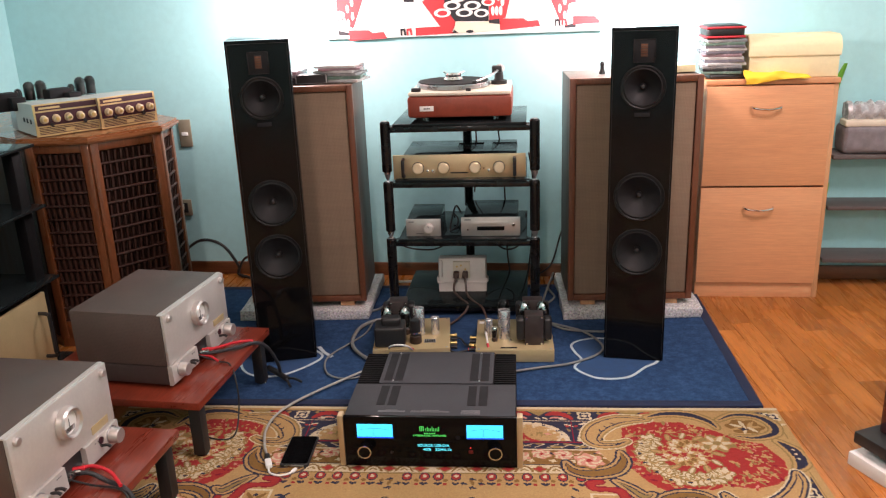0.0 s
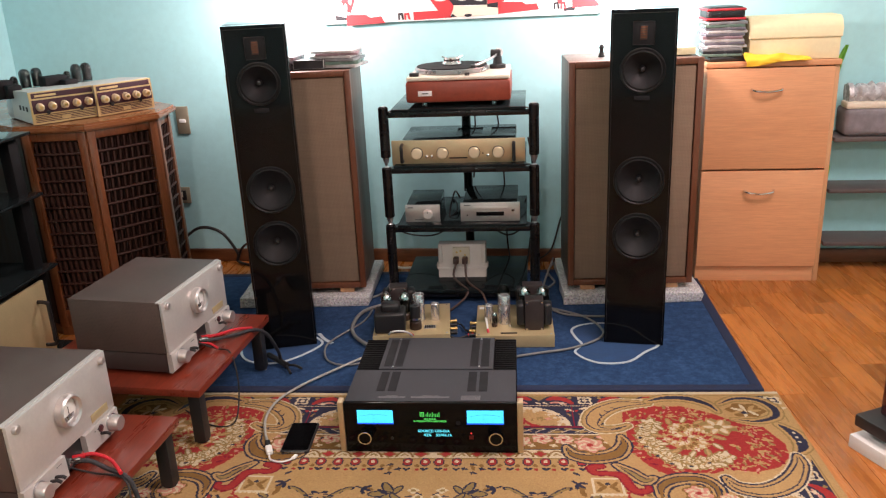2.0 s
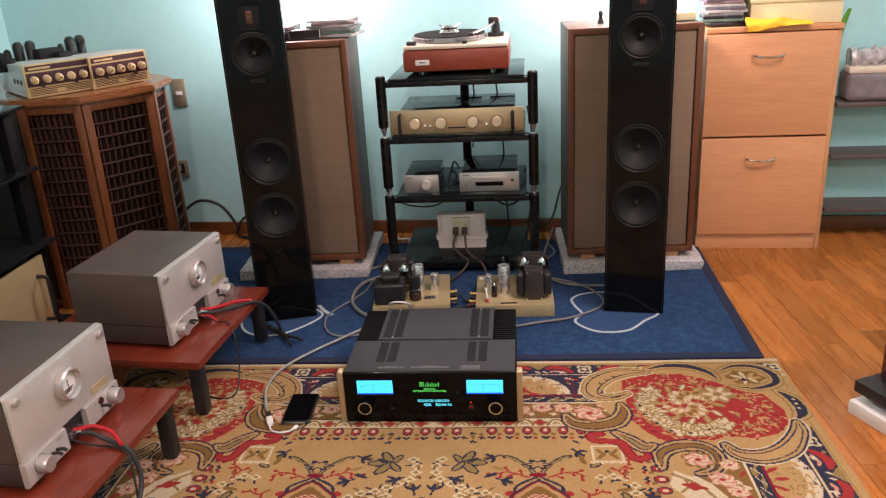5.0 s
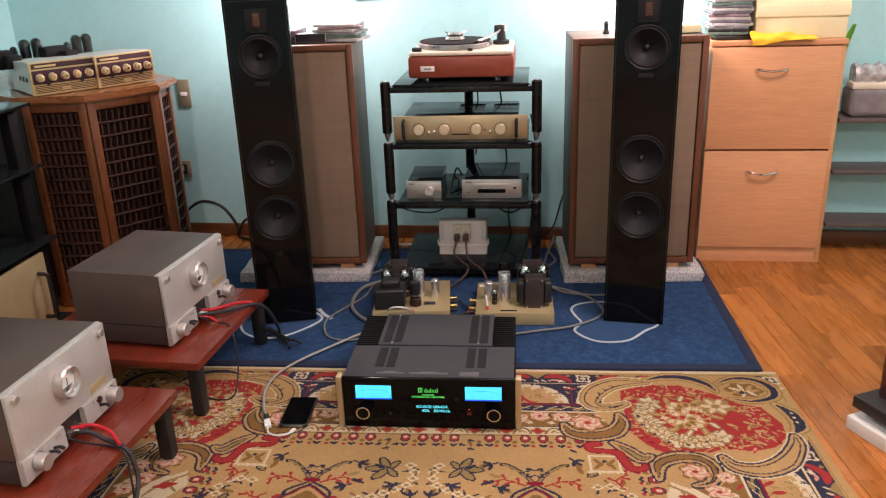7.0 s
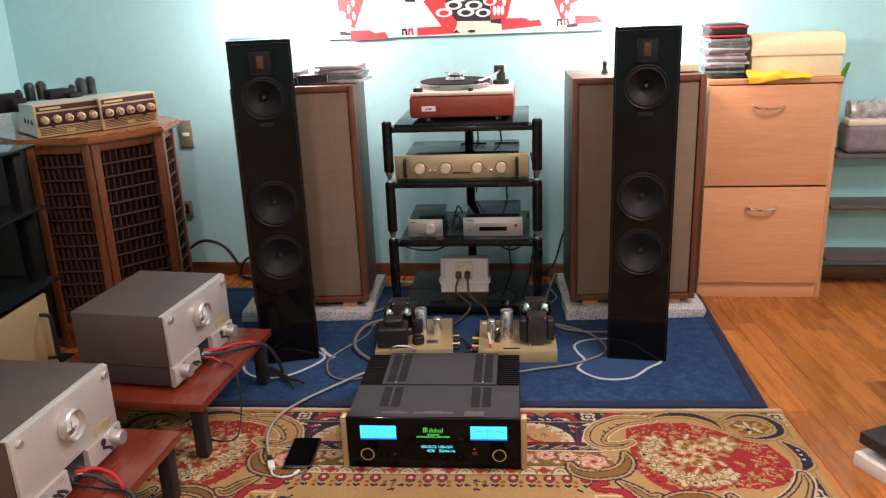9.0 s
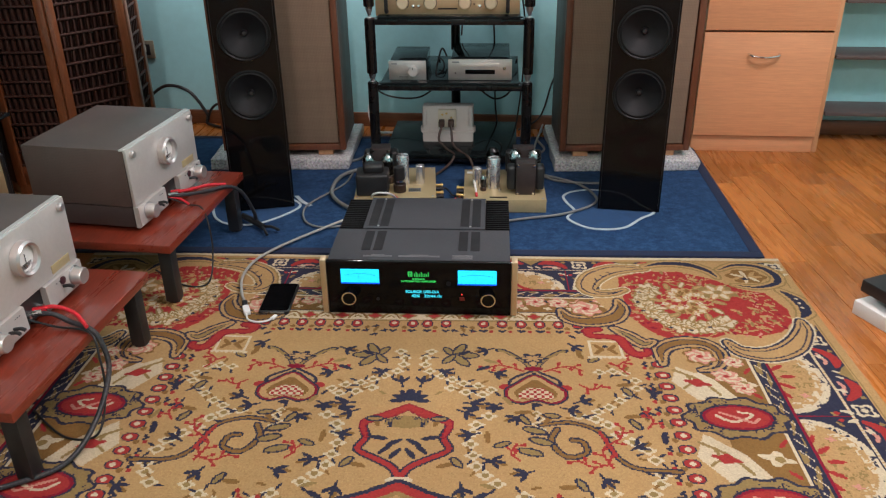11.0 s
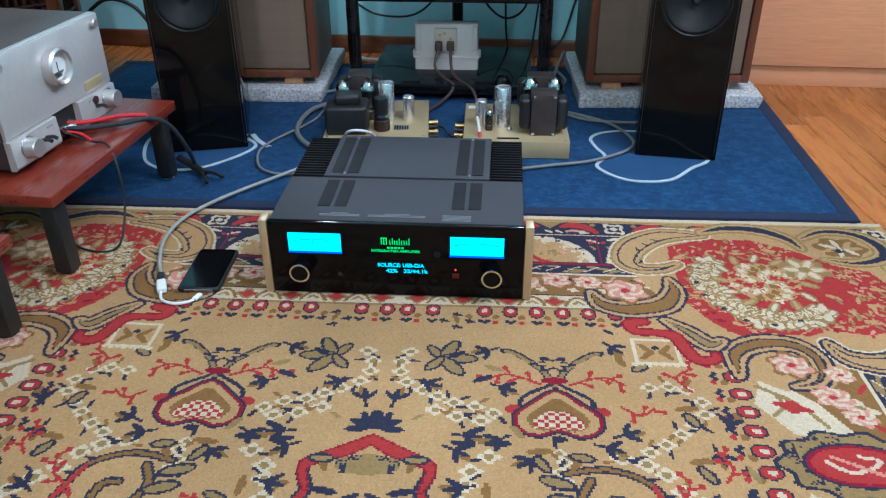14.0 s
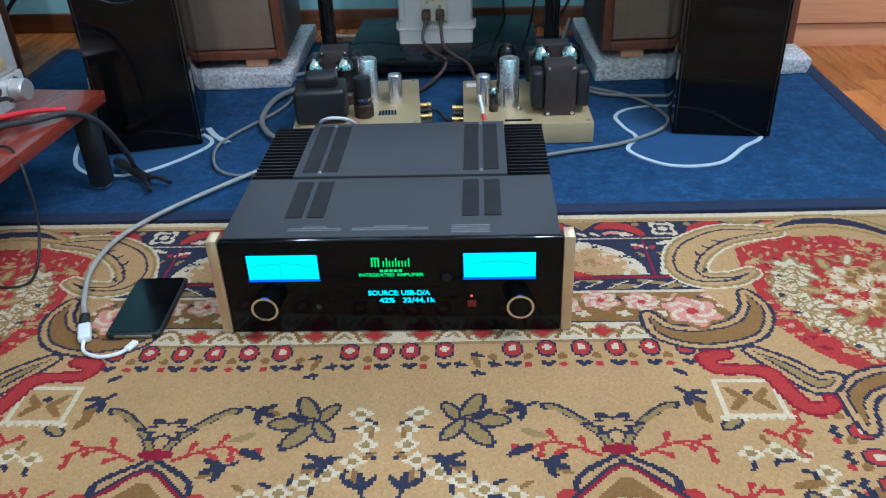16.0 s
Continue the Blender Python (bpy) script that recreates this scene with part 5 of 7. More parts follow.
def valve_power_amp(m, left):
    lab = "home-built valve amplifier on a gold metal chassis, standing on the mat"
    t = thing("tube_amplifier", lab, "amplifier", m @ Matrix.Diagonal((0.92, 0.84, 0.94, 1)), "chassis valve amplifiers")
    w, d, z0, z1 = (0.262, 0.29, 0.0, 0.043)
    box_part("chassis", t, M["gold"], 0, 0, (z0 + z1) / 2, w, d, z1 - z0, 0.0015, "dull gold folded metal chassis")
    z = z1
    if left:
        bm = bm_new()
        box(bm, -0.072, -0.085, z + 0.036, 0.104, 0.092, 0.070, 0.008, seg=3)
        part("transformer", bm, M["matte"], t, "black pressed-steel transformer cover")
        bm = bm_new()
        box(bm, -0.068, -0.085, z + 0.082, 0.066, 0.05, 0.03, 0.010, seg=3)
        part("transformer_cap", bm, M["matte"], t)
        rect_transformer(t, -0.050, 0.085, z, (0.062, 0.062), 0.026, 0.098)
        for x in (-0.088, -0.026):
            valve(t, x, 0.002, z, 0.021, 0.100)
        round_part("capacitor", t, M["alu"], [(0.020, 0.0), (0.020, 0.096), (0.018, 0.099), (0.012, 0.098), (0.0, 0.098)], 0.024, -0.012, z, Matrix(), 24, "tall aluminium can")
        vb = round_part("valve_base", t, M["bakelite"], [(0.0185, 0.0), (0.0205, 0.002), (0.0205, 0.026), (0.018, 0.028)], 0.014, -0.088, z, Matrix(), 20)
        round_part("metal_envelope", vb, M["matte"], [(0.0165, 0.028), (0.0175, 0.032), (0.0175, 0.080), (0.0165, 0.083), (0.0, 0.084)], 0.014, -0.088, z, Matrix(), 24, "dark metal valve envelope")
        round_part("band", vb, M["chrome"], [(0.0182, 0.036), (0.0182, 0.042), (0.0174, 0.042), (0.0174, 0.036)], 0.014, -0.088, z, Matrix(), 24)
        round_part("small_can", t, M["alu"], [(0.0148, 0.0), (0.0148, 0.060), (0.013, 0.062), (0.009, 0.062), (0.008, 0.056), (0.0, 0.056)], 0.080, -0.010, z, Matrix(), 20)
        valve(t, 0.078, 0.028, z, 0.010, 0.052)
        box_part("vent_plate", t, M["steel"], 0.062, -0.078, z + 0.0006, 0.040, 0.030, 0.0016, 0.0, "small slotted steel plate")
        for k in range(6):
            box_part("vent_slot", t, M["vent"], 0.046 + 0.0065 * k, -0.078, z + 0.0018, 0.003, 0.026, 0.0008, 0.0)
    else:
        rect_transformer(t, 0.066, -0.072, z, (0.062, 0.060), 0.028, 0.104)
        rect_transformer(t, 0.066, 0.092, z, (0.070, 0.050), 0.024, 0.098)
        for x in (0.036, 0.098):
            valve(t, x, 0.020, z, 0.022, 0.112)
        round_part("capacitor", t, M["alu"], [(0.0205, 0.0), (0.0205, 0.098), (0.0185, 0.101), (0.012, 0.100), (0.0, 0.100)], -0.034, -0.030, z, Matrix(), 24, "tall aluminium can")
        valve(t, -0.036, 0.060, z, 0.022, 0.106, dark=True)
        round_part("small_can", t, M["alu"], [(0.0145, 0.0), (0.0145, 0.064), (0.013, 0.066), (0.009, 0.066), (0.008, 0.060), (0.0, 0.060)], -0.088, -0.026, z, Matrix(), 20)
        valve(t, -0.068, -0.062, z, 0.010, 0.052)
        bm = bm_new()
        lathe(bm, [(0.006, 0), (0.005, 0.006), (0.002, 0.008), (0.002, 0.016), (0.0, 0.017)], 10, pose(-0.015, -0.066, z))
        part("toggle", bm, M["chrome"], t)
        box_part("strip", t, M["vent"], -0.020, -0.125, z + 0.001, 0.055, 0.006, 0.003, 0.0005)
        box_part("tag", t, M["paper"], -0.110, 0.110, z + 0.0008, 0.026, 0.020, 0.001, 0.0, "small grey paper tag")
    side = 0.131 if left else -0.131
    for k in range(4):
        y = -0.095 + 0.035 * k
        bm = bm_new()
        lathe(bm, [(0.0055, 0.0), (0.0055, 0.016), (0.0075, 0.017), (0.0075, 0.024), (0.0, 0.025)], 12, pose(side, y, 0.026) @ pose(0, 0, 0, 0, 90 if left else -90, 0))
        part("terminal", bm, M["brass"] if k % 2 else M["matte"], t)
    for k, (x, y) in enumerate(((-0.12, -0.135), (0.12, -0.135), (0.12, 0.135), (-0.12, 0.135))):
        round_part("screw", t, M["steel"], [(0.004, 0.0), (0.003, 0.002), (0.0, 0.002)], x, y, z, Matrix(), 8)


valve_power_amp(pose(-0.160, 0.722, 0.010, 0, 0, 7), True)
valve_power_amp(pose(0.168, 0.730, 0.010, 0, 0, 3.5), False)


# ---- the large amplifier ----
def big_amplifier():
    t = thing("integrated_amplifier", "black integrated amplifier with glowing blue meters, standing on the rug", "amplifier", pose(0.0, 0.0, 0.0115, 0, 0, 2.5))
    zt, zb = 0.1355, 0.001
    zc = (zt + zb) / 2
    panel = box_part("front_glass", t, M["blackglass"], 0, 0.024, zc, 0.417, 0.010, zt - zb, 0.0015, "black glass front panel")
    for sx in (-1, 1):
        box_part("end_cap", t, M["champagne"], sx * 0.2158, 0.030, zc + 0.001, 0.0135, 0.026, zt - zb + 0.002, 0.002, "champagne aluminium end cap")
    box_part("chassis", t, M["sinkblack"], 0, 0.205, 0.068, 0.405, 0.345, 0.116, 0.002)
    box_part("top_front", t, M["grey"], 0, 0.108, zt - 0.004, 0.412, 0.160, 0.009, 0.0015, "dark grey textured top cover")
    box_part("top_rear", t, M["grey"], 0, 0.284, zt - 0.003, 0.296, 0.186, 0.011, 0.0015, "dark grey textured top cover")
    for sx in (-1, 1):
        sink = box_part("heat_sink", t, M["sinkblack"], sx * 0.178, 0.284, 0.060, 0.058, 0.186, 0.108, 0.001, "finned black heat sink")
        for k in range(17):
            box_part("fin", sink, M["sinkblack"], sx * 0.178, 0.194 + 0.0112 * k, 0.123, 0.058, 0.0035, 0.020, 0.0004)
        for x in (0.098, 0.126):
            box_part("vent_strip", t, M["vent"], sx * x, 0.126, zt + 0.0008, 0.021, 0.100, 0.0012, 0.0)
            box_part("vent_strip", t, M["vent"], sx * x, 0.284, zt + 0.0028, 0.021, 0.160, 0.0012, 0.0)
        for y in (0.202, 0.366):
            round_part("screw", t, M["steel"], [(0.003, 0.0), (0.002, 0.002), (0, 0.002)], sx * 0.112, y, zt + 0.0024, Matrix(), 8)
        mt = box_part("meter", t, M["meter"], sx * 0.1325, 0.0186, 0.099, 0.087, 0.0012, 0.034, 0.0, "glowing turquoise level meter")
        box_part("meter_edge", mt, M["meter_low"], sx * 0.1325, 0.0183, 0.0805, 0.089, 0.0012, 0.0035, 0.0)
        for k in range(11):
            a = (k - 5) / 5
            box_part("scale_mark", mt, M["meter_line"], sx * 0.1325 + a * 0.033, 0.0178, 0.105 - 0.004 * a * a, 0.0050, 0.0006, 0.0008, 0.0)
        bm = bm_new()
        box(bm, sx * 0.1325 - 0.003, 0.0178, 0.094, 0.0006, 0.0006, 0.020, 0.0)
        part("needle", bm, M["meter_line"], mt)
        kb = round_part("knob", t, M["blackglass"], [(0.0165, 0.0), (0.0165, 0.017), (0.0148, 0.019), (0.0, 0.0185)], sx * 0.1575, 0.019, 0.050, seg=40, label="black knob with a bright ring")
        round_part("knob_ring", kb, M["chrome"], [(0.0168, 0.0), (0.0168, 0.0025), (0.0140, 0.0025), (0.0140, 0.0)], sx * 0.1575, 0.0012, 0.050, seg=40)
    # maker's name as plain strokes, the rest as lettering
    mark = M["green"]
    xs = [-0.0225, -0.0185, -0.0145, -0.0085, -0.0045, -0.001, 0.003, 0.0068, 0.0105, 0.0145, 0.0185, 0.0225]
    for k, x in enumerate(xs):
        hgt = 0.012 if k in (0, 1, 2, 4, 7, 11) else 0.008
        box_part("name_stroke", panel, mark, x, 0.0185, 0.0985 + hgt / 2, 0.0016 if k > 2 else 0.002, 0.0008, hgt, 0.0)
    box_part("name_stroke", panel, mark, -0.0185, 0.0185, 0.1105, 0.010, 0.0008, 0.0016, 0.0)
    for k in range(5):
        box_part("type_stroke", panel, mark, -0.0115 + 0.0058 * k, 0.0185, 0.0925, 0.0042, 0.0008, 0.0034, 0.0)
    up = pose(0, 0, 0, 90, 0, 0)
    words("lettering", panel, "INTEGRATED AMPLIFIER", 0.0062, mark, pose(0.0, 0.0184, 0.0865) @ up, 0.080)
    dp = box_part("display", t, M["blackglass"], 0.009, 0.0187, 0.0535, 0.112, 0.0008, 0.030, 0.0)
    words("lettering", dp, "SOURCE: USB-D/A", 0.0098, M["cyan"], pose(0.008, 0.0178, 0.0600) @ up, 0.077)
    words("lettering", dp, "42%   32/44.1k", 0.0098, M["cyan"], pose(0.0175, 0.0178, 0.0490) @ up, 0.070)
    round_part("standby_light", t, M["red_led"], [(0.0016, 0.0), (0.0016, 0.001), (0, 0.001)], 0.098, 0.0186, 0.0545, seg=10)
    box_part("standby_button", t, M["red_dim"], 0.098, 0.0182, 0.043, 0.011, 0.0016, 0.009, 0.0004)
    round_part("jack", t, M["matte"], [(0.004, 0.0), (0.004, 0.001), (0.002, 0.001), (0.0, -0.002)], -0.094, 0.0186, 0.040, seg=14)
    round_part("sensor", t, M["vent"], [(0.006, 0.0), (0.006, 0.0006), (0.0, 0.0006)], 0.068, 0.0186, 0.082, seg=16)
    for x, wd, n in ((-0.094, 0.066, 3), (0.0, 0.094, 3), (0.098, 0.047, 5)):
        for k in range(n):
            ww = wd * (0.45 if (k == 0 and n == 3) else 1.0)
            box_part("printed_line", t, M["print_grey"], x, 0.052 - 0.0042 * k, zt + 0.0008, ww, 0.0016, 0.0006, 0.0)
    for sx, y in product((-1, 1), (0.07, 0.34)):
        round_part("foot", t, M["rubber"], [(0.018, -0.001), (0.020, 0.012)], sx * 0.16, y, 0.0, Matrix(), 18)


big_amplifier()


def phone():
    t = thing("smartphone", "black smartphone in a dark case lying on the rug", "phone", pose(-0.342, 0.058, 0.0115, 0, 0, 4))
    bm = bm_new()
    box(bm, 0, 0, 0.0048, 0.072, 0.132, 0.0096, 0.004, seg=3)
    part("case", bm, M["matte"], t)
    bm = bm_new()
    outline = []
    for cx, cy, a0 in ((0.026, 0.056, 0), (-0.026, 0.056, 90), (-0.026, -0.056, 180), (0.026, -0.056, 270)):
        outline += [(cx + 0.007 * math.cos(radians(a0 + k * 18)), cy + 0.007 * math.sin(radians(a0 + k * 18))) for k in range(6)]
    prism(bm, outline, 0.0094, 0.0101)
    part("screen", bm, M["blackglass"], t, "dark glass screen")
    box_part("frame_edge", t, M["steel"], 0, -0.0645, 0.0045, 0.050, 0.004, 0.0045, 0.001)


phone()


def adapter():
    t = thing("usb_adapter", "white plug adapter joining phone and grey cable on the rug", "adapter", pose(0.035, 0.004, 0))
    bm = bm_new()
    box(bm, 0, 0, 0.0, 0.016, 0.034, 0.011, 0.003, pose(-0.438, -0.008, 0.018, 0, 0, 25), 3)
    part("body", bm, M["white"], t)
    bm = bm_new()
    tube(bm, [(-0.433, -0.022, 0.017), (-0.424, -0.042, 0.0145), (-0.400, -0.052, 0.0145), (-0.378, -0.046, 0.0150), (-0.3675, -0.034, 0.016)], 0.0024, 8, 8)
    part("lead", bm, M["white"], t)
    bm = bm_new()
    box(bm, 0, 0, 0, 0.009, 0.018, 0.006, 0.002, pose(-0.366, -0.031, 0.0165, 0, 0, -18), 3)
    part("plug", bm, M["white"], t)
    bm = bm_new()
    box(bm, 0, 0, 0, 0.013, 0.026, 0.009, 0.003, pose(-0.450, 0.018, 0.019, 0, 0, 20), 3)
    part("cable_plug", bm, M["matte"], t)


adapter()
G = M["cable_grey"]
cable("grey_cable", [(-0.416, 0.026, 0.019), (-0.440, 0.075, 0.019), (-0.462, 0.150, 0.020), (-0.458, 0.235, 0.020), (-0.420, 0.320, 0.019), (-0.345, 0.420, 0.020), (-0.262, 0.515, 0.022), (-0.20, 0.56, 0.022)], 0.0036, M["cable_pale"], "thick grey braided cable running over rug and mat", 12, 12)
cable("grey_cable", [(-0.20, 0.545, 0.03), (-0.262, 0.575, 0.019), (-0.335, 0.650, 0.019), (-0.365, 0.735, 0.019), (-0.355, 0.850, 0.019), (-0.285, 0.918, 0.019), (-0.18, 0.95, 0.019)], 0.0060, G, "thick grey mains cable looping on the blue mat", 12, 12)
cable("grey_cable", [(-0.25, 0.495, 0.014), (-0.322, 0.463, 0.014), (-0.384, 0.490, 0.014), (-0.415, 0.570, 0.014), (-0.405, 0.64, 0.014), (-0.34, 0.78, 0.014), (-0.33, 0.88, 0.014)], 0.0030, G, "thin grey cable curving on the blue mat")
cable("grey_cable", [(-0.62, 0.905, 0.014), (-0.50, 0.92, 0.014), (-0.40, 0.955, 0.020), (-0.33, 1.02, 0.014), (-0.31, 1.15, 0.014)], 0.0040, G, "thin grey cable on the mat beside the slab")
cable("grey_cable", [(0.165, 0.530, 0.016), (0.25, 0.565, 0.015), (0.345, 0.600, 0.015), (0.430, 0.670, 0.015), (0.445, 0.740, 0.015), (0.390, 0.840, 0.015), (0.27, 0.915, 0.015)], 0.0036, G, "grey cable looping on the blue mat")
cable("grey_cable", [(0.26, 0.930, 0.014), (0.33, 0.86, 0.014), (0.44, 0.845, 0.014), (0.56, 0.86, 0.014)], 0.0036, G, "thin grey cable on the mat beside the slab")
cable("grey_cable", [(0.29, 1.36, 0.014), (0.27, 1.25, 0.016), (0.295, 1.15, 0.014), (0.255, 1.10, 0.014), (0.29, 1.34, 0.04)], 0.004, G, "pale cable coiled on the floor behind the rack")
cable("pale_cable", [(-0.36, 1.40, 0.10), (-0.365, 1.385, 0.06), (-0.345, 1.36, 0.012), (-0.30, 1.30, 0.012), (-0.20, 1.33, 0.012)], 0.005, M["boxgrey"], "pale cable coming down from a wall plug")
cable("black_cable", [(0.39, 1.39, 0.30), (0.325, 1.392, 0.20), (0.28, 1.38, 0.06), (0.20, 1.36, 0.012)], 0.0032, M["cable_black"], "thin black cable against the wall")
cable("black_cable", [(-0.36, 1.39, 0.17), (-0.28, 1.36, 0.135), (-0.16, 1.30, 0.15), (-0.09, 1.29, 0.21), (-0.08, 1.27, 0.30)], 0.0032, M["cable_black"], "thin black cable sagging behind the rack")
cable("black_cable", [(0.02, 1.24, 0.31), (0.05, 1.30, 0.20), (0.11, 1.33, 0.14), (0.17, 1.30, 0.18), (0.19, 1.27, 0.30)], 0.0034, M["cable_black"], "thin black cable sagging behind the rack")
cable("black_cable", [(0.075, 1.30, 0.69), (0.085, 1.32, 0.62), (0.10, 1.31, 0.50), (0.11, 1.30, 0.36), (0.115, 1.33, 0.12), (0.13, 1.34, 0.012)], 0.003, M["cable_black"], "black cable hanging down behind the rack")
cable("black_cable", [(-0.02, 1.26, 0.69), (-0.005, 1.36, 0.64), (0.0, 1.38, 0.52), (-0.01, 1.36, 0.36)], 0.003, M["cable_black"], "black cable hanging down behind the rack")
cable("black_cable", [(0.20, 1.27, 0.53), (0.215, 1.32, 0.40), (0.21, 1.35, 0.2), (0.19, 1.36, 0.014)], 0.003, M["cable_black"], "black cable hanging down behind the rack")
cable("black_cable", [(-0.075, 1.20, 0.32), (-0.055, 1.16, 0.315), (-0.05, 1.10, 0.302), (-0.07, 1.06, 0.30), (-0.06, 1.15, 0.36), (-0.05, 1.22, 0.32)], 0.003, M["cable_black"], "tangled black wires between the two small units")
cable("black_cable", [(-1.30, 1.395, 0.03), (-1.235, 1.39, 0.10), (-1.15, 1.385, 0.155), (-1.06, 1.38, 0.135), (-1.00, 1.375, 0.05), (-0.99, 1.36, 0.013), (-0.85, 1.30, 0.013)], 0.006, M["cable_black"], "thick black cable arching down beside the wall")
cable("black_cable", [(-1.00, 1.365, 0.013), (-0.975, 1.36, 0.07), (-0.93, 1.34, 0.10), (-0.86, 1.30, 0.08), (-0.80, 1.28, 0.013)], 0.005, M["cable_black"], "black cable loop beside the wall")
cable("brown_cable", [(-0.054, 1.062, 0.122), (-0.062, 1.040, 0.080), (-0.035, 1.015, 0.058), (-0.005, 0.97, 0.052), (-0.02, 0.935, 0.030), (-0.065, 0.87, 0.014), (-0.10, 0.83, 0.014)], 0.0040, M["cable_brown"], "brown mains cable leading from the outlet box")
cable("brown_cable", [(-0.022, 1.062, 0.122), (-0.015, 1.035, 0.070), (0.01, 1.0, 0.056), (0.045, 0.955, 0.050), (0.060, 0.93, 0.030), (0.07, 0.90, 0.014)], 0.0040, M["cable_brown"], "brown mains cable leading from the outlet box")
cable("blue_wire", [(-0.045, 0.66, 0.032), (-0.015, 0.648, 0.02), (0.025, 0.668, 0.02), (0.060, 0.665, 0.032)], 0.0032, M["cable_black"], "black signal lead between the valve amplifiers")
cable("black_cable", [(-0.045, 0.73, 0.032), (-0.01, 0.755, 0.02), (0.02, 0.70, 0.02), (0.055, 0.73, 0.032)], 0.0028, M["cable_black"], "black signal lead between the valve amplifiers")
cable("red_lead", [(0.025, 0.668, 0.022), (0.043, 0.672, 0.024)], 0.0055, M["cable_red"], "short red plug between the valve amplifiers")
cable("white_wire", [(-0.215, 0.60, 0.052), (-0.200, 0.560, 0.078), (-0.178, 0.548, 0.088), (-0.152, 0.560, 0.080), (-0.140, 0.600, 0.050)], 0.0030, M["white"], "white wire arching over the amplifier's edge")
cable("red_lead", [(-0.147, 0.578, 0.068), (-0.140, 0.602, 0.050)], 0.0040, M["cable_red"], "short red plug of the white wire")
cable("white_wire", [(0.092, 0.630, 0.050), (0.088, 0.640, 0.072), (0.083, 0.652, 0.090)], 0.0030, M["white"], "white wire standing on the gold chassis")
cable("red_lead", [(0.093, 0.627, 0.050), (0.090, 0.634, 0.060)], 0.0042, M["cable_red"], "short red plug of the white wire")


# ---- beside the rug ----
def red_speaker():
    m = pose(1.192, 0.060, 0, 0, 0, 28)
    bm = bm_new()
    box(bm, 0, 0, 0.0175, 0.30, 0.30, 0.035, 0.003)
    ob = solid("marble_plinth", bm, M["paper"], "white marble plinth on the parquet", "stone slab")
    ob.matrix_world = m
    t = thing("red_speaker", "dark red lacquered loudspeaker on a black base plate", "loudspeaker", pose(1.192, 0.070, 0.036, 0, 0, 28))
    for sx, sy in product((-1, 1), repeat=2):
        round_part("spike", t, M["chrome"], [(0.002, 0.0), (0.008, 0.010), (0.008, 0.020)], sx * 0.115, sy * 0.115, 0.0, Matrix(), 14)
    box_part("base_plate", t, M["matte"], 0, 0, 0.034, 0.285, 0.285, 0.030, 0.003)
    box_part("cabinet", t, M["red_body"], 0.0, 0.018, 0.049 + 0.47, 0.19, 0.20, 0.94, 0.006)


red_speaker()


# ---- mat and rug ----
def blue_mat():
    t = thing("blue_mat", "deep blue pile mat with a dark bound edge and pale curves", "mat", pose(0.857, 0.378, 0, 0, 0, 3.0), kind="")
    w, d = 1.85, 0.95
    box_part("mat_surface", t, M["mat_blue"], -w / 2, d / 2, 0.0042, w - 0.06, d - 0.06, 0.0080, 0.001)
    for cx, cy, sx, sy in ((-w / 2, 0.015, w, 0.030), (-w / 2, d - 0.015, w, 0.030), (-0.015, d / 2, 0.030, d - 0.06), (-w + 0.015, d / 2, 0.030, d - 0.06)):
        box_part("binding", t, M["mat_edge"], cx, cy, 0.0045, sx, sy, 0.0090, 0.002, "navy stitched edging")
    inv = t.matrix_world.inverted()

    def loc(pts):
        return [inv @ Vector((x, y, 0)) for x, y in pts]

    blob_r = [(0.384, 0.785), (0.350, 0.745), (0.360, 0.690), (0.378, 0.640), (0.358, 0.580), (0.420, 0.519), (0.507, 0.527), (0.565, 0.595), (0.610, 0.650), (0.60, 0.76), (0.46, 0.80)]
    blob_l = [(-0.470, 0.660), (-0.440, 0.600), (-0.520, 0.490), (-0.612, 0.476), (-0.675, 0.535), (-0.70, 0.66), (-0.58, 0.72)]
    for pts in (blob_r, blob_l):
        bm = bm_new()
        line = smooth_line(loc(pts), 8, True)
        prism(bm, [(p.x, p.y) for p in line], 0.0078, 0.0090)
        part("light_patch", bm, M["mat_light"], t, "lighter blue patch in the pile")
        bm = bm_new()
        ribbon(bm, loc(pts), 0.0078, 0.0078, 0.0104, True)
        part("pale_curve", bm, M["mat_line"], t, "pale curved outline in the pile")
    bm = bm_new()
    ribbon(bm, loc([(-0.468, 0.690), (-0.440, 0.650), (-0.404, 0.617)]), 0.012, 0.0078, 0.0106)
    part("pale_curve", bm, M["mat_line"], t, "pale curved outline in the pile")


blue_mat()
# ---- the patterned rug: woven knot by knot on half of its width, then mirrored ----
KNOT = 0.0029
RUG_HALF, RUG_LEN = 0.895, 2.60
DYES = {"tan": (0.475, 0.292, 0.122), "cream": (0.63, 0.52, 0.355), "navy": (0.032, 0.033, 0.060), "red": (0.38, 0.037, 0.033),
        "brown": (0.245, 0.13, 0.038), "rose": (0.60, 0.27, 0.20), "crimson": (0.24, 0.012, 0.030), "olive": (0.30, 0.20, 0.075)}
DYE_NAMES = list(DYES)


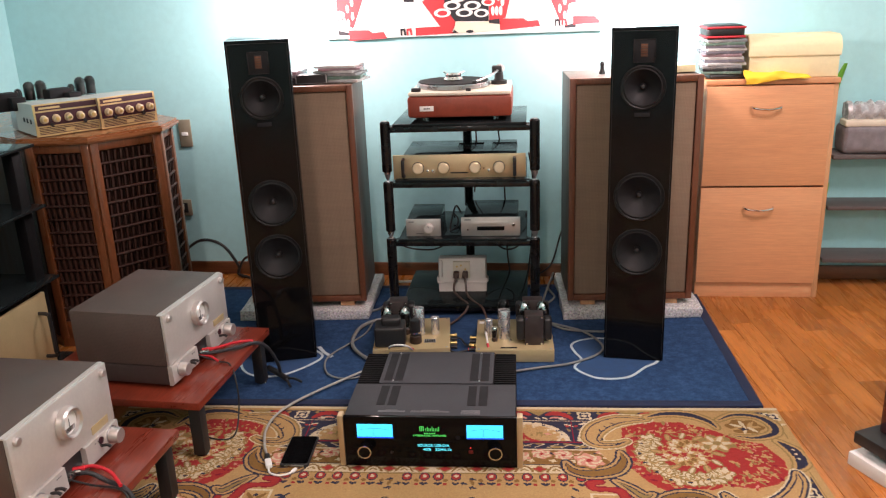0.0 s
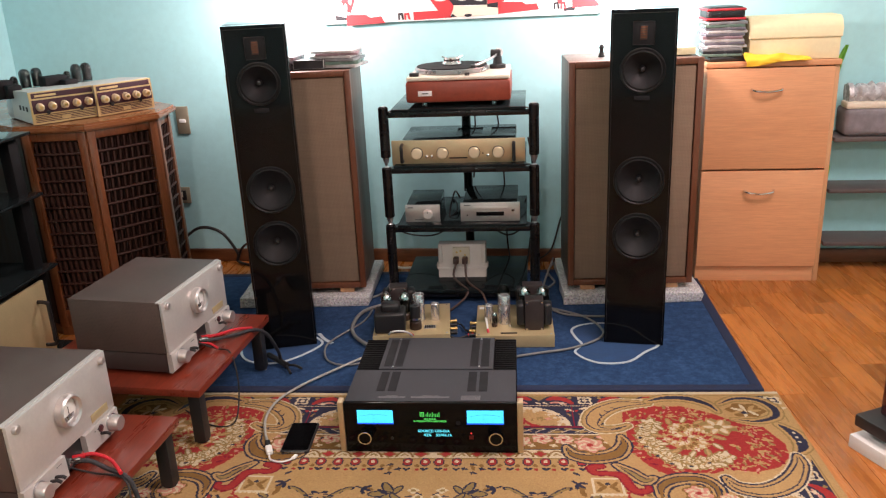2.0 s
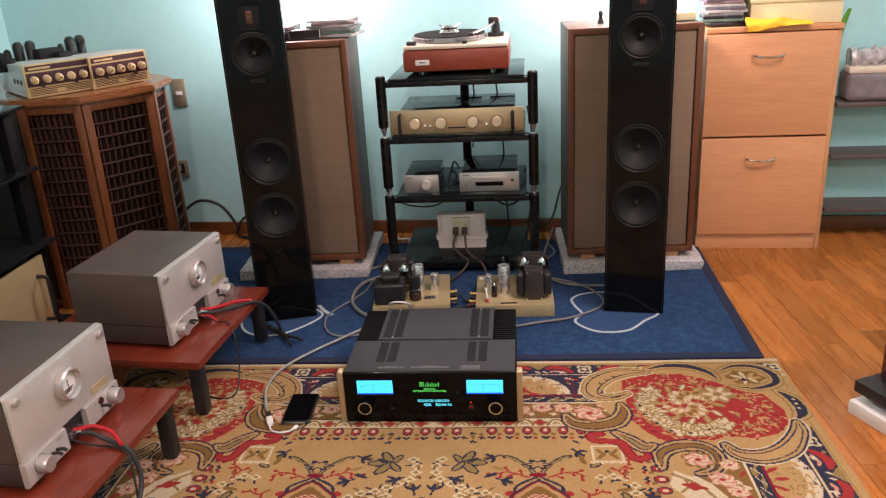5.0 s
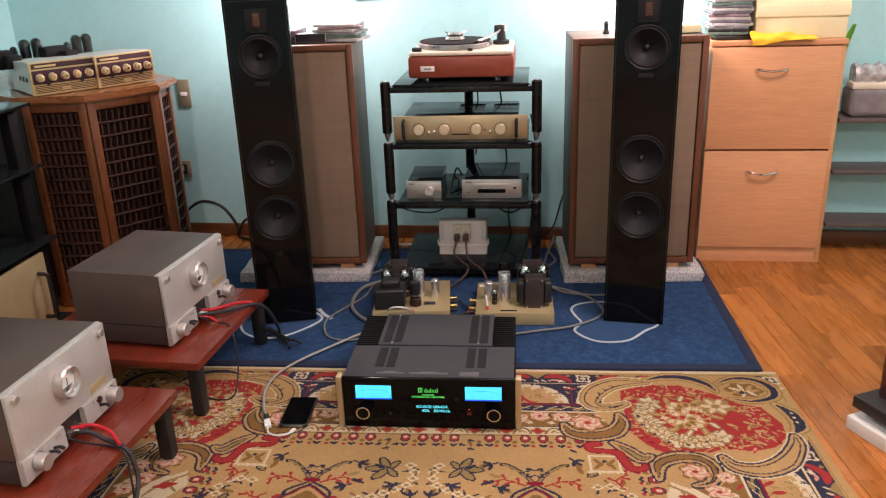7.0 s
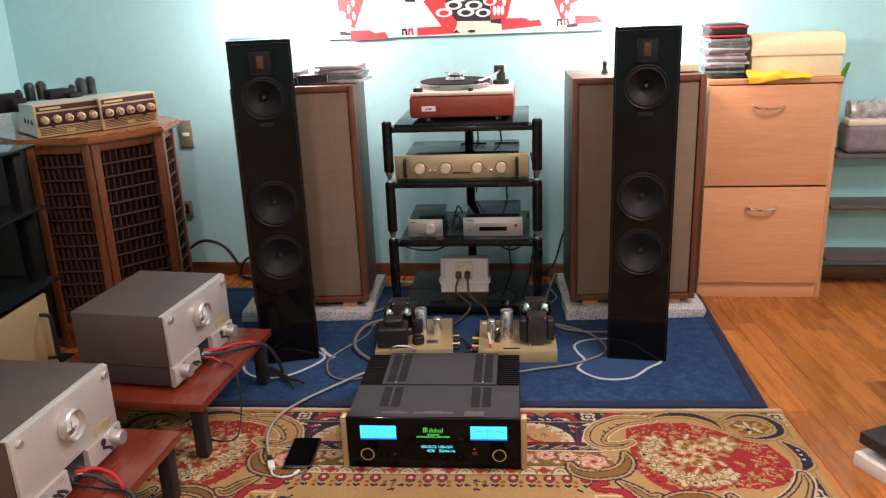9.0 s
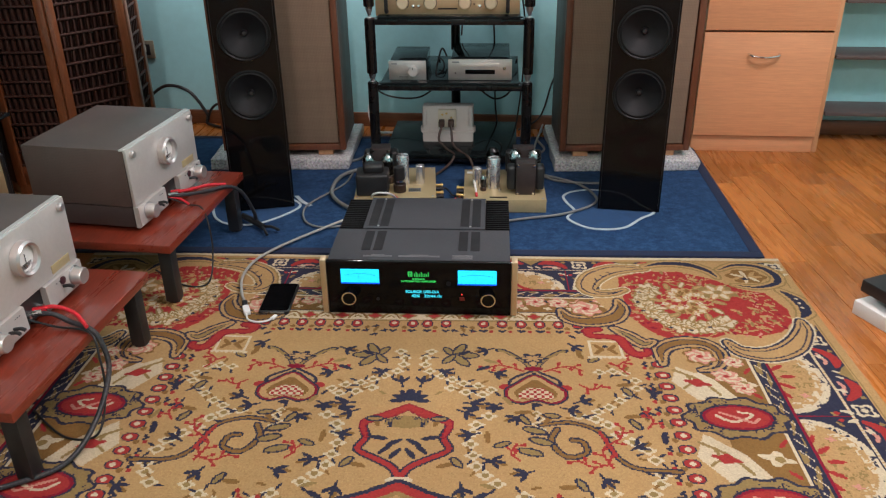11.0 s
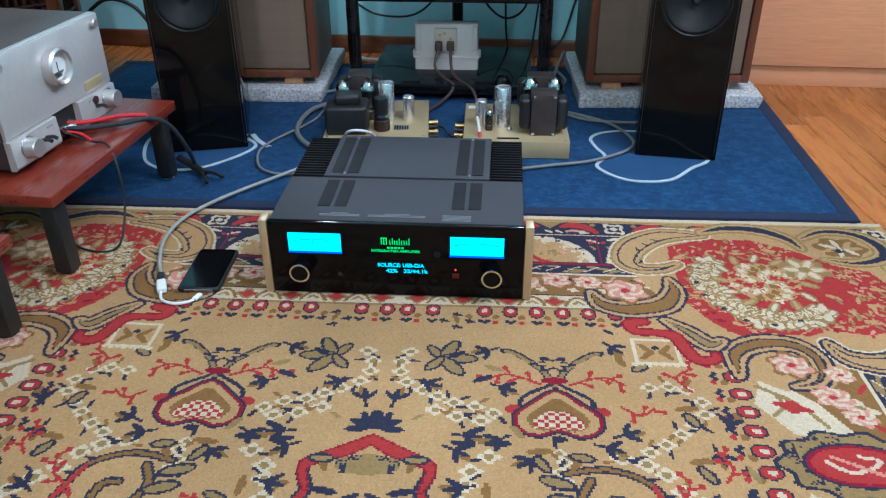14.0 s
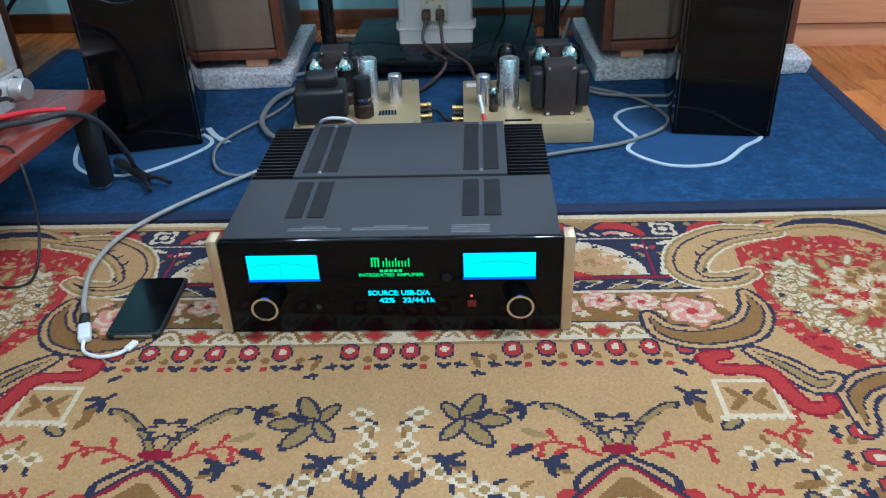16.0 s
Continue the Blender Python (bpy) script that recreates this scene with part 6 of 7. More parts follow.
class Weave:
    """A raster of knots: u across from the middle line, v along from the far edge, in metres."""

    def __init__(self, half, length):
        self.nu, self.nv = int(round(half / KNOT)), int(round(length / KNOT))
        self.a = np.zeros((self.nv, self.nu), np.int8)
        self.v, self.u = np.meshgrid((np.arange(self.nv) + 0.5) * KNOT, (np.arange(self.nu) + 0.5) * KNOT, indexing="ij")
        self.rng = np.random.RandomState(7)

    def fill(self, mask, dye):
        self.a[mask] = DYE_NAMES.index(dye)

    def oval(self, u, v, ru, rv, dye, turn=0.0, wave=0.0, petals=0):
        du, dv = self.u - u, self.v - v
        c, s = math.cos(turn), math.sin(turn)
        x, y = (du * c + dv * s) / ru, (-du * s + dv * c) / rv
        lim = 1.0
        if petals:
            lim = 1.0 + wave * np.cos(petals * np.arctan2(y, x))
        self.fill(np.hypot(x, y) < lim, dye)

    def rect(self, u0, u1, v0, v1, dye):
        self.fill((self.u >= u0) & (self.u < u1) & (self.v >= v0) & (self.v < v1), dye)

    def poly(self, pts, dye):
        inside = np.zeros(self.a.shape, bool)
        n = len(pts)
        for i in range(n):
            (x0, y0), (x1, y1) = pts[i], pts[(i + 1) % n]
            if y0 == y1:
                continue
            cross = ((y0 > self.v) != (y1 > self.v)) & (self.u < (x1 - x0) * (self.v - y0) / (y1 - y0) + x0)
            inside ^= cross
        self.fill(inside, dye)

    def stroke(self, pts, width, dye, closed=False, taper=False):
        line = [(p.x, p.y) for p in smooth_line([(x, y, 0) for x, y in pts], 8, closed)]
        if closed:
            line.append(line[0])
        mask = np.zeros(self.a.shape, bool)
        n = len(line)
        for k, ((x0, y0), (x1, y1)) in enumerate(zip(line, line[1:])):
            w = width / 2 * ((1 - k / n) * 0.8 + 0.2 if taper else 1)
            dx, dy = x1 - x0, y1 - y0
            l2 = dx * dx + dy * dy + 1e-12
            t = np.clip(((self.u - x0) * dx + (self.v - y0) * dy) / l2, 0, 1)
            mask |= np.hypot(self.u - x0 - t * dx, self.v - y0 - t * dy) < w
        self.fill(mask, dye)

    def band(self, pts, widths, dye, closed=False):
        """A stroke whose width swells and thins along its way."""
        line = smooth_line([(x, y, 0) for x, y in pts], 8, closed)
        n = len(line)
        mask = np.zeros(self.a.shape, bool)
        for k, (p, q) in enumerate(zip(line, line[1:])):
            w = np.interp(k / max(1, n - 2), np.linspace(0, 1, len(widths)), widths) / 2
            dx, dy = q.x - p.x, q.y - p.y
            t = np.clip(((self.u - p.x) * dx + (self.v - p.y) * dy) / (dx * dx + dy * dy + 1e-12), 0, 1)
            mask |= np.hypot(self.u - p.x - t * dx, self.v - p.y - t * dy) < w
        self.fill(mask, dye)

    def scroll(self, pts, widths, dye="tan", heart="brown", rim="navy", lace=None):
        """A swelling acanthus scroll: rim, body, a darker heart and an inner line."""
        if lace:
            self.band(pts, [w + 0.018 for w in widths], lace)
        self.band(pts, [w + 0.010 for w in widths], rim)
        self.band(pts, widths, dye)
        self.band(pts, [max(0.0, w - 0.014) for w in widths], "navy")
        self.band(pts, [max(0.0, w - 0.021) for w in widths], heart)

    def leaf(self, u, v, ang, ln, dye, edge=None):
        c, s = math.cos(ang), math.sin(ang)
        mu, mv = u + c * ln / 2, v + s * ln / 2
        if edge:
            self.oval(mu, mv, ln / 2 + 0.004, ln * 0.18 + 0.004, edge, ang)
        self.oval(mu, mv, ln / 2, ln * 0.17, dye, ang)

    def rose_head(self, u, v, r, a="rose", b="cream", edge="navy"):
        """A rose: a pink ground with cream petals curling round a red eye."""
        if edge:
            self.oval(u, v, r + 0.004, r + 0.003, "brown", 0.4, 0.14, 6)
        self.oval(u, v, r, r * 0.85, a, 0.4, 0.14, 6)
        for k in range(5):
            t = k * 1.257 + u * 40
            self.stroke([(u + r * 0.85 * math.cos(t), v + r * 0.72 * math.sin(t)), (u + r * 0.72 * math.cos(t + 0.5), v + r * 0.6 * math.sin(t + 0.5)), (u + r * 0.4 * math.cos(t + 1.0), v + r * 0.34 * math.sin(t + 1.0))], 0.0058, b)
        self.oval(u, v, r * 0.24, r * 0.20, "red")

    def bead(self, u, v, r=0.014):
        self.oval(u, v, r, r * 0.85, "cream", 0, 0.22, 4)
        self.oval(u, v, r * 0.5, r * 0.45, "olive")
        a = self.rng.rand() * 6.28
        for k, dye in enumerate(("navy", "brown", "navy")[:1 + self.rng.randint(3)]):
            b = a + k * 2.4
            self.leaf(u + r * 0.9 * math.cos(b), v + r * 0.9 * math.sin(b), b + 0.4, 0.017, dye)

    def sprig(self, u, v, ang, dye="navy"):
        """Three pointed leaves on a short stalk, with a brown one behind."""
        self.leaf(u, v, ang + 0.2, 0.030, "brown")
        for d in (-0.8, 0.0, 0.8):
            self.leaf(u, v, ang + d, 0.025, dye)
        self.stroke([(u, v), (u - 0.014 * math.cos(ang), v - 0.014 * math.sin(ang))], 0.005, dye)

    def garland(self, pts, gap=0.026, r=0.0125):
        line = smooth_line([(x, y, 0) for x, y in pts], 14)
        run = 0.0
        for p, q in zip(line, line[1:]):
            run += (q - p).length
            if run > gap:
                run = 0.0
                self.bead(q.x + self.rng.uniform(-0.003, 0.003), q.y + self.rng.uniform(-0.003, 0.003), r)

    def twig(self, pts, dye, n=5, side=1.0):
        self.stroke(pts, 0.0046, dye)
        line = smooth_line([(x, y, 0) for x, y in pts], 24)
        run, k = 0.0, 0
        for p, q in zip(line, line[1:]):
            run += (q - p).length
            if run > 0.015:
                run, k = 0.0, k + 1
                a = math.atan2(q.y - p.y, q.x - p.x) + (0.9 if k % 2 else -0.9)
                self.stroke([(q.x, q.y), (q.x + 0.017 * math.cos(a), q.y + 0.017 * math.sin(a))], 0.0046, dye)
                self.oval(q.x + 0.017 * math.cos(a), q.y + 0.017 * math.sin(a), 0.0052, 0.0044, dye, a)

    def bud(self, u, v, ang):
        """A small red bud with a cream tip and a navy dot, pointing along ang."""
        c, s = math.cos(ang), math.sin(ang)

        def at(k, side=0.0):
            return u + c * k - s * side, v + s * k + c * side
        self.oval(*at(0.0), 0.017, 0.013, "navy", ang)
        self.oval(*at(0.0), 0.0135, 0.0105, "red", ang)
        self.oval(*at(-0.002), 0.006, 0.005, "cream", ang)
        for d, e in ((-0.0055, 0.027), (0.0, 0.031), (0.0055, 0.027)):
            self.oval(*at(e, d), 0.0042, 0.0042, "navy")
        self.oval(*at(0.016, 0.024), 0.006, 0.006, "brown")
        self.oval(*at(0.031, 0.024), 0.005, 0.005, "red")

    def speckle(self, mask, dye, share, grain):
        """Breaks a flat colour into irregular flecks."""
        g = max(1, int(round(grain / KNOT)))
        coarse = self.rng.rand(self.nv // g + 2, self.nu // g + 2)
        big = np.kron(coarse, np.ones((g, g)))[:self.nv, :self.nu]
        fine = self.rng.rand(self.nv, self.nu)
        self.fill(mask & (0.75 * big + 0.25 * fine < share), dye)


def corner_rosette(w):
    """The great red corner flower within its ring of scrolls."""
    ground = [(0.385, 0.17), (0.40, 0.09), (0.47, 0.045), (0.55, 0.03), (0.60, 0.015), (0.70, 0.02), (0.80, 0.02), (0.868, 0.06), (0.875, 0.14), (0.888, 0.22),
              (0.880, 0.29), (0.855, 0.38), (0.80, 0.435), (0.73, 0.465), (0.67, 0.45), (0.63, 0.50), (0.56, 0.51), (0.50, 0.47), (0.47, 0.43), (0.45, 0.34), (0.42, 0.26)]
    w.poly(ground, "tan")
    red = [(0.474, 0.107), (0.544, 0.073), (0.635, 0.077), (0.70, 0.112), (0.759, 0.164), (0.807, 0.179), (0.836, 0.254), (0.827, 0.311), (0.79, 0.352), (0.737, 0.37),
           (0.675, 0.359), (0.639, 0.376), (0.584, 0.372), (0.534, 0.382), (0.499, 0.346), (0.470, 0.293), (0.471, 0.226), (0.468, 0.154)]
    before = w.a.copy()
    w.poly(red, "crimson")
    inside = (w.a == DYE_NAMES.index("crimson")) & (before != DYE_NAMES.index("crimson"))
    w.fill(inside, "red")
    # flame-like leaves lying along the rim
    for k in range(330):
        i = k % len(red)
        (u0, v0), (u1, v1) = red[i], red[(i + 1) % len(red)]
        f = (k * 0.618) % 1.0
        pull = 0.93 - 0.34 * ((k * 0.377) % 1.0)
        u, v = 0.645 + (u0 + (u1 - u0) * f - 0.645) * pull, 0.232 + (v0 + (v1 - v0) * f - 0.232) * pull
        a = math.atan2(v - 0.232, u - 0.645) + 0.9 + 0.5 * math.sin(k * 1.9)
        w.leaf(u, v, a + 0.8 * math.sin(k * 5.3), 0.011 + 0.013 * ((k * 0.21) % 1), ("tan", "tan", "olive", "red", "tan", "crimson", "tan", "rose", "red", "tan", "olive")[k % 11])
    w.speckle(inside, "red", 0.22, 0.0058)
    # crescent of cream blossoms
    sweep = smooth_line([(u, v, 0) for u, v in ((0.533, 0.160), (0.517, 0.205), (0.520, 0.245), (0.538, 0.285), (0.562, 0.320), (0.600, 0.336), (0.645, 0.326), (0.684, 0.306))], 4)
    for k, p in enumerate(sweep):
        jx, jy = w.rng.uniform(-0.006, 0.006), w.rng.uniform(-0.007, 0.007)
        w.oval(p.x + jx, p.y + jy, 0.025, 0.022, "olive", k * 1.3, 0.22, 5)
        w.oval(p.x + jx, p.y + jy, 0.021, 0.018, "cream", k * 1.3, 0.25, 5)
    for k, p in enumerate(sweep):
        w.stroke([(p.x - 0.012, p.y - 0.006), (p.x, p.y + 0.007), (p.x + 0.012, p.y - 0.003)], 0.0032, "olive" if k % 2 else "tan")
        if k % 4 == 1:
            w.oval(p.x - 0.016, p.y + 0.012, 0.005, 0.004, "navy")
    # the speckled heart, with small petals round it
    heart = np.hypot((w.u - 0.615) / 0.060, (w.v - 0.220) / 0.062) < 1
    w.fill(heart, "tan")
    for k in range(34):
        r, a = 0.058 * math.sqrt((k + 0.5) / 34), k * 2.4
        u, v = 0.615 + r * math.cos(a), 0.220 + r * 1.02 * math.sin(a)
        w.oval(u, v, 0.0085, 0.0065, ("cream", "red", "cream", "brown")[k % 4], a, 0.25, 4)
    w.speckle(heart, "red", 0.15, 0.0058)
    for k in range(12):
        a = k * 0.52
        w.leaf(0.615 + 0.062 * math.cos(a), 0.220 + 0.066 * math.sin(a), a + 0.5, 0.026, "cream" if k % 2 else "tan", "olive")
    # the cream flower beside it
    w.oval(0.697, 0.176, 0.042, 0.036, "olive", 0.3, 0.14, 6)
    for k in range(6):
        a = k * 1.05
        w.leaf(0.697, 0.176, a, 0.036, "cream", "tan")
    w.oval(0.697, 0.176, 0.011, 0.009, "olive")
    for u, v, a in ((0.745, 0.245, 0.5), (0.765, 0.285, 0.1), (0.725, 0.300, 0.9), (0.785, 0.235, 0.2), (0.740, 0.330, 0.3), (0.705, 0.255, 0.6), (0.580, 0.125, 0.0), (0.640, 0.110, 0.2), (0.500, 0.135, 2.6)):
        w.leaf(u, v, a, 0.028, "tan")
        w.leaf(u + 0.012, v + 0.010, a + 0.7, 0.020, "olive")
    # scrolls round the flower
    w.scroll([(0.545, 0.060), (0.471, 0.066), (0.415, 0.105), (0.392, 0.155), (0.408, 0.186), (0.450, 0.186), (0.478, 0.170)], [0.018, 0.046, 0.054, 0.046, 0.030, 0.022, 0.014], "tan", "tan", "olive", "cream")
    for k in range(5):
        a = 0.4 + 0.42 * k
        w.leaf(0.470 - 0.058 * math.sin(a), 0.132 - 0.055 * math.cos(a), a, 0.014, "navy")
    w.scroll([(0.545, 0.050), (0.595, 0.030), (0.655, 0.034), (0.700, 0.066), (0.716, 0.104)], [0.014, 0.030, 0.034, 0.028, 0.012], "tan", "navy", "olive")
    w.scroll([(0.318, 0.270), (0.332, 0.305), (0.375, 0.318), (0.430, 0.302), (0.456, 0.262), (0.454, 0.222)], [0.014, 0.034, 0.044, 0.046, 0.036, 0.014], "tan", "brown")
    w.scroll([(0.730, 0.062), (0.775, 0.036), (0.830, 0.044), (0.860, 0.085), (0.852, 0.128), (0.800, 0.150), (0.745, 0.140)], [0.016, 0.024, 0.026, 0.032, 0.030, 0.022, 0.012], "tan", "navy", "olive")
    w.oval(0.788, 0.096, 0.046, 0.034, "brown", 0.1, 0.1, 6)
    for k in range(7):
        a = k * 0.9
        w.leaf(0.788 + 0.008 * math.cos(a), 0.098, a, 0.032, "cream" if k % 3 else "tan")
    w.oval(0.780, 0.108, 0.010, 0.006, "navy", 0.3, 0.3, 4)
    w.scroll([(0.846, 0.165), (0.872, 0.210), (0.874, 0.262), (0.850, 0.296)], [0.016, 0.040, 0.040, 0.014], "tan", "navy", "olive")
    for v in (0.205, 0.225, 0.245):
        w.oval(0.872, v, 0.004, 0.004, "cream")
    w.scroll([(0.660, 0.394), (0.680, 0.430), (0.735, 0.440), (0.795, 0.408), (0.838, 0.345), (0.846, 0.305)], [0.016, 0.034, 0.046, 0.048, 0.034, 0.016], "tan", "tan", "navy", "cream")
    w.scroll([(0.507, 0.480), (0.515, 0.425), (0.560, 0.398), (0.610, 0.402), (0.632, 0.440), (0.615, 0.485), (0.578, 0.500)], [0.014, 0.036, 0.038, 0.034, 0.030, 0.022, 0.012], "tan", "brown")
    w.scroll([(0.425, 0.345), (0.455, 0.375), (0.480, 0.405), (0.505, 0.395)], [0.014, 0.030, 0.034, 0.012], "tan", "olive")
    # roses between the scrolls
    w.rose_head(0.375, 0.262, 0.034)
    w.rose_head(0.588, 0.450, 0.028)
    for u, v, r in ((0.650, 0.470, 0.020), (0.622, 0.520, 0.026), (0.645, 0.560, 0.022)):
        w.rose_head(u, v, r, "rose", "cream", None)
    # square cream blossom under a red S
    w.rect(0.362, 0.432, 0.396, 0.462, "cream")
    w.rect(0.368, 0.426, 0.402, 0.456, "tan")
    for du, dv, a in ((-0.016, -0.012, 0.8), (0.016, -0.012, 2.3), (-0.016, 0.014, -0.8), (0.016, 0.014, -2.3)):
        w.leaf(0.397 + du * 1.5, 0.429 + dv * 1.4, a, 0.030, "brown")
    w.oval(0.397, 0.420, 0.006, 0.005, "navy")
    for k in range(8):
        w.oval(0.362 + 0.010 * k, 0.462 - 0.003 * (k % 2), 0.005, 0.004, "cream")
    pts = ((0.392, 0.352), (0.368, 0.358), (0.376, 0.378), (0.405, 0.380), (0.432, 0.388), (0.442, 0.418), (0.456, 0.446), (0.480, 0.444), (0.484, 0.430))
    w.band(pts, [0.022, 0.026, 0.022, 0.020, 0.026, 0.026, 0.026, 0.022, 0.016], "crimson")
    w.band(pts, [0.014, 0.018, 0.014, 0.012, 0.018, 0.018, 0.018, 0.014, 0.008], "red")


def rug_design():
    w = Weave(RUG_HALF, RUG_LEN / 2)
    H = RUG_HALF
    tan = DYE_NAMES.index("tan")
    # borders: distance from the outer edge
    edge = np.minimum(H - w.u, w.v)
    w.fill(edge < 0.020, "olive")
    w.fill(edge < 0.016, "tan")
    w.fill((w.v < 0.012), "cream")
    ring = lambda a, b: (edge >= a) & (edge < b)
    w.fill(ring(0.022, 0.072), "navy")
    run = np.where(H - w.u < w.v, w.v, w.u)

    def spots(s, e):
        """The same place on the long and on the short border."""
        return ((H - e, s), (s, e))

    for k in range(12):
        p = 0.384 + 0.2435 * (k - 1)
        for side, (u, v) in enumerate(spots(p, 0.046)):
            if u < 0 or v < 0:
                continue

            def at(s, e):
                return (H - 0.046 - e, p + s) if side == 0 else (p + s, 0.046 + e)
            for sgn in (-1, 1):
                w.band([at(sgn * 0.034, 0.016), at(sgn * 0.052, -0.004), at(sgn * 0.078, -0.012), at(sgn * 0.100, -0.004)], [0.010, 0.020, 0.022, 0.008], "red")
                w.band([at(sgn * 0.050, 0.018), at(sgn * 0.075, 0.010), at(sgn * 0.090, 0.014)], [0.006, 0.009, 0.006], "rose")
                w.oval(*at(sgn * 0.062, 0.016), 0.008, 0.006, "cream", 0.4, 0.3, 4)
                w.oval(*at(sgn * 0.040, -0.014), 0.006, 0.005, "olive")
                w.poly([at(sgn * 0.092, -0.024), at(sgn * 0.122, 0.002), at(sgn * 0.1215, -0.024)], "olive")
                w.leaf(*at(sgn * 0.112, 0.010), 0.6, 0.018, "cream")
            w.oval(u, v, 0.021, 0.019, "cream", 0.78, 0.22, 4)
            w.oval(u, v, 0.014, 0.012, "navy", 0.78, 0.22, 4)
            w.oval(u, v, 0.007, 0.007, "cream")
    dots = np.sin(run * 2 * math.pi / 0.0087) > -0.2
    w.fill(ring(0.072, 0.076) & dots, "cream")
    # main border band of large fans
    w.fill(ring(0.076, 0.176), "navy")
    for k in range(-1, 5):
        for side in (0, 1):
            p = 0.519 + 0.253 * k if side == 0 else 0.220 + 0.253 * k

            def at(s, e):
                return (H - e, p + s) if side == 0 else (p + s, e)

            def both(e, s, ce):
                return (np.hypot((H - w.u - ce) / e, (w.v - p) / s) if side == 0 else np.hypot((w.v - ce) / e, (w.u - p) / s))
            lobe = (both(0.098, 0.118, 0.176) < 1.0) & ring(0.080, 0.1745)
            w.fill(lobe, "cream")
            w.speckle(lobe, "navy", 0.22, 0.0087)
            lobe = (both(0.084, 0.104, 0.176) < 1.0) & ring(0.080, 0.1745)
            w.fill(lobe, "tan")
            w.speckle(lobe & (both(0.070, 0.086, 0.176) > 1.0), "cream", 0.36, 0.0087)
            w.speckle(lobe & (both(0.070, 0.086, 0.176) < 1.0), "olive", 0.24, 0.0087)
            for s0, e0, a in ((0.0, 0.150, 0.0), (-0.022, 0.158, 0.7), (0.022, 0.158, -0.7), (-0.045, 0.166, 1.1), (0.045, 0.166, -1.1)):
                u, v = at(s0, e0 + 0.018)
                w.leaf(u, v, a * 0.9 - math.pi / 2 if side else a * -0.9, 0.032, "red")
            for s0 in (-0.060, 0.062):
                w.oval(*at(s0, 0.140), 0.008, 0.006, "rose", 0.4, 0.3, 4)
            for sgn in (-1, 1):
                w.stroke([at(sgn * 0.1265, 0.080), at(sgn * 0.1265, 0.174)], 0.0048, "crimson")
                w.leaf(*at(sgn * 0.108, 0.092), 0.4 * sgn, 0.026, "cream")
                w.leaf(*at(sgn * 0.112, 0.112), 1.0, 0.020, "olive")
                w.oval(*at(sgn * 0.116, 0.100), 0.005, 0.005, "red")
    w.fill(ring(0.176, 0.182), "crimson")
    w.fill(ring(0.182, 0.212), "navy")
    w.fill(ring(0.186, 0.208) & (np.sin(run * 95 + 2.2 * np.sin(edge * 210)) + 0.6 * np.sin(run * 41 + edge * 160) > 0.45), "olive")
    w.fill(ring(0.188, 0.206) & (np.sin(run * 190 + edge * 300) > 0.90), "cream")
    w.fill(ring(0.212, 0.217), "cream")
    # inner border: brown ground with roses, ovals and cream spandrels
    w.fill(ring(0.217, 0.318), "brown")
    for k in range(9):
        p = 0.0 + 0.0525 * k
        w.rose_head(p, 0.240 + 0.006 * math.sin(k * 2.1), 0.024, "rose", "cream", None)
        w.oval(p + 0.026, 0.266, 0.008, 0.006, "cream", 0.3, 0.3, 4)
        w.leaf(p + 0.020, 0.228, 0.6, 0.022, "navy" if k % 2 else "olive")
    for k in range(7):
        v = 0.652 + 0.224 * k
        w.poly([(H - 0.385, v - 0.112), (H - 0.360, v - 0.175), (H - 0.300, v - 0.120), (H - 0.270, v - 0.060), (H - 0.345, v - 0.050)], "cream")
        w.stroke([(H - 0.372, v - 0.150), (H - 0.330, v - 0.118), (H - 0.300, v - 0.070)], 0.007, "olive")
        w.stroke([(H - 0.365, v - 0.090), (H - 0.345, v - 0.110), (H - 0.352, v - 0.135)], 0.006, "olive")
        w.oval(H - 0.335, v - 0.108, 0.022, 0.011, "red", 0.3, 0.2, 4)
        w.oval(H - 0.250, v - 0.110, 0.024, 0.016, "cream", 0.3, 0.3, 4)
        w.oval(H - 0.245, v - 0.108, 0.009, 0.008, "olive")
        w.leaf(H - 0.235, v - 0.140, -0.9, 0.028, "red")
        w.leaf(H - 0.240, v - 0.080, 0.9, 0.028, "red")
        w.oval(H - 0.288, v, 0.097, 0.062, "navy", 0, 0.07, 10)
        w.oval(H - 0.288, v, 0.090, 0.056, "olive", 0, 0.07, 10)
        w.speckle(np.hypot((w.u - H + 0.288) / 0.09, (w.v - v) / 0.056) < 1, "navy", 0.20, 0.009)
        w.oval(H - 0.286, v, 0.069, 0.040, "navy")
        w.oval(H - 0.286, v, 0.064, 0.036, "crimson")
        w.oval(H - 0.286, v, 0.058, 0.031, "red")
        w.stroke([(H - 0.325, v - 0.006), (H - 0.300, v + 0.012), (H - 0.272, v + 0.004), (H - 0.258, v - 0.010), (H - 0.280, v - 0.016)], 0.006, "cream")
        w.stroke([(H - 0.315, v - 0.014), (H - 0.295, v - 0.004), (H - 0.262, v + 0.014), (H - 0.248, v + 0.002)], 0.006, "rose")
    w.rect(0, H - 0.318, 0.280, 0.284, "navy")
    w.rect(0, H - 0.318, 0.284, 0.322, "cream")
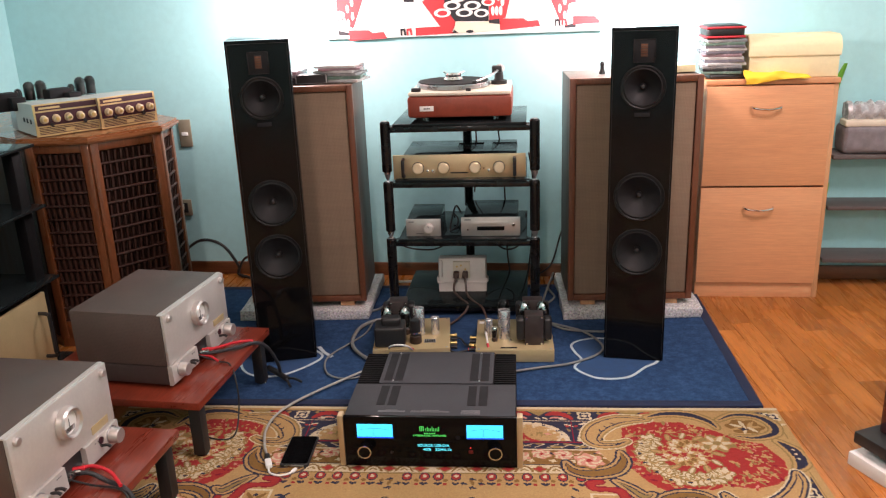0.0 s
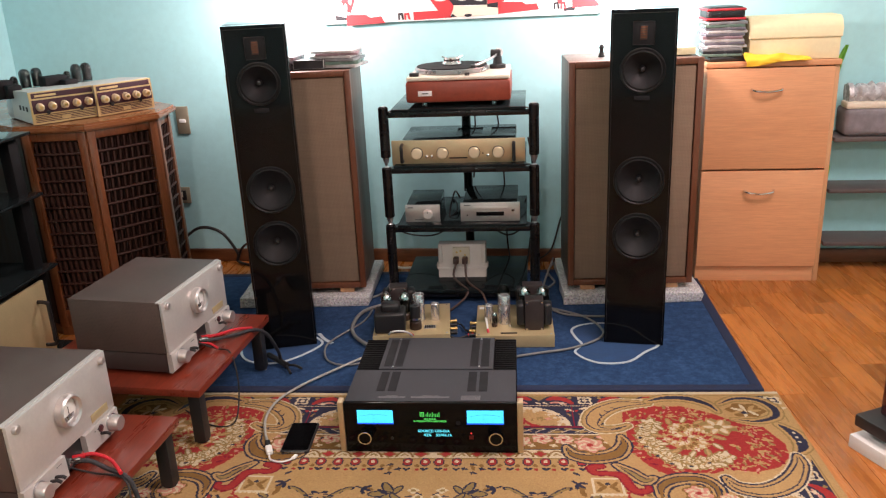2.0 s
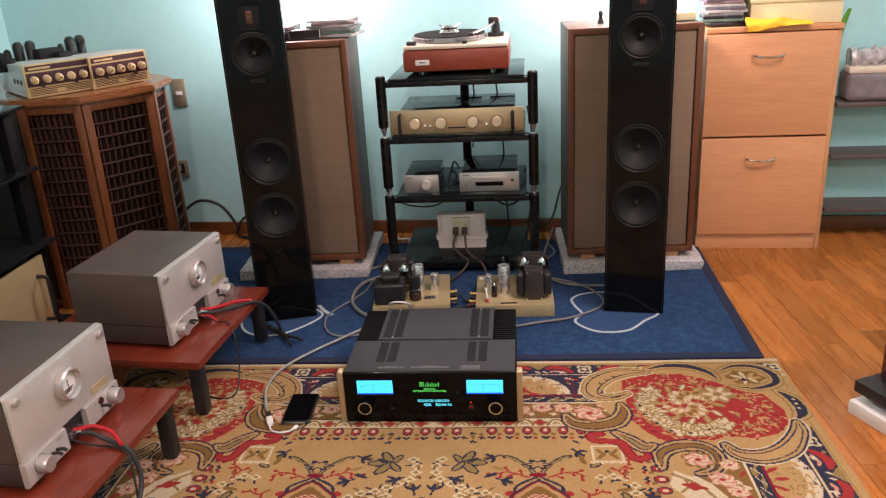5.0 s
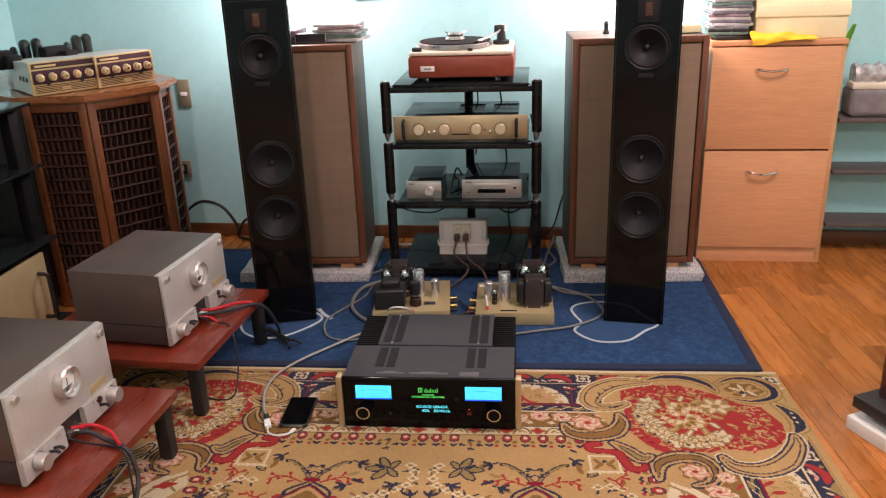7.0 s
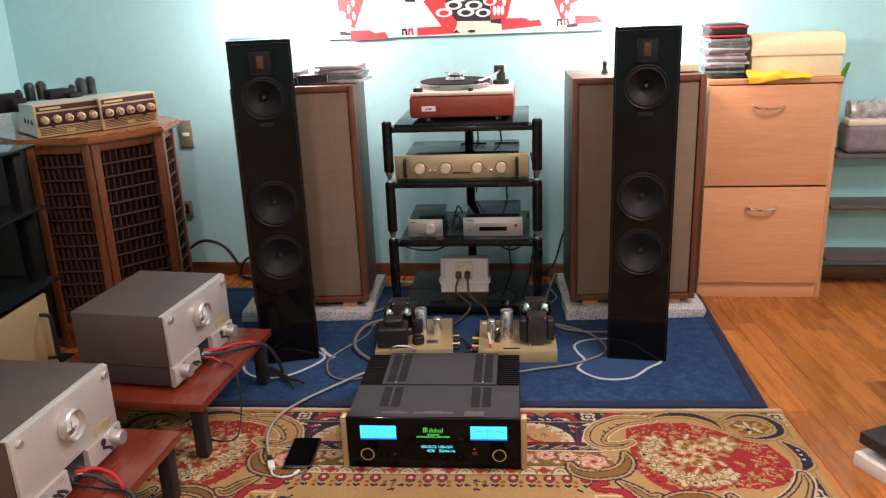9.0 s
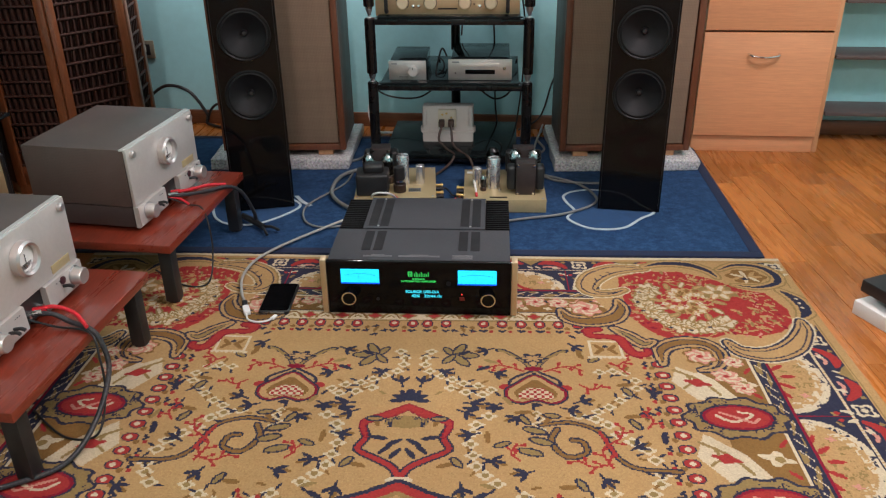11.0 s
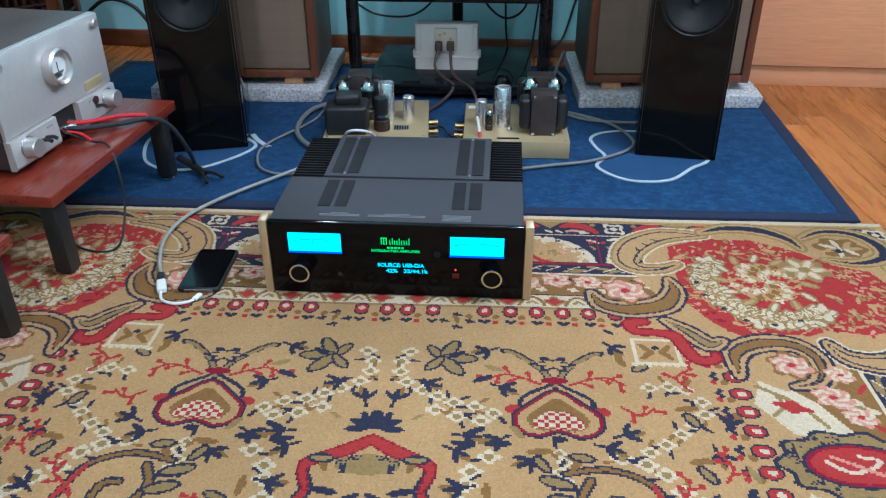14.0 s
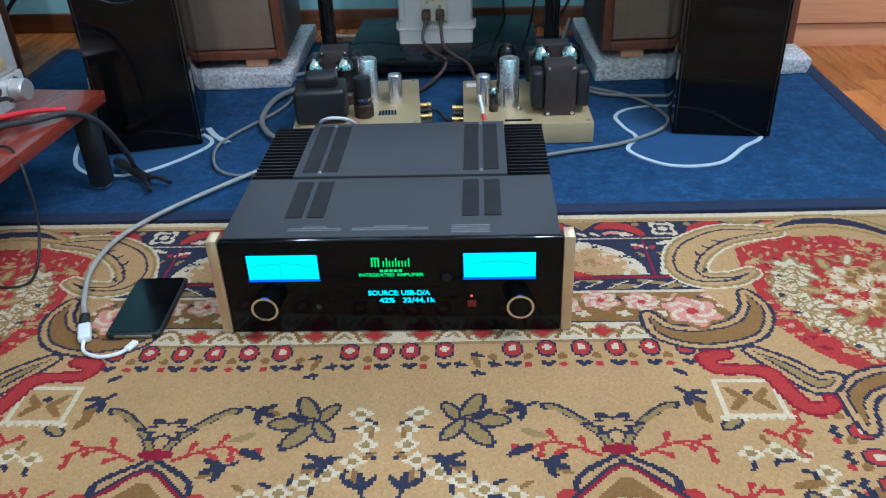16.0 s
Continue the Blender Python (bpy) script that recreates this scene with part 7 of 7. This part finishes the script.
    for k in range(6):
        u = 0.075 * k + 0.035
        w.oval(u - 0.005, 0.302, 0.017, 0.013, "olive", 0, 0.2, 4)
        w.oval(u - 0.005, 0.302, 0.012, 0.009, "red", 0, 0.2, 4)
        w.stroke([(u + 0.012, 0.314), (u + 0.022, 0.296), (u + 0.034, 0.290), (u + 0.046, 0.298), (u + 0.054, 0.314)], 0.0055, "brown")
        w.stroke([(u + 0.026, 0.308), (u + 0.034, 0.302), (u + 0.041, 0.309)], 0.0050, "olive")
    # the field
    fu, fv = H - 0.392, 0.322
    w.rect(0, fu, fv, 9, "tan")
    w.stroke([(0, fv), (fu - 0.05, fv)], 0.006, "olive")
    for k in range(9):
        if k != 2:
            w.bud(0.0165 + 0.0415 * k, fv + 0.014, math.pi / 2)
    for k in range(22):
        w.bud(fu - 0.006, 0.483 + 0.0375 * k, math.pi)
    for du, dv in ((0.0, -0.008), (-0.020, 0.010), (0.020, 0.010), (0.0, 0.026)):
        w.leaf(0.0885 + du, fv + 0.030 + dv, 0.3, 0.020, "navy")
        w.leaf(0.0975 + du, fv + 0.026 + dv, 1.9, 0.015, "navy")
    w.leaf(0.092, fv + 0.026, 1.2, 0.026, "brown")
    # flowers with antlers above the hearts
    cu = 0.242
    for s in (-1, 1):
        w.stroke([(cu, 0.520), (cu + 0.02 * s, 0.480), (cu + 0.055 * s, 0.445), (cu + 0.072 * s, 0.440)], 0.011, "navy")
        w.stroke([(cu, 0.520), (cu + 0.02 * s, 0.480), (cu + 0.055 * s, 0.447), (cu + 0.068 * s, 0.442)], 0.0065, "olive")
        w.twig([(cu + 0.020 * s, 0.517), (cu + 0.048 * s, 0.503), (cu + 0.072 * s, 0.497), (cu + 0.098 * s, 0.512)], "red", 4)
        w.stroke([(cu + 0.01 * s, 0.520), (cu + 0.045 * s, 0.545), (cu + 0.050 * s, 0.565)], 0.007, "navy")
        w.oval(cu + 0.060 * s, 0.572, 0.011, 0.009, "red")
    w.oval(cu, 0.470, 0.026, 0.016, "navy", 0, 0.3, 6)
    w.oval(cu, 0.470, 0.018, 0.009, "tan", 0, 0.3, 6)
    w.oval(cu, 0.508, 0.020, 0.008, "crimson")
    heart = [(cu, 0.532), (cu + 0.030, 0.556), (cu + 0.056, 0.585), (cu + 0.050, 0.612), (cu + 0.027, 0.622), (cu, 0.612), (cu - 0.027, 0.622), (cu - 0.050, 0.612), (cu - 0.056, 0.585), (cu - 0.030, 0.556)]
    w.stroke(heart, 0.013, "navy", True)
    w.poly([(p.x, p.y) for p in smooth_line([(u, v, 0) for u, v in heart], 6, True)], "tan")
    w.poly([(cu + (p.x - cu) * 0.72, 0.590 + (p.y - 0.590) * 0.74) for p in smooth_line([(u, v, 0) for u, v in heart], 6, True)], "brown")
    w.stroke(heart, 0.0048, "crimson", True)
    inner = (np.abs(w.u - cu) < 0.034) & (w.v > 0.573) & (w.v < 0.610) & (w.v - 0.573 > (np.abs(w.u - cu) - 0.012) * 0.9)
    w.fill(inner, "cream")
    w.fill(inner & ((np.floor(w.u / 0.0072) + np.floor(w.v / 0.0072)) % 2 == 0) & (np.abs(w.u - cu) < 0.034), "red")
    w.oval(cu, 0.628, 0.010, 0.006, "navy")
    for k in range(4):
        w.bead(cu - 0.002 + 0.005 * (k % 2), 0.655 + 0.016 * k, 0.009)
    # oak leaves near the middle line
    for a, ln in ((-2.2, 0.034), (-1.1, 0.046), (0.0, 0.050), (0.9, 0.048), (2.2, 0.034)):
        w.leaf(0.080, 0.462, a, ln, "olive", "navy")
    w.leaf(0.088, 0.462, -0.6, 0.03, "navy")
    # garlands of small blossoms
    w.garland([(0.040, 0.425), (0.024, 0.470), (0.030, 0.515), (0.085, 0.552), (0.150, 0.580), (0.165, 0.592)], 0.024, 0.0115)
    w.garland([(0.050, 0.560), (0.085, 0.585), (0.155, 0.602)], 0.03, 0.012)
    w.garland([(0.175, 0.650), (0.130, 0.690), (0.120, 0.760), (0.145, 0.835), (0.190, 0.850)], 0.027, 0.013)
    w.garland([(0.285, 0.655), (0.345, 0.665), (0.385, 0.710), (0.430, 0.760), (0.440, 0.830), (0.400, 0.880)], 0.028, 0.013)
    w.garland([(0.185, 0.860), (0.240, 0.900), (0.310, 0.895), (0.370, 0.850)], 0.03, 0.013)
    w.garland([(0.345, 0.520), (0.395, 0.510), (0.440, 0.530), (0.430, 0.580), (0.385, 0.620), (0.345, 0.650)], 0.027, 0.011)
    w.twig([(0.430, 0.520), (0.415, 0.490), (0.440, 0.468)], "red", 3)
    # acanthus scroll
    sc = [(0.275, 0.700), (0.262, 0.735), (0.285, 0.775), (0.320, 0.765), (0.318, 0.735), (0.300, 0.730)]
    w.stroke(sc, 0.015, "navy")
    w.stroke(sc, 0.0075, "brown")
    sc = [(0.245, 0.690), (0.300, 0.680), (0.350, 0.705), (0.372, 0.770), (0.405, 0.800), (0.475, 0.805)]
    w.stroke(sc, 0.013, "navy")
    w.stroke(sc, 0.006, "brown")
    w.stroke(sc[2:4], 0.007, "red")
    w.twig([(0.362, 0.800), (0.350, 0.755), (0.385, 0.720), (0.395, 0.690)], "red", 5)
    w.twig([(0.362, 0.790), (0.330, 0.800), (0.305, 0.785)], "red", 3)
    for u, v in ((0.215, 0.700), (0.225, 0.730), (0.205, 0.760)):
        w.leaf(u, v, 0.3, 0.040, "olive", "navy")
    # middle: leaves, six-sided medallion, arch
    for a in (-0.1, 0.5, 1.1, 1.57):
        w.leaf(0.004, 0.618, -a, 0.036, "navy")
    w.oval(0.0, 0.612, 0.016, 0.010, "navy")
    w.leaf(0.100, 0.640, 0.2, 0.035, "navy")
    w.leaf(0.115, 0.628, -0.5, 0.035, "navy")
    hexagon = [(-0.03, 0.655), (0.0, 0.636), (0.035, 0.660), (0.078, 0.690), (0.066, 0.735), (0.080, 0.770), (0.040, 0.800), (0.012, 0.822), (0.0, 0.838), (-0.03, 0.80)]
    w.poly(hexagon, "tan")
    rim = [(0.0, 0.640), (0.036, 0.664), (0.078, 0.688), (0.070, 0.730), (0.080, 0.764), (0.044, 0.790), (0.014, 0.812), (0.002, 0.838)]
    w.stroke(rim, 0.018, "navy")
    w.stroke(rim, 0.010, "red")
    w.band(rim[:4], [0.020, 0.024, 0.018, 0.008], "crimson")
    w.band(rim[:4], [0.014, 0.018, 0.012, 0.004], "red")
    w.oval(0.0, 0.686, 0.042, 0.018, "olive")
    w.speckle((w.u < 0.04) & (np.abs(w.v - 0.686) < 0.016), "navy", 0.35, 0.009)
    for u, v, a in ((0.004, 0.735, 0.6), (0.03, 0.735, -0.2), (0.004, 0.760, 1.0), (0.022, 0.750, 0.9)):
        w.leaf(u, v, a, 0.034, "navy")
    w.oval(0.0, 0.844, 0.024, 0.010, "cream")
    w.oval(0.0, 0.846, 0.014, 0.005, "red")
    arch = [(0.0, 0.858), (0.060, 0.890), (0.130, 0.912), (0.200, 0.950), (0.255, 1.020), (0.265, 1.120), (0.240, 1.200), (0.250, 1.30)]
    w.stroke(arch, 0.036, "navy")
    w.stroke([(u, v + 0.006) for u, v in arch], 0.026, "olive")
    w.stroke(arch, 0.018, "red")
    inside = (w.v > 0.93) & (w.u < 0.18)
    w.oval(0.0, 0.965, 0.040, 0.026, "navy", 0, 0.15, 8)
    w.oval(0.0, 0.965, 0.034, 0.021, "cream", 0, 0.2, 8)
    w.oval(0.0, 0.965, 0.018, 0.010, "rose")
    for k in range(7):
        a = 0.35 * k
        w.leaf(0.03 + 0.02 * k, 1.0 + 0.03 * math.sin(a), a, 0.05, "olive", "navy")
        w.rose_head(0.05 + 0.022 * k, 1.09 + 0.03 * math.cos(2 * a), 0.022, "rose", "cream", "navy")
    for u, v in ((0.150, 0.870), (0.300, 0.945), (0.355, 0.930), (0.465, 0.700), (0.180, 0.640), (0.155, 0.500)):
        w.leaf(u, v, u * 17, 0.034, "navy")
        w.leaf(u + 0.015, v - 0.01, u * 23, 0.030, "olive")
    w.twig([(0.300, 0.915), (0.330, 0.935), (0.370, 0.925)], "red", 3)
    for u, v, a in ((0.118, 0.628, 0.1), (0.105, 0.655, 0.5), (0.165, 0.632, 2.6), (0.300, 0.640, 0.3), (0.325, 0.615, -0.4), (0.205, 0.668, 2.5), (0.440, 0.640, 1.3), (0.465, 0.585, -1.2),
                    (0.155, 0.790, 0.2), (0.105, 0.860, 1.4), (0.410, 0.745, -0.6), (0.345, 0.830, 1.0), (0.215, 0.820, 2.8), (0.265, 0.930, 1.2), (0.165, 0.525, 0.4), (0.330, 0.420, 0.8),
                    (0.020, 0.560, -1.4), (0.060, 0.520, 0.4), (0.150, 0.440, 2.7), (0.475, 0.870, 2.4), (0.120, 0.720, 2.9), (0.435, 0.940, -1.0)):
        w.sprig(u, v, a)
    for pts in (((0.215, 0.930), (0.235, 0.900), (0.262, 0.888)), ((0.395, 0.905), (0.420, 0.930), (0.452, 0.925)), ((0.205, 0.790), (0.190, 0.770), (0.200, 0.745)), ((0.440, 0.690), (0.452, 0.665), (0.440, 0.640)), ((0.330, 0.560), (0.352, 0.575), (0.372, 0.560))):
        w.twig(pts, "red", 3)
    for u, v in ((0.062, 0.668), (0.270, 0.655), (0.198, 0.655), (0.150, 0.745), (0.400, 0.660), (0.300, 0.850), (0.092, 0.800), (0.345, 0.470), (0.400, 0.560)):
        w.leaf(u, v, u * 31, 0.034, "brown")
        w.leaf(u + 0.012, v + 0.008, u * 31 + 1.2, 0.028, "olive", "navy")
    for k in range(120):
        u, v = w.rng.uniform(0.03, 0.47), w.rng.uniform(0.39, 1.28)
        i, j = min(w.nv - 1, int(v / KNOT)), min(w.nu - 1, int(u / KNOT))
        if (w.a[max(0, i - 4):i + 5, max(0, j - 4):j + 5] == tan).all():
            w.leaf(u, v, k * 1.7, 0.020, ("olive", "brown", "navy", "brown")[k % 4])
    corner_rosette(w)
    return w


def patterned_rug():
    w = rug_design()
    half = np.concatenate([w.a[:, ::-1], w.a], axis=1)
    full = np.concatenate([half, half[::-1]], axis=0)
    nv, nu = full.shape
    xs = (np.arange(nu + 1) - nu / 2) * KNOT
    ys = -np.arange(nv + 1) * KNOT
    X, Y = np.meshgrid(xs, ys)
    rng = np.random.RandomState(3)
    sway = 0.004 * np.sin(Y * 5.1 + 0.6) * (np.abs(X) / RUG_HALF) ** 3 * np.sign(X)
    Z = 0.0108 + rng.uniform(-0.0005, 0.0005, X.shape) + 0.0008 * np.sin(X * 7 + 1) * np.sin(Y * 5)
    Z += np.where(np.arange(nv + 1)[:, None] == 0, 0.001 * np.maximum(0, np.sin(X * 9 + 2)), 0)
    X = X * (1 + 0.022 * np.clip(-Y / 0.55, 0, 1))
    co = np.stack([X + sway, Y + 0.002 * np.sin(X * 8), Z], -1).reshape(-1, 3)
    idx = np.arange((nv + 1) * (nu + 1)).reshape(nv + 1, nu + 1)
    quads = np.stack([idx[1:, :-1], idx[1:, 1:], idx[:-1, 1:], idx[:-1, :-1]], -1).reshape(-1, 4)
    me = bpy.data.meshes.new("woven_surface")
    me.vertices.add(len(co))
    me.vertices.foreach_set("co", co.astype(np.float32).ravel())
    me.loops.add(quads.size)
    me.loops.foreach_set("vertex_index", quads.astype(np.int32).ravel())
    me.polygons.add(len(quads))
    me.polygons.foreach_set("loop_start", np.arange(0, quads.size, 4, dtype=np.int32))
    me.update(calc_edges=True)
    dyes = np.array([DYES[n] for n in DYE_NAMES])
    col = dyes[full.ravel()]
    worn = 1 + rng.normal(0, 0.055, (len(col), 1))
    col = np.clip(np.concatenate([col * worn, np.ones((len(col), 1))], 1), 0, 1)
    at = me.attributes.new("dye", "FLOAT_COLOR", "FACE")
    at.data.foreach_set("color", col.astype(np.float32).ravel())
    g = Graph("rug_wool")
    src = g.add("ShaderNodeAttribute")
    src.attribute_name = "dye"
    v = g.coords()
    fine, big = g.noise(v, 700, 2), g.noise(v, 3.2, 4)
    tone = g.ramp(big, [(0.3, (0.82, 0.81, 0.80)), (0.7, (1.0, 1.0, 1.0))])
    c = g.mix(1.0, src.outputs["Color"], tone, "MULTIPLY")
    c = g.mix(0.5, c, g.mix(1.0, c, g.ramp(fine, [(0.3, (0.62, 0.62, 0.62)), (0.7, (1.0, 1.0, 1.0))]), "MULTIPLY"))
    g.bump(fine, 0.5, 0.002)
    me.materials.append(g.done(c, 0.95, 0, 0, 0.15))
    t = thing("patterned_rug", "worn tan oriental-style rug with red corner flowers and navy borders", "rug", pose(-0.012, 0.316, 0, 0, 0, 3.0))
    ob = new("woven_surface", me)
    ob.parent = t
    bm = bm_new()
    box(bm, 0, -RUG_LEN / 2, 0.0048, 2 * RUG_HALF - 0.004, RUG_LEN - 0.004, 0.0088)
    part("backing", bm, M["card"], t, "pale woven backing edge")


patterned_rug()


# ---- parquet strips, last ----
def clipped(pts, axis, limit, sign):
    """Keeps the part of a flat outline where sign * coordinate <= sign * limit."""
    out = []
    for p, q in zip(pts, pts[1:] + pts[:1]):
        a, b = sign * (p[axis] - limit), sign * (q[axis] - limit)
        if a <= 0:
            out.append(p)
        if (a < 0 < b) or (b < 0 < a):
            k = a / (a - b)
            out.append((p[0] + (q[0] - p[0]) * k, p[1] + (q[1] - p[1]) * k))
    return out


def parquet():
    sw, turn = 0.072, radians(7.5)
    c, sn = math.cos(turn), math.sin(turn)
    mx, my = 0.9, 0.3
    rng = random.Random(11)
    shared, made = {}, 0
    rest = bm_new()

    def raised(bm, outline, inset):
        n = len(outline)
        cx, cy = sum(p[0] for p in outline) / n, sum(p[1] for p in outline) / n
        rings = []
        for z, k in ((-0.0055, 0.0), (-0.0010, 0.0), (0.0, inset)):
            rings.append([bm.verts.new((x - k * (1 if x > cx else -1), y - k * (1 if y > cy else -1), z)) for x, y in outline])
        for lo, hi in zip(rings, rings[1:]):
            for i in range(n):
                j = (i + 1) % n
                bm.faces.new((lo[i], lo[j], hi[j], hi[i]))
        bm.faces.new(rings[2])

    for r in range(-80, 60):
        b = -6.5 - rng.uniform(0, 0.46)
        while b < 3.5:
            ln = round(rng.choice((0.36, 0.46, 0.54)), 2)
            g = 0.0004
            flat = [(r * sw + g, b + g), ((r + 1) * sw - g, b + g), ((r + 1) * sw - g, b + ln - g), (r * sw + g, b + ln - g)]
            world_pts = [(mx + c * x - sn * y, my + sn * x + c * y) for x, y in flat]
            cut = world_pts
            for axis, limit, sign in ((0, WEST, -1), (0, EAST, 1), (1, SOUTH, -1), (1, WALL_Y, 1)):
                cut = clipped(cut, axis, limit, sign) if cut else cut
            whole = cut == world_pts
            near = whole and min(p[0] for p in world_pts) > 0.55 and min(p[1] for p in world_pts) > -1.6
            if near and made < 300:
                if ln not in shared:
                    bm = bm_new()
                    raised(bm, [(0, 0), (sw - 2 * g, 0), (sw - 2 * g, ln - 2 * g), (0, ln - 2 * g)], 0.0006)
                    me = bpy.data.meshes.new("plank")
                    bm.to_mesh(me)
                    bm.free()
                    me.materials.append(M["plank"])
                    shared[ln] = me
                ob = new("plank", shared[ln])
                ob.matrix_world = pose(world_pts[0][0], world_pts[0][1], 0, 0, 0, 7.5)
                ob.parent = floor
                made += 1
            elif len(cut) > 2:
                raised(rest, cut, 0.0004)
            b += ln
    me = bpy.data.meshes.new("planks_under_things")
    rest.to_mesh(me)
    rest.free()
    me.materials.append(M["plank"])
    ob = new("plank_field", me)
    ob.parent = floor
    tagged(ob, kind="stuff")


parquet()
